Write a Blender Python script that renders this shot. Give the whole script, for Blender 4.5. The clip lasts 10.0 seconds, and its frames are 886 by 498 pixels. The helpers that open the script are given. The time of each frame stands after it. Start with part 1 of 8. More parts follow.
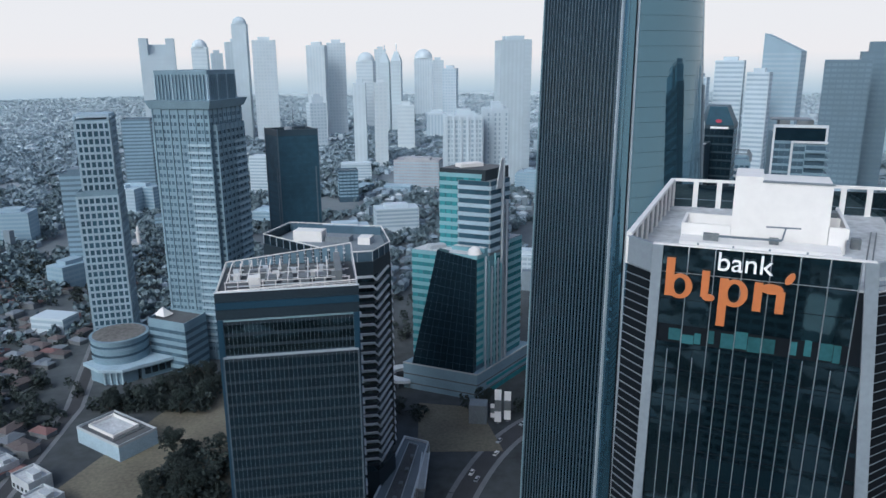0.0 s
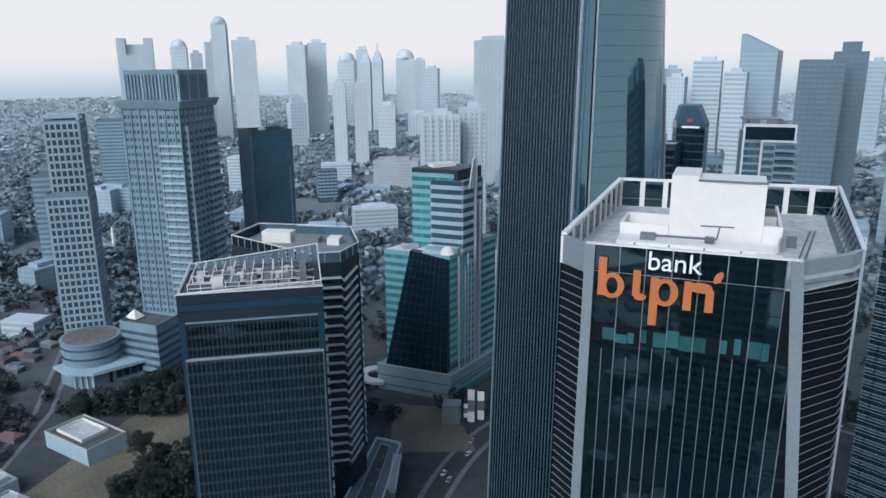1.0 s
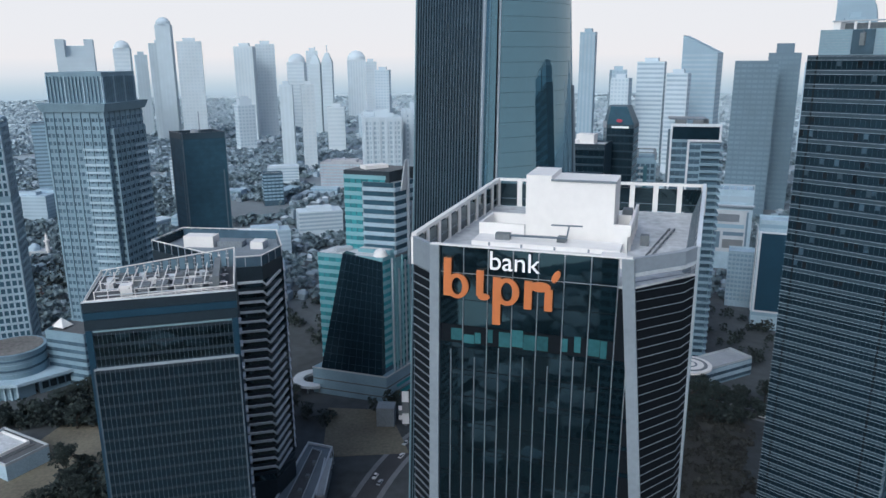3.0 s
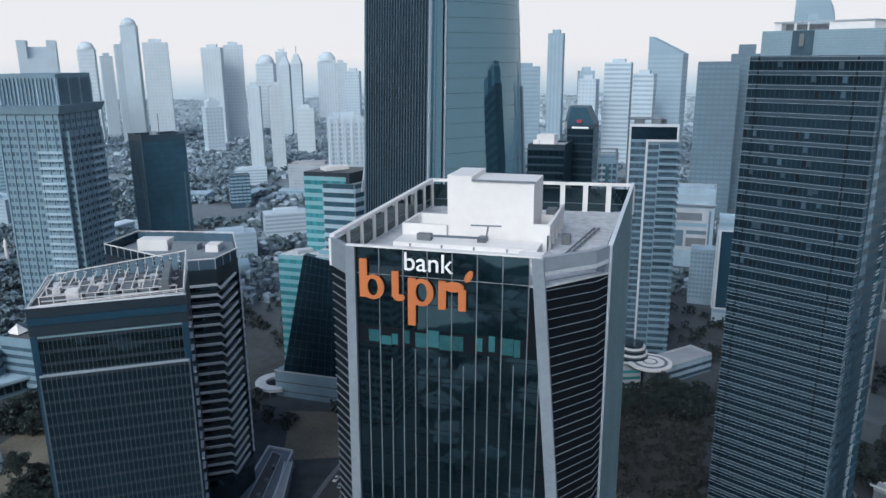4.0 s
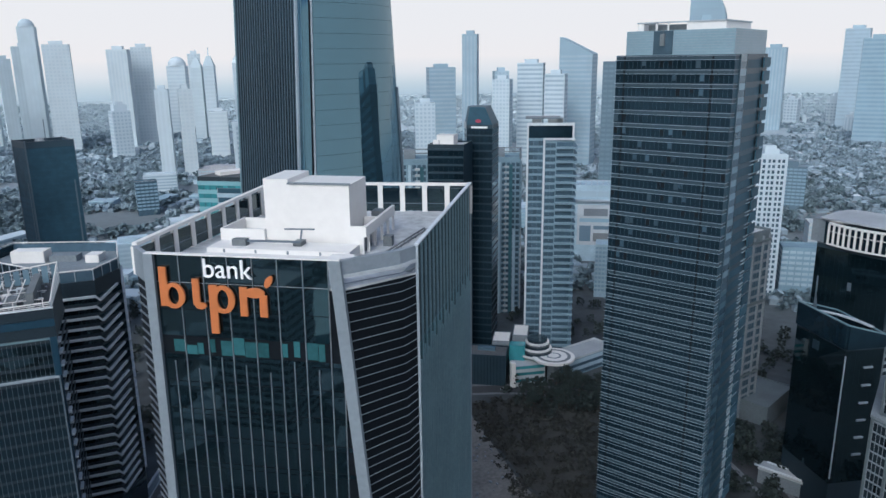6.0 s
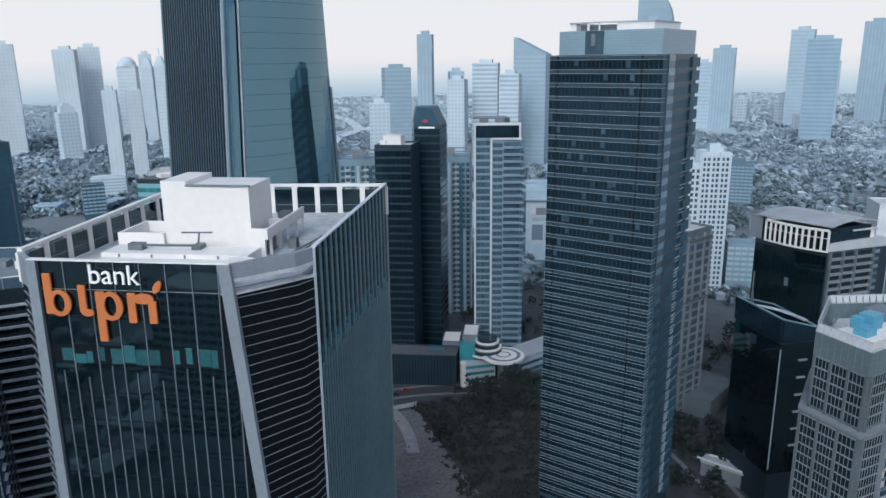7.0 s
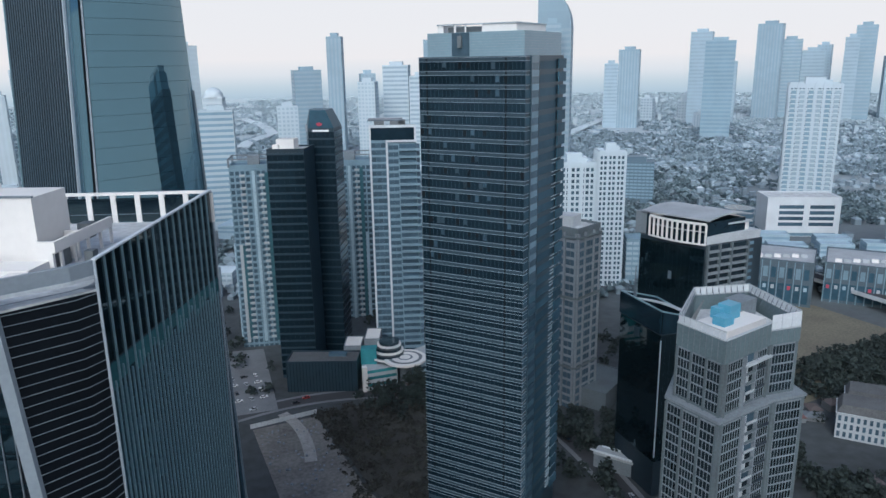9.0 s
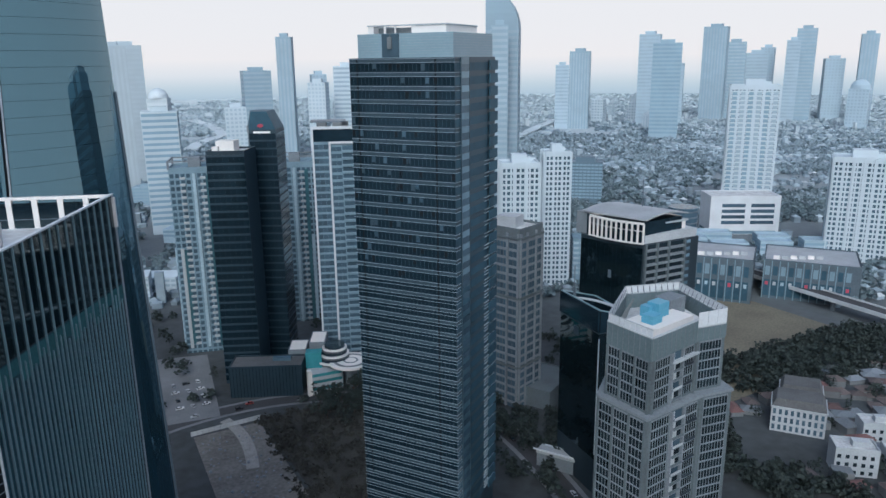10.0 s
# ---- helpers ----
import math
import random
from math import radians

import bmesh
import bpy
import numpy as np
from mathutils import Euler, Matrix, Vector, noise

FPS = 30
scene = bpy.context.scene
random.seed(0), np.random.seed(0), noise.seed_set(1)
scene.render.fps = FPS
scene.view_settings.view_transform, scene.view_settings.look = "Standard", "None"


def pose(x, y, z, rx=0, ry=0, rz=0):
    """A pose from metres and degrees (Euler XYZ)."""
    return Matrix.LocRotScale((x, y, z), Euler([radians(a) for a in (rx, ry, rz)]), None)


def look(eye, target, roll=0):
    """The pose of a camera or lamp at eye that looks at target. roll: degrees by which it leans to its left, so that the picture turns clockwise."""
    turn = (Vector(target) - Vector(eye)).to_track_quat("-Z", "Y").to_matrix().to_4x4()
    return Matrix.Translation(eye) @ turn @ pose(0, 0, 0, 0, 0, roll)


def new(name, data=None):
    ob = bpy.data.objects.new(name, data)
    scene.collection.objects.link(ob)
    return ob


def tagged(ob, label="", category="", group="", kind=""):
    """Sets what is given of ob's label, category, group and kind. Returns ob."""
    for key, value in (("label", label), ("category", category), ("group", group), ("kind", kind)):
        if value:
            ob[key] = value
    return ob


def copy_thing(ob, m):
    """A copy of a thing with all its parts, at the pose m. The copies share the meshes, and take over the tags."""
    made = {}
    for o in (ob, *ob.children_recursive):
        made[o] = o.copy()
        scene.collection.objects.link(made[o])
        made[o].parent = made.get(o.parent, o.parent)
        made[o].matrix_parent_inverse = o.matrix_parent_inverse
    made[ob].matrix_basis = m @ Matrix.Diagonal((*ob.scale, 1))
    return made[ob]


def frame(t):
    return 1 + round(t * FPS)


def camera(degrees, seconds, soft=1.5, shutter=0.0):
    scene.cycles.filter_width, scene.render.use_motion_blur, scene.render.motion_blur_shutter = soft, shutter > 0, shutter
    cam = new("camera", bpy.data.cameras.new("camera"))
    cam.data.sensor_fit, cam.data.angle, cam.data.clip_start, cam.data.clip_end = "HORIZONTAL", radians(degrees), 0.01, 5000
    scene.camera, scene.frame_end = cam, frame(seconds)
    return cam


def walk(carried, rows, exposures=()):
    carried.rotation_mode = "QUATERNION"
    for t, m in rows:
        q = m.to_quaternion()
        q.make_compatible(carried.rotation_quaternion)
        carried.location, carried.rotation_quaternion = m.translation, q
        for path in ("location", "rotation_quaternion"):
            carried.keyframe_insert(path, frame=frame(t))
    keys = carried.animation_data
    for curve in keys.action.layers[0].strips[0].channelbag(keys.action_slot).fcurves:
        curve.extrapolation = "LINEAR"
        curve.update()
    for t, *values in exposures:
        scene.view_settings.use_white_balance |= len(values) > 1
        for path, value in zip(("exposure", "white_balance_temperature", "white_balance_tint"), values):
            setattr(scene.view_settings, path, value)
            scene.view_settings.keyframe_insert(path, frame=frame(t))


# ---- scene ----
cam = camera(62.5, 10.0)
PATH = [
    (0, (4.200, 1.261, 188.733), (6.864, 97.924, 163.258), -0.36),
    (0.5, (7.458, 1.474, 188.658), (11.095, 98.094, 163.136), -0.37),
    (1, (10.823, 1.662, 188.584), (15.563, 98.244, 163.099), -0.36),
    (1.5, (14.301, 1.723, 188.523), (20.273, 98.250, 163.090), -0.35),
    (2, (17.856, 1.638, 188.466), (25.217, 98.076, 163.058), -0.38),
    (2.5, (21.421, 1.428, 188.441), (30.236, 97.751, 163.057), -0.37),
    (4, (32.327, 0.137, 188.324), (46.121, 95.915, 163.101), -0.42),
    (4.5, (35.984, -0.436, 188.297), (51.749, 95.041, 163.087), -0.41),
    (5, (39.644, -1.026, 188.270), (57.780, 94.038, 163.092), -0.55),
    (5.5, (43.460, -1.543, 188.226), (64.192, 92.991, 163.056), -0.67),
    (7, (55.054, -3.165, 187.899), (83.428, 89.349, 162.681), -0.71),
    (7.5, (58.824, -3.873, 187.777), (89.660, 87.860, 162.594), -0.71),
    (8, (62.633, -4.747, 187.722), (95.863, 86.140, 162.518), -0.74),
    (8.5, (66.444, -5.800, 187.687), (102.077, 84.183, 162.522), -0.84),
    (9, (70.214, -7.006, 187.653), (108.278, 81.996, 162.557), -0.93),
    (9.5, (73.880, -8.254, 187.636), (114.493, 79.602, 162.498), -0.83),
    (10, (77.444, -9.486, 187.627), (120.785, 77.083, 162.580), -0.72),
]
walk(cam, [(t, look(eye, target, roll)) for t, eye, target, roll in PATH],
     exposures=[(0, 0.06, 5250, 6), (10, 0.06, 5250, 6)])

# ---- world and sun: a bright hazy overcast afternoon ----
SUN_EL, SUN_AZ = 38.0, 215.0
world = bpy.data.worlds.new("sky")
scene.world = world
world.use_nodes = True
wt = world.node_tree
sky = wt.nodes.new("ShaderNodeTexSky")
sky.sky_type, sky.sun_disc = "NISHITA", False
sky.sun_elevation, sky.sun_rotation = radians(SUN_EL), radians(SUN_AZ)
sky.air_density, sky.dust_density, sky.ozone_density = 1.0, 6.0, 1.0
wt.nodes["Background"].inputs["Strength"].default_value = 0.12
wt.links.new(sky.outputs["Color"], wt.nodes["Background"].inputs["Color"])
sun = new("sun", bpy.data.lights.new("sun", "SUN"))
sun.data.energy, sun.data.angle, sun.data.color = 0.9, radians(25), (1.0, 0.96, 0.90)
SUN_DIR = Vector((math.sin(radians(SUN_AZ)) * math.cos(radians(SUN_EL)),
                  math.cos(radians(SUN_AZ)) * math.cos(radians(SUN_EL)), math.sin(radians(SUN_EL))))
sun.matrix_world = look(SUN_DIR * 800, (0, 0, 0))
rng = random.Random(7)


# ---- materials ----
def mat(name, rgb, rough=0.7, metal=0.0, var=0.25, big=0.08, fine=1.5, bump=0.0, spec=0.5, tint=None, per=0.0, ior=1.5):
    """Base colour with variation at two scales, per-piece variation and fine relief."""
    m = bpy.data.materials.new(name)
    m.use_nodes = True
    nt = m.node_tree
    b = nt.nodes["Principled BSDF"]
    b.inputs["Roughness"].default_value, b.inputs["Metallic"].default_value = rough, metal
    b.inputs["Specular IOR Level"].default_value = spec
    b.inputs["IOR"].default_value = ior
    geo = nt.nodes.new("ShaderNodeNewGeometry")
    n1, n2 = nt.nodes.new("ShaderNodeTexNoise"), nt.nodes.new("ShaderNodeTexNoise")
    n1.inputs["Scale"].default_value, n2.inputs["Scale"].default_value = big, fine
    n1.inputs["Detail"].default_value, n2.inputs["Detail"].default_value = 4, 5
    for n in (n1, n2):
        nt.links.new(geo.outputs["Position"], n.inputs["Vector"])
    add = nt.nodes.new("ShaderNodeMath")
    add.operation = "ADD"
    nt.links.new(n1.outputs["Fac"], add.inputs[0])
    nt.links.new(n2.outputs["Fac"], add.inputs[1])
    fac = add
    if per:
        each = geo.outputs["Random Per Island"] if per < 0 else nt.nodes.new("ShaderNodeObjectInfo").outputs["Random"]
        per = abs(per)
        mul = nt.nodes.new("ShaderNodeMath")
        mul.operation, mul.inputs[1].default_value = "MULTIPLY_ADD", per
        nt.links.new(each, mul.inputs[0])
        nt.links.new(add.outputs[0], mul.inputs[2])
        fac = mul
    ramp = nt.nodes.new("ShaderNodeMapRange")
    ramp.inputs["From Min"].default_value, ramp.inputs["From Max"].default_value = 0.65, 1.35 + per
    nt.links.new(fac.outputs[0], ramp.inputs["Value"])
    mix = nt.nodes.new("ShaderNodeMix")
    mix.data_type = "RGBA"
    lo = tint or [c * (1 - var) for c in rgb]
    hi = [min(1, c * (1 + var * 0.6)) for c in rgb]
    mix.inputs[6].default_value, mix.inputs[7].default_value = (*lo, 1), (*hi, 1)
    nt.links.new(ramp.outputs[0], mix.inputs[0])
    nt.links.new(mix.outputs[2], b.inputs["Base Color"])
    if bump:
        bp = nt.nodes.new("ShaderNodeBump")
        bp.inputs["Strength"].default_value, bp.inputs["Distance"].default_value = bump, 0.3
        nt.links.new(n2.outputs["Fac"], bp.inputs["Height"])
        nt.links.new(bp.outputs[0], b.inputs["Normal"])
    return m


def glass(name, rgb, rough=0.06, per=0.5, wave=0.012, ior=1.6, var=0.5, big=0.05, coat=(0.62, 0.88, 1.0)):
    """Dark coated curtain-wall glass: glossy, slightly wavy from pane to pane."""
    m = mat(name, rgb, rough, 0.0, var, big, 0.25, wave, 0.5, None, per, ior)
    m.node_tree.nodes["Principled BSDF"].inputs["Specular Tint"].default_value = (*coat, 1)
    return m


GLASS_NIGHT = glass("night_glass", (0.005, 0.011, 0.015), 0.03, 0.5, 0.02, 1.9, coat=(0.72, 0.95, 1.0))
GLASS_NAVY = glass("navy_glass", (0.006, 0.014, 0.022), 0.05, 0.3, 0.0, 1.65)
GLASS_TOWER = glass("grey_blue_glass", (0.022, 0.050, 0.070), 0.03, 0.12, 0.0, 2.6, 0.2, 0.012, (0.5, 0.82, 1.0))
# Dark glass lifted towards blue for haze over the mid-distance towers.
GLASS_DUSK = glass("dusk_blue_glass", (0.040, 0.088, 0.126), 0.5, 0.6, 0.01, 1.4)
SLATE_WIN = mat("slate_window_bands", (0.135, 0.20, 0.25), 0.5, var=0.2, big=0.01, fine=0.05)
EDGE_METAL = mat("grey_edge_metal", (0.25, 0.29, 0.325), 0.42, 0.2, var=0.15)
MULLION = mat("slim_grey_mullions", (0.20, 0.23, 0.255), 0.4, 0.3, var=0.2)
SHADE_WHITE = mat("white_sunshades", (0.58, 0.62, 0.65), 0.5, var=0.15)
BLUE_BAND = mat("deep_blue_cladding", (0.016, 0.048, 0.080), 0.35, var=0.2)
RUST = mat("rust_brown_tiles", (0.105, 0.088, 0.086), 0.85, var=0.45, per=-1.2, fine=1.0)
BRICK_RED = mat("dull_red_tiles", (0.125, 0.080, 0.078), 0.85, var=0.45, per=-1.2, fine=1.0)
SHED_TIN = mat("weathered_tin", (0.165, 0.19, 0.212), 0.65, 0.1, var=0.5, per=-1.4, fine=1.0)
YARD_WALL = mat("grimy_plaster", (0.16, 0.172, 0.18), 0.9, var=0.45, per=-1.2)
GLASS_SLATE = glass("slate_glass", (0.011, 0.023, 0.034), 0.08, 0.5, ior=1.5)
SPANDREL = mat("slate_spandrel", (0.03, 0.056, 0.078), 0.4, 0.0, var=0.3, big=0.06, per=0.6)
SLATE_CLAD = mat("slate_cladding", (0.02, 0.04, 0.057), 0.4, var=0.3)
RIB_PALE = mat("slate_ribs", (0.09, 0.128, 0.162), 0.4, 0.3, var=0.2)
CROWN_GLASS = mat("pale_crown_glass", (0.25, 0.36, 0.42), 0.35, var=0.15, per=0.2)
SHOP_WALL = mat("slate_shop_wall", (0.085, 0.118, 0.145), 0.7, var=0.3)
BLADE = mat("pale_blades", (0.42, 0.5, 0.555), 0.45, 0.2, var=0.2)
RIB_DARK = mat("dark_blue_ribs", (0.05, 0.085, 0.12), 0.4, 0.3, var=0.2)
GLASS_PALE = glass("pale_glass", (0.16, 0.24, 0.30), 0.18, 0.8)
GLASS_TEAL = glass("teal_glass", (0.07, 0.27, 0.3), 0.15, 0.8)
GLASS_WINDOW = glass("window_glass", (0.020, 0.030, 0.038), 0.10, 1.0)
GLASS_MID = glass("blue_grey_glass", (0.075, 0.12, 0.16), 0.25, 0.8)
TEAL_LIGHT = mat("pale_teal_panel", (0.19, 0.36, 0.405), 0.4, var=0.25, per=0.5)
TEAL_PANEL = mat("teal_panel", (0.040, 0.125, 0.14), 0.2, var=0.5, per=0.8)
WHITE_PAINT = mat("white_paint", (0.72, 0.705, 0.68), 0.6, var=0.06, big=0.12, fine=0.8)
WHITE_FRAME = mat("pale_aluminium", (0.36, 0.41, 0.46), 0.42, 0.2, var=0.15)
GREY_FRAME = mat("grey_aluminium", (0.13, 0.165, 0.20), 0.42, 0.3, var=0.2)
SIDE_GLASS = glass("sea_grey_glass", (0.028, 0.070, 0.092), 0.1, 0.4, 0.01, 1.7)
FIN_STEEL = mat("blue_grey_fins", (0.235, 0.345, 0.39), 0.40, 0.3, var=0.2)
DARK_CLAD = mat("dark_cladding", (0.016, 0.029, 0.041), 0.45, var=0.3, bump=0.03)
BLACK_SLOT = mat("black_recess", (0.005, 0.008, 0.012), 0.7, var=0.3, spec=0.15)
GREY_CONC = mat("grey_concrete", (0.19, 0.22, 0.245), 0.85, var=0.3, bump=0.1)
PALE_CONC = mat("pale_concrete", (0.41, 0.445, 0.47), 0.85, var=0.22, bump=0.1)
# Two concretes blued and paled for haze on mid-distance buildings.
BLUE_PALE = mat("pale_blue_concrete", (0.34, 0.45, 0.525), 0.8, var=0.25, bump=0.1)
BLUE_CONC = mat("blue_grey_concrete", (0.185, 0.275, 0.335), 0.8, var=0.25, bump=0.1)
STONE = mat("weathered_grey_stone", (0.11, 0.136, 0.15), 0.85, var=0.3, bump=0.1)
DECK = mat("roof_deck_screed", (0.50, 0.52, 0.53), 0.9, var=0.35, big=0.15, fine=0.9, bump=0.05)
GREY_ROOF = mat("grey_metal_roof", (0.38, 0.405, 0.425), 0.55, 0.2, var=0.25)
TAR = mat("tar_roof", (0.10, 0.105, 0.11), 0.9, var=0.4)
MACHINE = mat("machine_grey", (0.17, 0.19, 0.20), 0.6, 0.2, var=0.3)
ORANGE = mat("orange_sign", (0.5, 0.165, 0.05), 0.45, var=0.08)
SIGN_WHITE = mat("white_sign", (0.9, 0.9, 0.9), 0.4, var=0.03)
SIGN_RED = mat("red_sign", (0.42, 0.06, 0.10), 0.4, var=0.1)
TANK_BLUE = mat("blue_plastic_tank", (0.12, 0.34, 0.47), 0.4, var=0.15)
MESH_SCREEN = mat("green_grey_screen", (0.12, 0.165, 0.18), 0.7, var=0.25)
ASPHALT = mat("asphalt", (0.048, 0.050, 0.054), 0.85, var=0.35, big=0.06, fine=2)
PAVING = mat("paving", (0.17, 0.18, 0.19), 0.85, var=0.35, big=0.06, fine=2)
DIRT = mat("bare_earth", (0.165, 0.16, 0.15), 0.95, var=0.5, big=0.05, fine=0.5, bump=0.2)
GRASS = mat("dry_grass", (0.15, 0.138, 0.102), 0.95, var=0.4, big=0.035, fine=0.6, bump=0.2)
DRY_LEAF = mat("dry_brown_leaves", (0.036, 0.038, 0.033), 0.9, var=0.5, big=0.08, fine=0.8)
SCRUB = mat("dark_scrub", (0.036, 0.037, 0.033), 0.95, var=0.5, big=0.05, fine=0.8, bump=0.2)
LEAF = mat("dark_leaves", (0.026, 0.040, 0.036), 0.8, var=0.55, big=0.1, fine=1.2, per=0.5)
# Far leaf colours with haze mixed in, paler for the farther set.
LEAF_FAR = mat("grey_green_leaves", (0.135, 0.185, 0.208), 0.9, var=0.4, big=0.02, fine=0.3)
LEAF_PALE = mat("hazed_pale_leaves", (0.24, 0.31, 0.355), 0.9, var=0.3, big=0.02, fine=0.2)
BARK = mat("bark", (0.07, 0.055, 0.045), 0.9, var=0.3)
TILE_BROWN = mat("brown_roof_tiles", (0.11, 0.092, 0.09), 0.85, var=0.4, per=1.0, fine=1.0)
TILE_RED = mat("red_roof_tiles", (0.145, 0.08, 0.077), 0.85, var=0.4, per=1.0, fine=1.0)
TIN = mat("tin_roof", (0.18, 0.205, 0.23), 0.6, 0.1, var=0.4, per=1.0, fine=1.0)
PLASTER = mat("house_plaster", (0.16, 0.175, 0.185), 0.9, var=0.3, per=0.8)
# Far building colours: distance haze is painted into the base colour.
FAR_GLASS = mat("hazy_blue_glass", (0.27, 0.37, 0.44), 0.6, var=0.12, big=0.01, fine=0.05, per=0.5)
FAR_PALE = mat("hazed_blue_cladding", (0.37, 0.47, 0.54), 0.7, var=0.10, big=0.01, fine=0.05, per=0.4)
FAR_WHITE = mat("hazed_white_cladding", (0.49, 0.57, 0.62), 0.7, var=0.08, big=0.01, fine=0.05, per=0.4)
FAR_WIN = mat("hazed_window_bands", (0.32, 0.41, 0.475), 0.5, var=0.15, big=0.01, fine=0.05)
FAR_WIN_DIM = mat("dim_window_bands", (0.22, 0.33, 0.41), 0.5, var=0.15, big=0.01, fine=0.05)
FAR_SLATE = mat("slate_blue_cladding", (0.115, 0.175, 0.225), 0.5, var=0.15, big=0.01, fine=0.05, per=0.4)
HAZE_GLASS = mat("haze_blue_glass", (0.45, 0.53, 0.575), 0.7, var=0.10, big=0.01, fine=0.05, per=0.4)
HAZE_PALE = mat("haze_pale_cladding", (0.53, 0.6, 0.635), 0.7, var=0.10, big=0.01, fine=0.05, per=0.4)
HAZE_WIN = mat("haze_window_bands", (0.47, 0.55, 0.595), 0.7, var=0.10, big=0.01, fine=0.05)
# House colours by distance band; haze is put into each base colour.
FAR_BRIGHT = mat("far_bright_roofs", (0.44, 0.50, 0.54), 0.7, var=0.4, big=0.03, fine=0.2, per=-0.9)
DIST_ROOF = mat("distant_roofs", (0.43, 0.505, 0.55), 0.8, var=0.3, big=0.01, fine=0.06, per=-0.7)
MID_ROOF = mat("hazed_roofs", (0.36, 0.44, 0.495), 0.8, var=0.3, big=0.01, fine=0.06, per=-0.8)
MID_WALL = mat("hazed_walls", (0.38, 0.46, 0.515), 0.8, var=0.4, big=0.01, fine=0.06, per=-1.0)
MID_DULL = mat("hazed_dull_roofs", (0.285, 0.36, 0.41), 0.8, var=0.3, big=0.01, fine=0.06, per=-1.0)
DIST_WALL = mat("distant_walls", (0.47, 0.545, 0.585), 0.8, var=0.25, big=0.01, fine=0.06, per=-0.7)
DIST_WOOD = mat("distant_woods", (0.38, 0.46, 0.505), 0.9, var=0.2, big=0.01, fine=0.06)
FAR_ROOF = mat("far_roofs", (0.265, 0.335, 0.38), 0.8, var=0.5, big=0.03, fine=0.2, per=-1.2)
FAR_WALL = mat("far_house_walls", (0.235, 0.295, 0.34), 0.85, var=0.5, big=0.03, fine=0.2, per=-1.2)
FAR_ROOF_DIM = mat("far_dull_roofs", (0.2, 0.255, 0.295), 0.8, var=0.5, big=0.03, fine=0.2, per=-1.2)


# ---- mesh building ----
ORG = {}
FOOT = {}
EYE = Vector((40.0, -3.0, 158.6))      # mean camera position; the plan is scaled about it
LEVEL = 188.0                          # fitted camera height over the ground


LOW = {"podium_wing", "drum_pavilion", "roof_tent", "sign_totem", "gate_house", "dark_podium", "helipad_podium", "helipad", "white_annex", "shed_block",
       "brown_long_block", "grey_low_block", "white_low_block", "dark_side_block", "mid_slate_block", "mall_block", "panel_block", "glass_office_block", "low_white_block",
       "stone_podium", "shopping_arcade", "elevated_road", "white_mansion", "flat_roof_house", "long_roof", "checker_block", "pale_office", "car", "mosque", "site_fence"}


def spread(x, y):
    """Scale of the plan's metre at a place: it grows with distance from the camera, fitted to the camera's view."""
    d = math.hypot(x - EYE.x, y - EYE.y)
    s = float(np.interp(d, (110, 209, 233, 266, 290, 330, 355, 383, 410, 460, 483, 530, 600, 718, 817, 1000),
                        (1.0, 1.079, 1.09, 1.149, 1.163, 1.214, 1.225, 1.26, 1.31, 1.39, 1.41, 1.5, 1.61, 1.86, 2.15, 2.4)))
    az = math.degrees(math.atan2(x - EYE.x, y - EYE.y))
    if d > 480 and y > 0:
        s *= 1 + 0.11 * min(1.0, max(0.0, (az - 32) / 20))
    return s


def bearing(x, y, s):
    """Plan distance, plan bearing, bearing refitted to the camera's view, and the drop of the plan's eye level per
    metre of refitted distance.
    """
    d = s * math.hypot(x - EYE.x, y - EYE.y) + 0.001
    az = math.degrees(math.atan2(x - EYE.x, y - EYE.y))
    if abs(az) > 80:
        return d, 0.0, radians(az), -0.003
    b = radians(az + 0.9476 - 0.0385 * az + 0.000014 * az * az + (0.0822 * az - 31.79) / d)
    drop = -0.00349 - 0.0000709 * az - 0.000001059 * az * az + 0.108 / d
    return d, az, b, drop


def site(x, y):
    """A plan place put on the ground where it fits the camera's view."""
    d, az, b, drop = bearing(x, y, 1.1892)
    far = -LEVEL / (drop - 188.6 * 0.9566 / d)
    return (EYE.x + far * math.sin(b), EYE.y + far * math.cos(b))


def fitted_place(x, y):
    """Where a tower of the plan goes to fit the camera's view, the scale of its metre, and the height of the plan's eye
    level there.
    """
    s = spread(x, y)
    d, az, b, drop = bearing(x, y, s)
    grow = 1.0204 + 0.001014 * az - 0.00004539 * az * az + 0.57 / d + 0.000002 * d
    far = d * grow
    return EYE.x + far * math.sin(b), EYE.y + far * math.cos(b), s * 0.9583 * grow, LEVEL + far * drop


# corrections that fit single things to the camera's view: metres east, north and up, size, degrees turned
NUDGE = {"banded_office_tower": (-8.61, -13.79, -0.17, 0.9469, -4.59), "dark_glass_slab": (2.64, -2.82, 1.79, 1.0048, -6.48),
         "striped_dark_tower": (-2.4, 14.0, 0.2, 1.0, 0), "white_framed_tower": (-5.63, -8.46, -0.03, 1.012, 2.95),
         "plain_dark_tower": (1.95, -10.2, -4.52, 0.8987, 1.52), "logo_tower": (4.5, 14.0, -2.0, 0.97, 0),
         "dark_banded_block": (-4.0, -12.0, -1.0, 0.96, -2), "stone_office_tower": (-8.48, 8.47, 5.53, 1.072, -13.4),
         "slim_grid_tower": (0.06, -9.91, 21.98, 1.154, 5.21), "dark_hotel": (-2.25, -11.17, -5.58, 0.8749, -9.0), "wedge_top_building": (3.18, 9.86, -17.2, 0.888, -28.8)}
# things drawn straight from view-fitted corners, and how far their heights are counted above the ground
DIRECT = {"annex_hall": 0, "elevated_road": 0, "bank_tower": 30, "roof_sign": 30, "glass_skyscraper": 30, "tank_apartment_tower": 27}


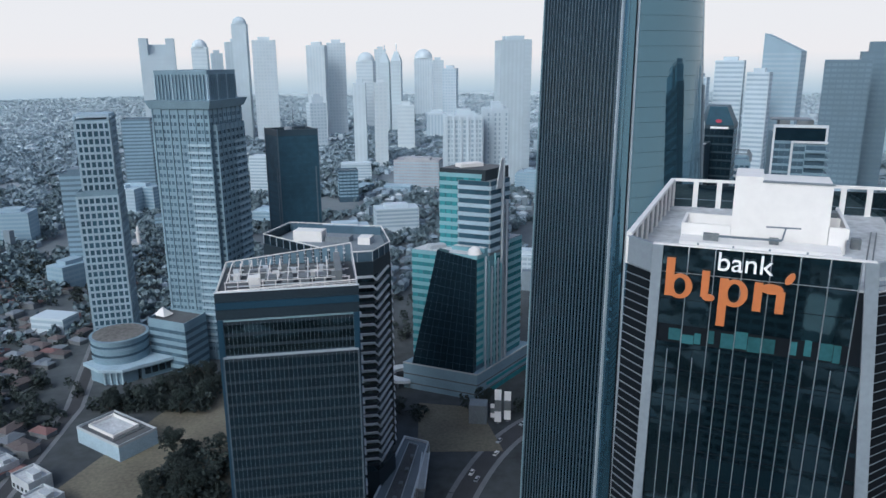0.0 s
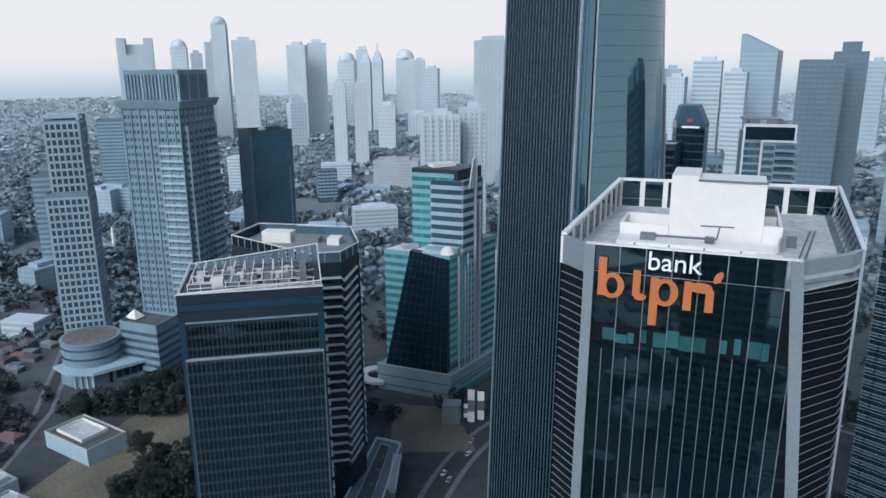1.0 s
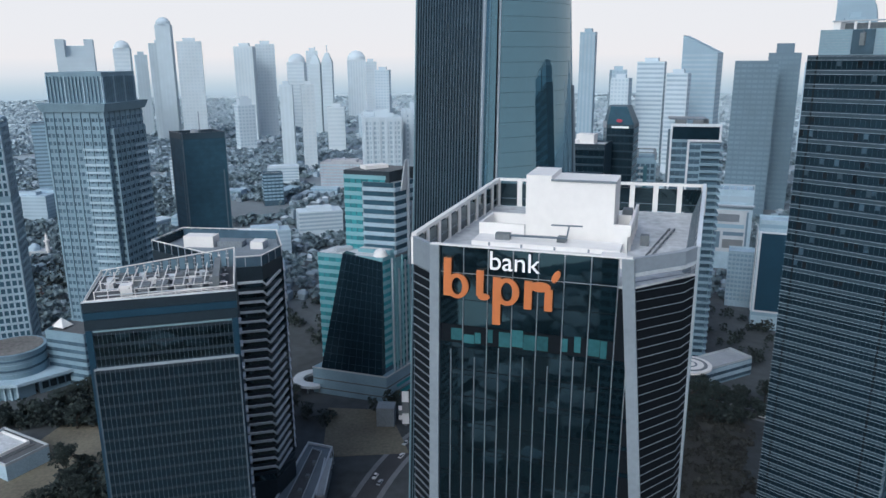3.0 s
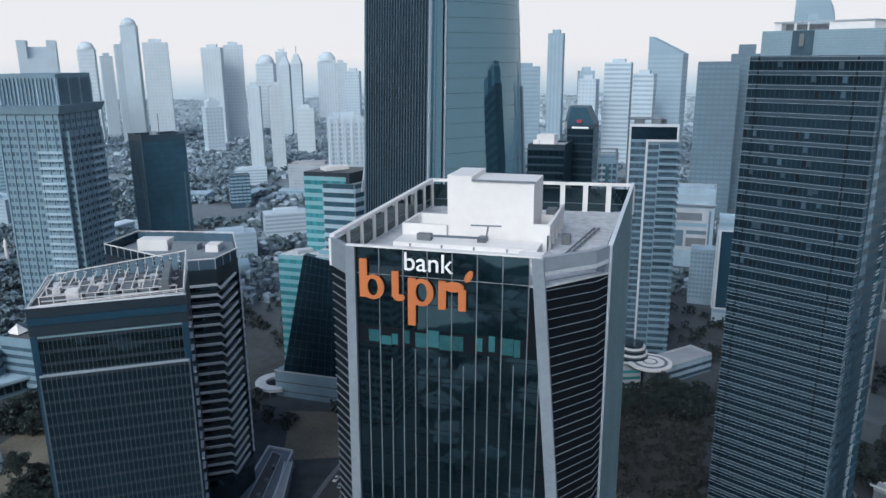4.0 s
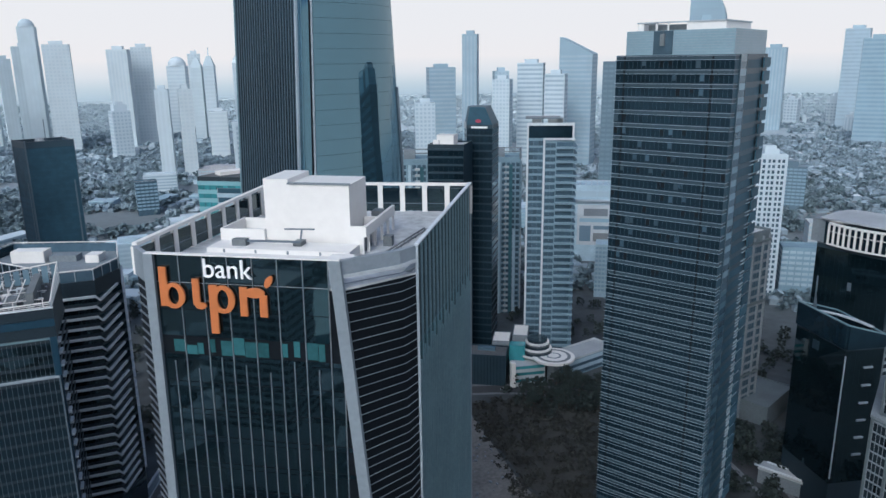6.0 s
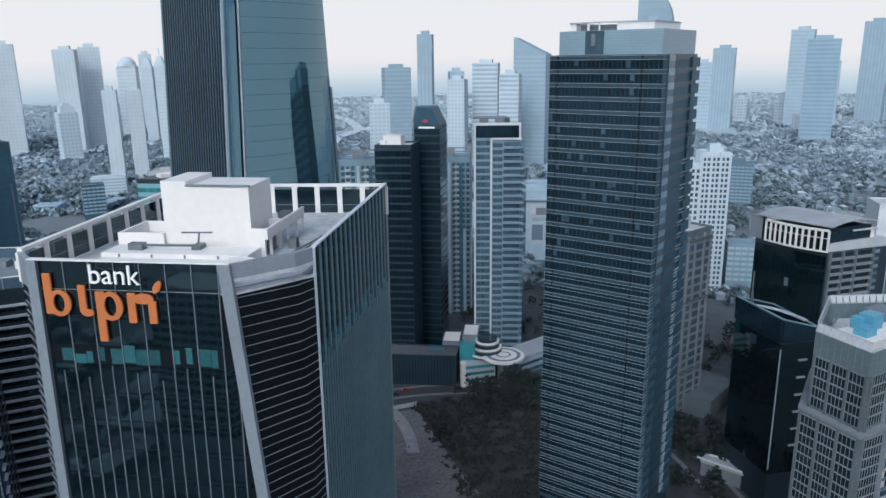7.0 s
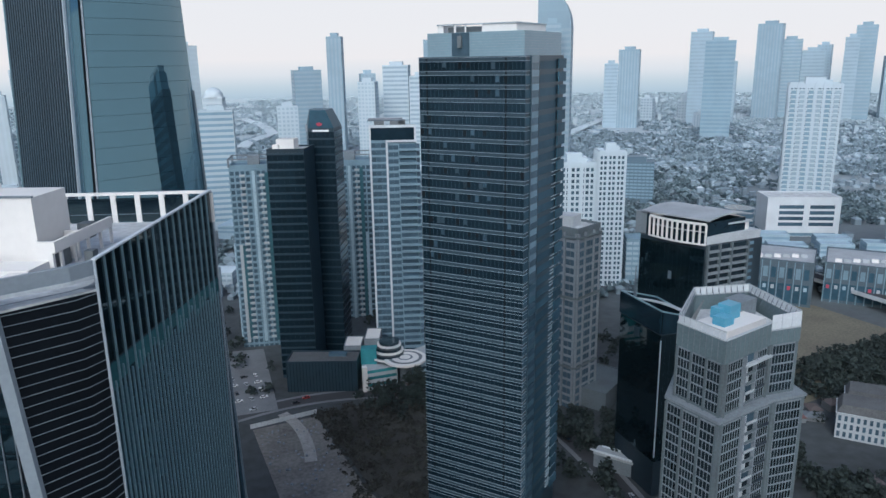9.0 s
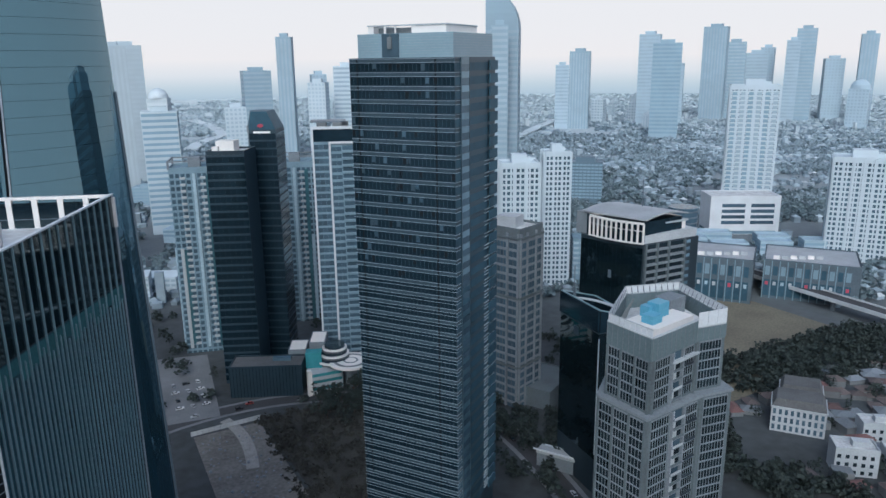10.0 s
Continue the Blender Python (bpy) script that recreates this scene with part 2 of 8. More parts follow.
def settle(ob, x, y, z):
    name = ob.name.split(".")[0]
    if name in DIRECT:
        ob.location = (x, y, z + DIRECT[name])
        FOOT[ob.name] = -DIRECT[name]
        return
    if name in LOW:
        px, py = site(x, y)
        s = 0.9583 * math.hypot(px - EYE.x, py - EYE.y) / (math.hypot(x - EYE.x, y - EYE.y) + 0.001)
        level = EYE.z * s
    else:
        px, py, s, level = fitted_place(x, y)
    mx, my, mz, k, turn = NUDGE.get(name, (0, 0, 0, 1, 0))
    s *= k
    level += mz
    ob.location = (px + mx, py + my, level + (z - EYE.z) * s)
    ob.scale = (s, s, s)
    ob.rotation_euler = (0, 0, radians(turn))
    FOOT[ob.name] = EYE.z - level / s


class Face:
    """A facade's frame: u along it, v up it, w out of it."""

    def __init__(self, o, ux, up, n):
        self.o, self.ux, self.up, self.n = Vector(o), Vector(ux), Vector(up), Vector(n)

    def at(self, u, v, w=0.0):
        return self.o + self.ux * u + self.up * v + self.n * w

    def matrix(self, u, v, w=0.0):
        m = Matrix((self.ux, self.up, self.n)).transposed().to_4x4()
        m.translation = self.at(u, v, w)
        return m


def upright(a, b, z0=0.0):
    """The frame of a plumb wall from a to b, left to right as seen from outside; and its width."""
    d = Vector((b[0] - a[0], b[1] - a[1], 0))
    u = d.normalized()
    return Face((a[0], a[1], z0), u, (0, 0, 1), (u.y, -u.x, 0)), d.length


class MB:
    def __init__(self):
        self.v, self.f = [], []

    def add(self, vs, fs):
        k = len(self.v)
        self.v += [tuple(p) for p in vs]
        self.f += [tuple(i + k for i in f) for f in fs]
        return self

    def hexa(self, p):
        return self.add(p, [(3, 2, 1, 0), (4, 5, 6, 7), (0, 1, 5, 4), (1, 2, 6, 5), (2, 3, 7, 6), (3, 0, 4, 7)])

    def box(self, x0, x1, y0, y1, z0, z1):
        return self.hexa([(x0, y0, z0), (x1, y0, z0), (x1, y1, z0), (x0, y1, z0),
                          (x0, y0, z1), (x1, y0, z1), (x1, y1, z1), (x0, y1, z1)])

    def obox(self, cx, cy, z0, z1, w, d, yaw=0.0):
        c, s = math.cos(radians(yaw)), math.sin(radians(yaw))
        q = [(cx + c * x - s * y, cy + s * x + c * y) for x, y in ((-w / 2, -d / 2), (w / 2, -d / 2), (w / 2, d / 2), (-w / 2, d / 2))]
        return self.hexa([(*p, z0) for p in q] + [(*p, z1) for p in q])

    def fbox(self, fc, u0, u1, v0, v1, w0, w1):
        return self.hexa([fc.at(u0, v0, w1), fc.at(u1, v0, w1), fc.at(u1, v0, w0), fc.at(u0, v0, w0),
                          fc.at(u0, v1, w1), fc.at(u1, v1, w1), fc.at(u1, v1, w0), fc.at(u0, v1, w0)])

    def fquad(self, fc, u0, u1, v0, v1, w):
        return self.add([fc.at(u0, v0, w), fc.at(u1, v0, w), fc.at(u1, v1, w), fc.at(u0, v1, w)], [(0, 1, 2, 3)])

    def loft(self, p0, p1):
        """A closed solid between two rings of 3D points of the same count."""
        n = len(p0)
        return self.add(list(p0) + list(p1), [tuple(range(n - 1, -1, -1)), tuple(range(n, 2 * n))] +
                        [(i, (i + 1) % n, n + (i + 1) % n, n + i) for i in range(n)])

    def prism(self, poly, z0, z1):
        return self.loft([(x, y, z0) for x, y in poly], [(x, y, z1) for x, y in poly])

    def bar(self, p, q, r, up=(0, 0, 1)):
        """A square bar of half-width r from p to q."""
        p, q = Vector(p), Vector(q)
        d = (q - p).normalized()
        s = d.cross(Vector(up))
        s = s.normalized() if s.length > 1e-4 else Vector((1, 0, 0))
        t = s.cross(d)
        o = [(-s - t) * r, (s - t) * r, (s + t) * r, (-s + t) * r]
        return self.loft([p + k for k in o], [q + k for k in o])

    def disc(self, cx, cy, z0, z1, r, n=40, r1=None):
        r1 = r if r1 is None else r1
        ang = [2 * math.pi * i / n for i in range(n)]
        return self.loft([(cx + r * math.cos(a), cy + r * math.sin(a), z0) for a in ang],
                         [(cx + r1 * math.cos(a), cy + r1 * math.sin(a), z1) for a in ang])


def thing(name, x, y, z, label, category, group="", kind=""):
    ob = new(name)
    settle(ob, x, y, z)
    ORG[ob.name] = Vector((x, y, z))
    return tagged(ob, label, category, group, kind)


def mesh_of(name, mb, material, org=(0, 0, 0)):
    me = bpy.data.meshes.new(name)
    o = Vector(org)
    me.from_pydata([tuple(Vector(p) - o) for p in mb.v], [], mb.f)
    me.materials.append(material)
    return me


def part(name, mb, material, parent, label="", kind=""):
    """One mesh object under a thing or a part; its points are given in the world."""
    org = ORG[parent.name]
    ob = new(name, mesh_of(name, mb, material, org))
    ob.parent = parent
    ORG[ob.name] = org
    return tagged(ob, label, kind=kind)


def solo(name, mb, material, label, category, group="", kind=""):
    """A thing of one mesh."""
    xs, ys, zs = zip(*mb.v)
    org = Vector(((min(xs) + max(xs)) / 2, (min(ys) + max(ys)) / 2, min(zs)))
    ob = new(name, mesh_of(name, mb, material, org))
    ob.location = org
    if kind not in ("structure", "stuff"):
        settle(ob, *org)
    ORG[ob.name] = org
    return tagged(ob, label, category, group, kind)


def piece(name, me, parent, m):
    ob = bpy.data.objects.new(name, me)
    scene.collection.objects.link(ob)
    ob.parent = parent
    ob.matrix_basis = Matrix.Translation(-ORG[parent.name]) @ m
    ORG[ob.name] = ORG[parent.name]
    return ob


PIECES = {}


def grid(parent, name, fc, us, vs, w, h, out, material, limit=300, thick=0.06, key=None):
    """Pieces of one size on a facade, from the top down: up to limit of them singly, the rest joined."""
    me = mesh_of(name, MB().box(0, w, 0, h, 0, thick), material)
    key = key or (parent.name, name)
    used = PIECES.get(key, 0)
    rest = MB()
    for v in sorted(vs, reverse=True):
        for u in us:
            if used < limit:
                piece(name, me, parent, fc.matrix(u, v, out))
                used += 1
            else:
                rest.fbox(fc, u, u + w, v, v + h, out, out + thick)
    PIECES[key] = used
    if rest.v:
        part(name + "_field", rest, material, parent, kind="stuff")


def facade(parent, fc, width, height, fh, bay, pane, band=None, band_h=1.0, band_out=0.16, mull=None, mull_w=0.12,
           mull_out=0.2, limit=300, every=1, v0=0.0, gap=0.08, name="window_pane", sill=0.0, band_parts=False):
    """Panes bay by bay and floor by floor, with spandrel bands and mullions."""
    n = max(1, int(round(width / bay)))
    bay = width / n
    nf = max(1, int((height - v0) / fh))
    us = [i * bay + gap / 2 for i in range(n)]
    vs = [height - (k + 1) * fh + sill for k in range(nf)]
    vs = [v for v in vs if fc.at(0, v).z > FOOT.get(parent.name, 0.0) - 2] or vs[:1]
    grid(parent, name, fc, us, vs, bay - gap, fh - band_h, 0.03, pane, limit)
    if band:
        if band_parts:
            for v in vs:
                part("spandrel_band", MB().fbox(fc, 0, width, v + fh - band_h, v + fh, 0, band_out), band, parent)
        else:
            mb = MB()
            for v in vs:
                mb.fbox(fc, 0, width, v + fh - band_h, v + fh, 0, band_out)
            part("spandrel_field", mb, band, parent, kind="stuff")
    if mull:
        for i in range(0, n + 1, every):
            u = min(max(i * bay, mull_w / 2), width - mull_w / 2)
            part("mullion", MB().fbox(fc, u - mull_w / 2, u + mull_w / 2, vs[-1], height, 0, mull_out), mull, parent)


def rect(a, ux, w, d):
    """Corners of a rectangle: front-left a, along ux by w, back by d; anticlockwise from above."""
    u = Vector((ux[0], ux[1])).normalized()
    v = Vector((-u.y, u.x))
    a = Vector(a)
    return [tuple(a), tuple(a + u * w), tuple(a + u * w + v * d), tuple(a + v * d)]


def parapet(parent, poly, z, h, t, material, name="parapet"):
    for i in range(len(poly)):
        fc, w = upright(poly[i], poly[(i + 1) % len(poly)], z)
        part(name, MB().fbox(fc, 0 if i % 2 else t, w if i % 2 else w - t, 0, h, -t, 0), material, parent)


KEEP = []          # plots (x, y, radius) that stay free of fill


def keep(x, y, r):
    px, py, s, _ = fitted_place(x, y)
    KEEP.append((px, py, r * s))


def free(x, y, r=0.0):
    return all((x - a) ** 2 + (y - b) ** 2 > (c + r) ** 2 for a, b, c in KEEP)


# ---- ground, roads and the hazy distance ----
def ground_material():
    """Dark planted and paved ground in the business district; farther out haze is mixed into the base colour."""
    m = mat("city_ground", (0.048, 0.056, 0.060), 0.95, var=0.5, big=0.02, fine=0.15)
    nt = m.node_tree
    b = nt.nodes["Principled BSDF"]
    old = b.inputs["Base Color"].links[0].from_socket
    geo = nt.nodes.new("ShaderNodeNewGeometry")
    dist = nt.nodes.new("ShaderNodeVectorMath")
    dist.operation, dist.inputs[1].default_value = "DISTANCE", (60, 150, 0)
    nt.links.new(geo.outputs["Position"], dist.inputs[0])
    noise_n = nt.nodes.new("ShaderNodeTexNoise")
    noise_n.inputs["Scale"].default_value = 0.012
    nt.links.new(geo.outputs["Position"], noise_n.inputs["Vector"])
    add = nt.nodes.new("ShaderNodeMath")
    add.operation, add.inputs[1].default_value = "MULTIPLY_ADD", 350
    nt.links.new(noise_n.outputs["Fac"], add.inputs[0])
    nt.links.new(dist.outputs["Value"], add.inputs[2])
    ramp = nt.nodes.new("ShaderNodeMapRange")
    # Haze colour grows with distance from the business district.
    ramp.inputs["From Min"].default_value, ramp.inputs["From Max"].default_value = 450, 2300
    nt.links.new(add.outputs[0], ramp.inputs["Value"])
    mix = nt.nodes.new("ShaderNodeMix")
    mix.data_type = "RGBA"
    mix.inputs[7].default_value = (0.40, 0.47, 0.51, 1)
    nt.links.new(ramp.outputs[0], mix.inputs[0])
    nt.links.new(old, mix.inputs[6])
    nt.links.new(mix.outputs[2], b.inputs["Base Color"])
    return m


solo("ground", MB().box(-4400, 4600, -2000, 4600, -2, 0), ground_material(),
     "dark city ground paled with distance to imitate haze", "ground", kind="structure")


# Sky and far haze painted by height onto a glowing wall.
def backdrop_material():
    m = bpy.data.materials.new("hazy_sky")
    m.use_nodes = True
    nt = m.node_tree
    nt.nodes.remove(nt.nodes["Principled BSDF"])
    em = nt.nodes.new("ShaderNodeEmission")
    geo, sep = nt.nodes.new("ShaderNodeNewGeometry"), nt.nodes.new("ShaderNodeSeparateXYZ")
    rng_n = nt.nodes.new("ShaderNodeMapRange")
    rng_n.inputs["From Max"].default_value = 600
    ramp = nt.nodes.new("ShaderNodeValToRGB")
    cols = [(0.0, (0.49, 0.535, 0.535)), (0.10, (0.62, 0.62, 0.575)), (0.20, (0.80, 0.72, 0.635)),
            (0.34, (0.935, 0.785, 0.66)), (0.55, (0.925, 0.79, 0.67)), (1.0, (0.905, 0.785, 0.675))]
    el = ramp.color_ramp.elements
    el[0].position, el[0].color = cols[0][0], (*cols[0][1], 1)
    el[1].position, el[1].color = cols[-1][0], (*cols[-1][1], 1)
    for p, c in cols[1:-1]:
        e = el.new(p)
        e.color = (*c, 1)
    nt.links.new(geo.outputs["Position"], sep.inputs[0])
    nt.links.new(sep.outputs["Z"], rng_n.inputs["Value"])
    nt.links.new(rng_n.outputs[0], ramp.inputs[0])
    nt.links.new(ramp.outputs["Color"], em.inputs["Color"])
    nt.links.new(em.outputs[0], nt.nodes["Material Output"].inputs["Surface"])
    return m


# The glowing wall runs on beyond the view to brighten reflections.
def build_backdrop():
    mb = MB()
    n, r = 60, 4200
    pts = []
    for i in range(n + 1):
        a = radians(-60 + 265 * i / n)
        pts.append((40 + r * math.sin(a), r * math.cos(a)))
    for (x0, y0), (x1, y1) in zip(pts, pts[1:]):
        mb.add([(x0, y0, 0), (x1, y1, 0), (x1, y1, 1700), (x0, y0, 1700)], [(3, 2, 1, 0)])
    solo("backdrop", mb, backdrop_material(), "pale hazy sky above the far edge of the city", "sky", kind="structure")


build_backdrop()


def ribbon(pts, width, z0, z1):
    """A road slab along a line of (x, y)."""
    mb = MB()
    side = []
    for i, p in enumerate(pts):
        a, b = Vector(pts[max(0, i - 1)]), Vector(pts[min(len(pts) - 1, i + 1)])
        d = (b - a).normalized()
        n = Vector((-d.y, d.x)) * width / 2
        side.append((Vector(p) + n, Vector(p) - n))
    n = len(side)
    vs = [q for l, r in side for q in ((*r, z0), (*l, z0), (*l, z1), (*r, z1))]
    fs = [(4 * i + j, 4 * i + (j + 1) % 4, 4 * i + 4 + (j + 1) % 4, 4 * i + 4 + j) for i in range(n - 1) for j in range(4)]
    return mb.add(vs, fs + [(3, 2, 1, 0), (4 * n - 4, 4 * n - 3, 4 * n - 2, 4 * n - 1)])


def arc_pts(p0, p1, p2, n=14):
    """A smooth bend from p0 to p2 that leans to p1."""
    p0, p1, p2 = Vector(p0), Vector(p1), Vector(p2)
    return [tuple(p0 * (1 - t) ** 2 + p1 * 2 * t * (1 - t) + p2 * t * t) for t in [i / n for i in range(n + 1)]]


def road(pts, width, z=0.06):
    pts = [site(*p) for p in pts]
    solo("road", ribbon(pts, width, 0.002, z), ASPHALT, "dark asphalt city road", "road", kind="structure")
    solo("pavement", ribbon(pts, width + 5, 0.001, z - 0.03), PAVING, "grey paved strip beside the road", "pavement", kind="structure")


road(arc_pts((70, 296), (150, 330), (215, 262)), 9)
road(arc_pts((215, 262), (232, 235), (212, 150)), 10, 0.07)
road([(212, 150), (190, 60)], 10, 0.08)
road(arc_pts((70, 296), (40, 285), (20, 232)), 9, 0.09)
road(arc_pts((20, 232), (10, 200), (14, 120)), 9, 0.10)
road([(-192, 400), (-160, 300), (-150, 200)], 6, 0.11)
road([(-98, 296), (-40, 268)], 4, 0.12)


def patch(name, pts, z, material, label, category="ground"):
    solo(name, MB().prism([site(*p) for p in pts], 0.0, z), material, label, category, kind="structure")


patch("scrubland", [(128, 290), (133, 222), (146, 196), (172, 240), (190, 268), (178, 284), (150, 292)], 0.14, SCRUB, "dark overgrown building plot with scrub")
patch("earth_plot", [(98, 288), (100, 210), (140, 190), (131, 224), (127, 289)], 0.18, DIRT, "bare earth building plot beside the scrub")
patch("dry_field", [(-138, 222), (-70, 190), (-66, 300), (-80, 328), (-112, 312)], 0.15, GRASS, "dry yellow grass field beside dark trees")
patch("dry_field", [(300, 200), (360, 205), (470, 228), (465, 300), (440, 335), (380, 330)], 0.16, GRASS, "dry grass field below the raised road")
patch("parking_lot", [(84, 305), (112, 303), (118, 380), (92, 385)], 0.17, PAVING, "pale paved lot with parked cars")
patch("dry_field", [(2, 262), (38, 262), (30, 300), (2, 305)], 0.19, GRASS, "dry grass strip beside the road")
for q in ((155, 250, 50), (110, 250, 45), (-100, 265, 45), (395, 265, 70), (100, 340, 38), (20, 280, 30)):
    keep(*q)


solo("dirt_track", ribbon([site(*p) for p in arc_pts((113, 298), (121, 280), (116, 252))], 6, 0.0, 0.21), mat("pale_dust", (0.30, 0.30, 0.285), 0.95, var=0.4, big=0.2, fine=1.5), "pale dirt track across the bare plot", "ground", kind="structure")


def rubble():
    """Broken concrete and spoil strewn over the bare plot."""
    r = random.Random(12)
    mb = MB()
    for _ in range(150):
        x, y = site(r.uniform(99, 128), r.uniform(205, 288))
        s = r.uniform(0.2, 1.1)
        mb.obox(x, y, 0.1, 0.2 + s * r.uniform(0.3, 0.9), s * r.uniform(0.6, 1.6), s, r.uniform(0, 180))
    solo("rubble", mb, GREY_CONC, "pale rubble strewn over bare earth", "rubble", kind="stuff")


rubble()


# ---- towers ----
def tower(name, label, category, poly, h, wall, z0=0.0, group="", roof=None, rim=1.2, rim_mat=None):
    cx, cy = sum(p[0] for p in poly) / len(poly), sum(p[1] for p in poly) / len(poly)
    ob = thing(name, cx, cy, z0, label, category, group)
    part("wall", MB().prism(poly, FOOT[ob.name] if z0 == 0 else z0, h), wall, ob)
    if roof:
        part("roof", MB().prism([(cx + (x - cx) * 0.97, cy + (y - cy) * 0.97) for x, y in poly], h, h + 0.15), roof, ob)
    if rim:
        parapet(ob, poly, h, rim, 0.4, rim_mat or wall)
    keep(cx, cy, max(math.hypot(x - cx, y - cy) for x, y in poly))
    return ob


def side(ob, poly, i, h, z0=0.0, **kw):
    fc, w = upright(poly[i], poly[(i + 1) % len(poly)], z0)
    facade(ob, fc, w, h - z0, **kw)


# -- the bank tower with the leaning glass front --
def bank_tower():
    top, lean, slide, lslide = 136.0, 0.0, 0.081, -0.012
    ux, nf = Vector((0.9095, -0.4157, 0)), Vector((-0.4157, -0.9095, 0))

    def down(p, z, s=0.0):
        k = top - z
        q = Vector((p[0], p[1], z)) + nf * lean * k + ux * s * k
        return q

    A, FL, FR, Q, BR, BL = (31.2, 93.5), (33.1, 89.0), (55.16, 78.92), (65.07, 83.2), (81.7, 116.8), (48.9, 129.0)
    ring = lambda z: [down(A, z, lslide), down(FL, z, lslide), down(FR, z, slide), Vector((*Q, z)), Vector((*BR, z)), Vector((*BL, z))]
    ob = thing("bank_tower", 57, 104, 0, "dark glass bank tower with white frames, louvred corner and finned side", "office tower")
    keep(57, 100, 34)
    deck = 132.3
    levels = [-30 + (deck + 30) * i / 40 for i in range(41)]
    shell = MB()
    shell.v = [tuple(p) for z in levels for p in ring(z)]
    shell.f = [(6 * i + j, 6 * i + (j + 1) % 6, 6 * i + 6 + (j + 1) % 6, 6 * i + 6 + j) for i in range(40) for j in range(6)] + [tuple(range(5, -1, -1)), tuple(range(240, 246))]
    part("wall", shell, BLACK_SLOT, ob)
    part("roof_deck", MB().loft([p + Vector((0, 0, 0.0)) for p in ring(deck)], ring(deck + 0.25)), DECK, ob, "pale screeded roof terrace")
    # front glass: panes between the white frames
    up = Vector((0, 0, 1)) - nf * lean - ux * lslide
    front = Face(down(FL, 0, lslide), ux, up, (nf + Vector((0, 0, lean))).normalized())
    bay, fh = 1.56, 3.7
    wid = lambda z: (FR[0] - FL[0]) / 0.9095 + (slide - lslide) * (top - z)
    pane, crown = (mesh_of(n, MB().box(0, w, 0, h, 0, 0.06), m) for n, w, h, m in
                          (("window_pane", bay - 0.06, 2.9, GLASS_NIGHT), ("crown_pane", 2 * bay - 0.08, 3.35, GLASS_NIGHT)))
    rest, spand, count = MB(), MB(), 0
    k = 0
    z = 123.3
    while z > 4:
        z -= fh
        n = int((wid(z) - 2.2) / bay)
        for i in range(n):
            u = 1.1 + i * bay
            if count < 300:
                piece("window_pane", pane, ob, front.matrix(u, z + 0.1, 0.03))
                count += 1
            else:
                rest.fbox(front, u, u + bay - 0.06, z + 0.1, z + 3.0, 0.03, 0.09)
        if k < 14:
            part("spandrel_band", MB().fbox(front, 1.1, wid(z) - 1.1, z + 3.06, z + 3.64, 0.0, 0.06), GLASS_NIGHT, ob)
        else:
            spand.fbox(front, 1.1, wid(z) - 1.1, z + 3.06, z + 3.64, 0.0, 0.06)
        k += 1
    part("lower_glazing", rest, GLASS_NIGHT, ob, kind="stuff")
    part("lower_spandrels", spand, GLASS_NIGHT, ob, kind="stuff")
    r2 = random.Random(3)
    for i in range(int((wid(124) - 2.2) / bay)):
        q = r2.random()
        if q < 0.24:
            continue
        blind = mesh_of("teal_blind", MB().box(0, bay - 0.06 if q < 0.8 else bay * 0.5, 0, 1.1 + 1.3 * r2.random(), 0, 0.05), TEAL_PANEL)
        piece("teal_blind", blind, ob, front.matrix(1.1 + i * bay, 123.3 + 0.5 * r2.random(), 0.05))
    for j in range(3):
        for i in range(int((wid(130) - 2.2) / (2 * bay))):
            piece("crown_pane", crown, ob, front.matrix(1.1 + i * 2 * bay, 125.7 + 3.45 * j, 0.03))
    i = 0
    while 1.1 + i * bay < wid(0) - 1.1:
        u = 1.1 + i * bay
        ztop = top if u < wid(top) - 1.0 else top - (u + 1.0 - wid(top)) / (slide - lslide)
        if i % 2:
            ztop = min(ztop, 121.5 + 1.6 * ((i * 7) % 3) / 2)
        if ztop > 2:
            part("mullion", MB().fbox(front, u - 0.055, u + 0.055, 0, ztop, 0.05, 0.22), MULLION, ob)
        i += 1
    # frames at both edges of the front
    part("edge_frame", MB().fbox(front, -0.1, 1.15, 0, top, -0.1, 0.6), EDGE_METAL, ob, "grey aluminium edge frame")
    fr0, fr1 = down(FR, 0, slide), down(FR, top, slide)
    w = nf * 0.6
    part("edge_frame", MB().loft([fr0 - ux * 1.1 - w * 0.2, fr0 + ux * 0.3 - w * 0.2, fr0 + ux * 0.3 + w, fr0 - ux * 1.1 + w],
                                 [fr1 - ux * 1.1 - w * 0.2, fr1 + ux * 0.3 - w * 0.2, fr1 + ux * 0.3 + w, fr1 - ux * 1.1 + w]), EDGE_METAL, ob, "grey aluminium edge frame")
    part("front_coping", MB().fbox(front, -0.1, wid(top) + 0.1, top - 0.03, top + 0.12, -0.45, 0.35), WHITE_PAINT, ob)
    # louvred corner, right: each blade bends near its outer end
    def corner(z):
        a, q = down(FR, z, slide), Vector((*Q, z))
        d = (q - a)
        out = Vector((d.y, -d.x, 0)).normalized()
        return a + ux * 0.3, a + d * 0.72 + out * 0.9 * min(1, d.length / 11), q, out
    z = 133.2
    a, kk, q, out = corner(133.9)
    a1, k1, q1, _ = corner(top)
    part("corner_cladding", MB().loft([a, kk, q, q - out * 0.5, kk - out * 0.9, a - out * 0.5], [a1, k1, q1, q1 - out * 0.5, k1 - out * 0.9, a1 - out * 0.5]), EDGE_METAL, ob, "grey metal cladding")
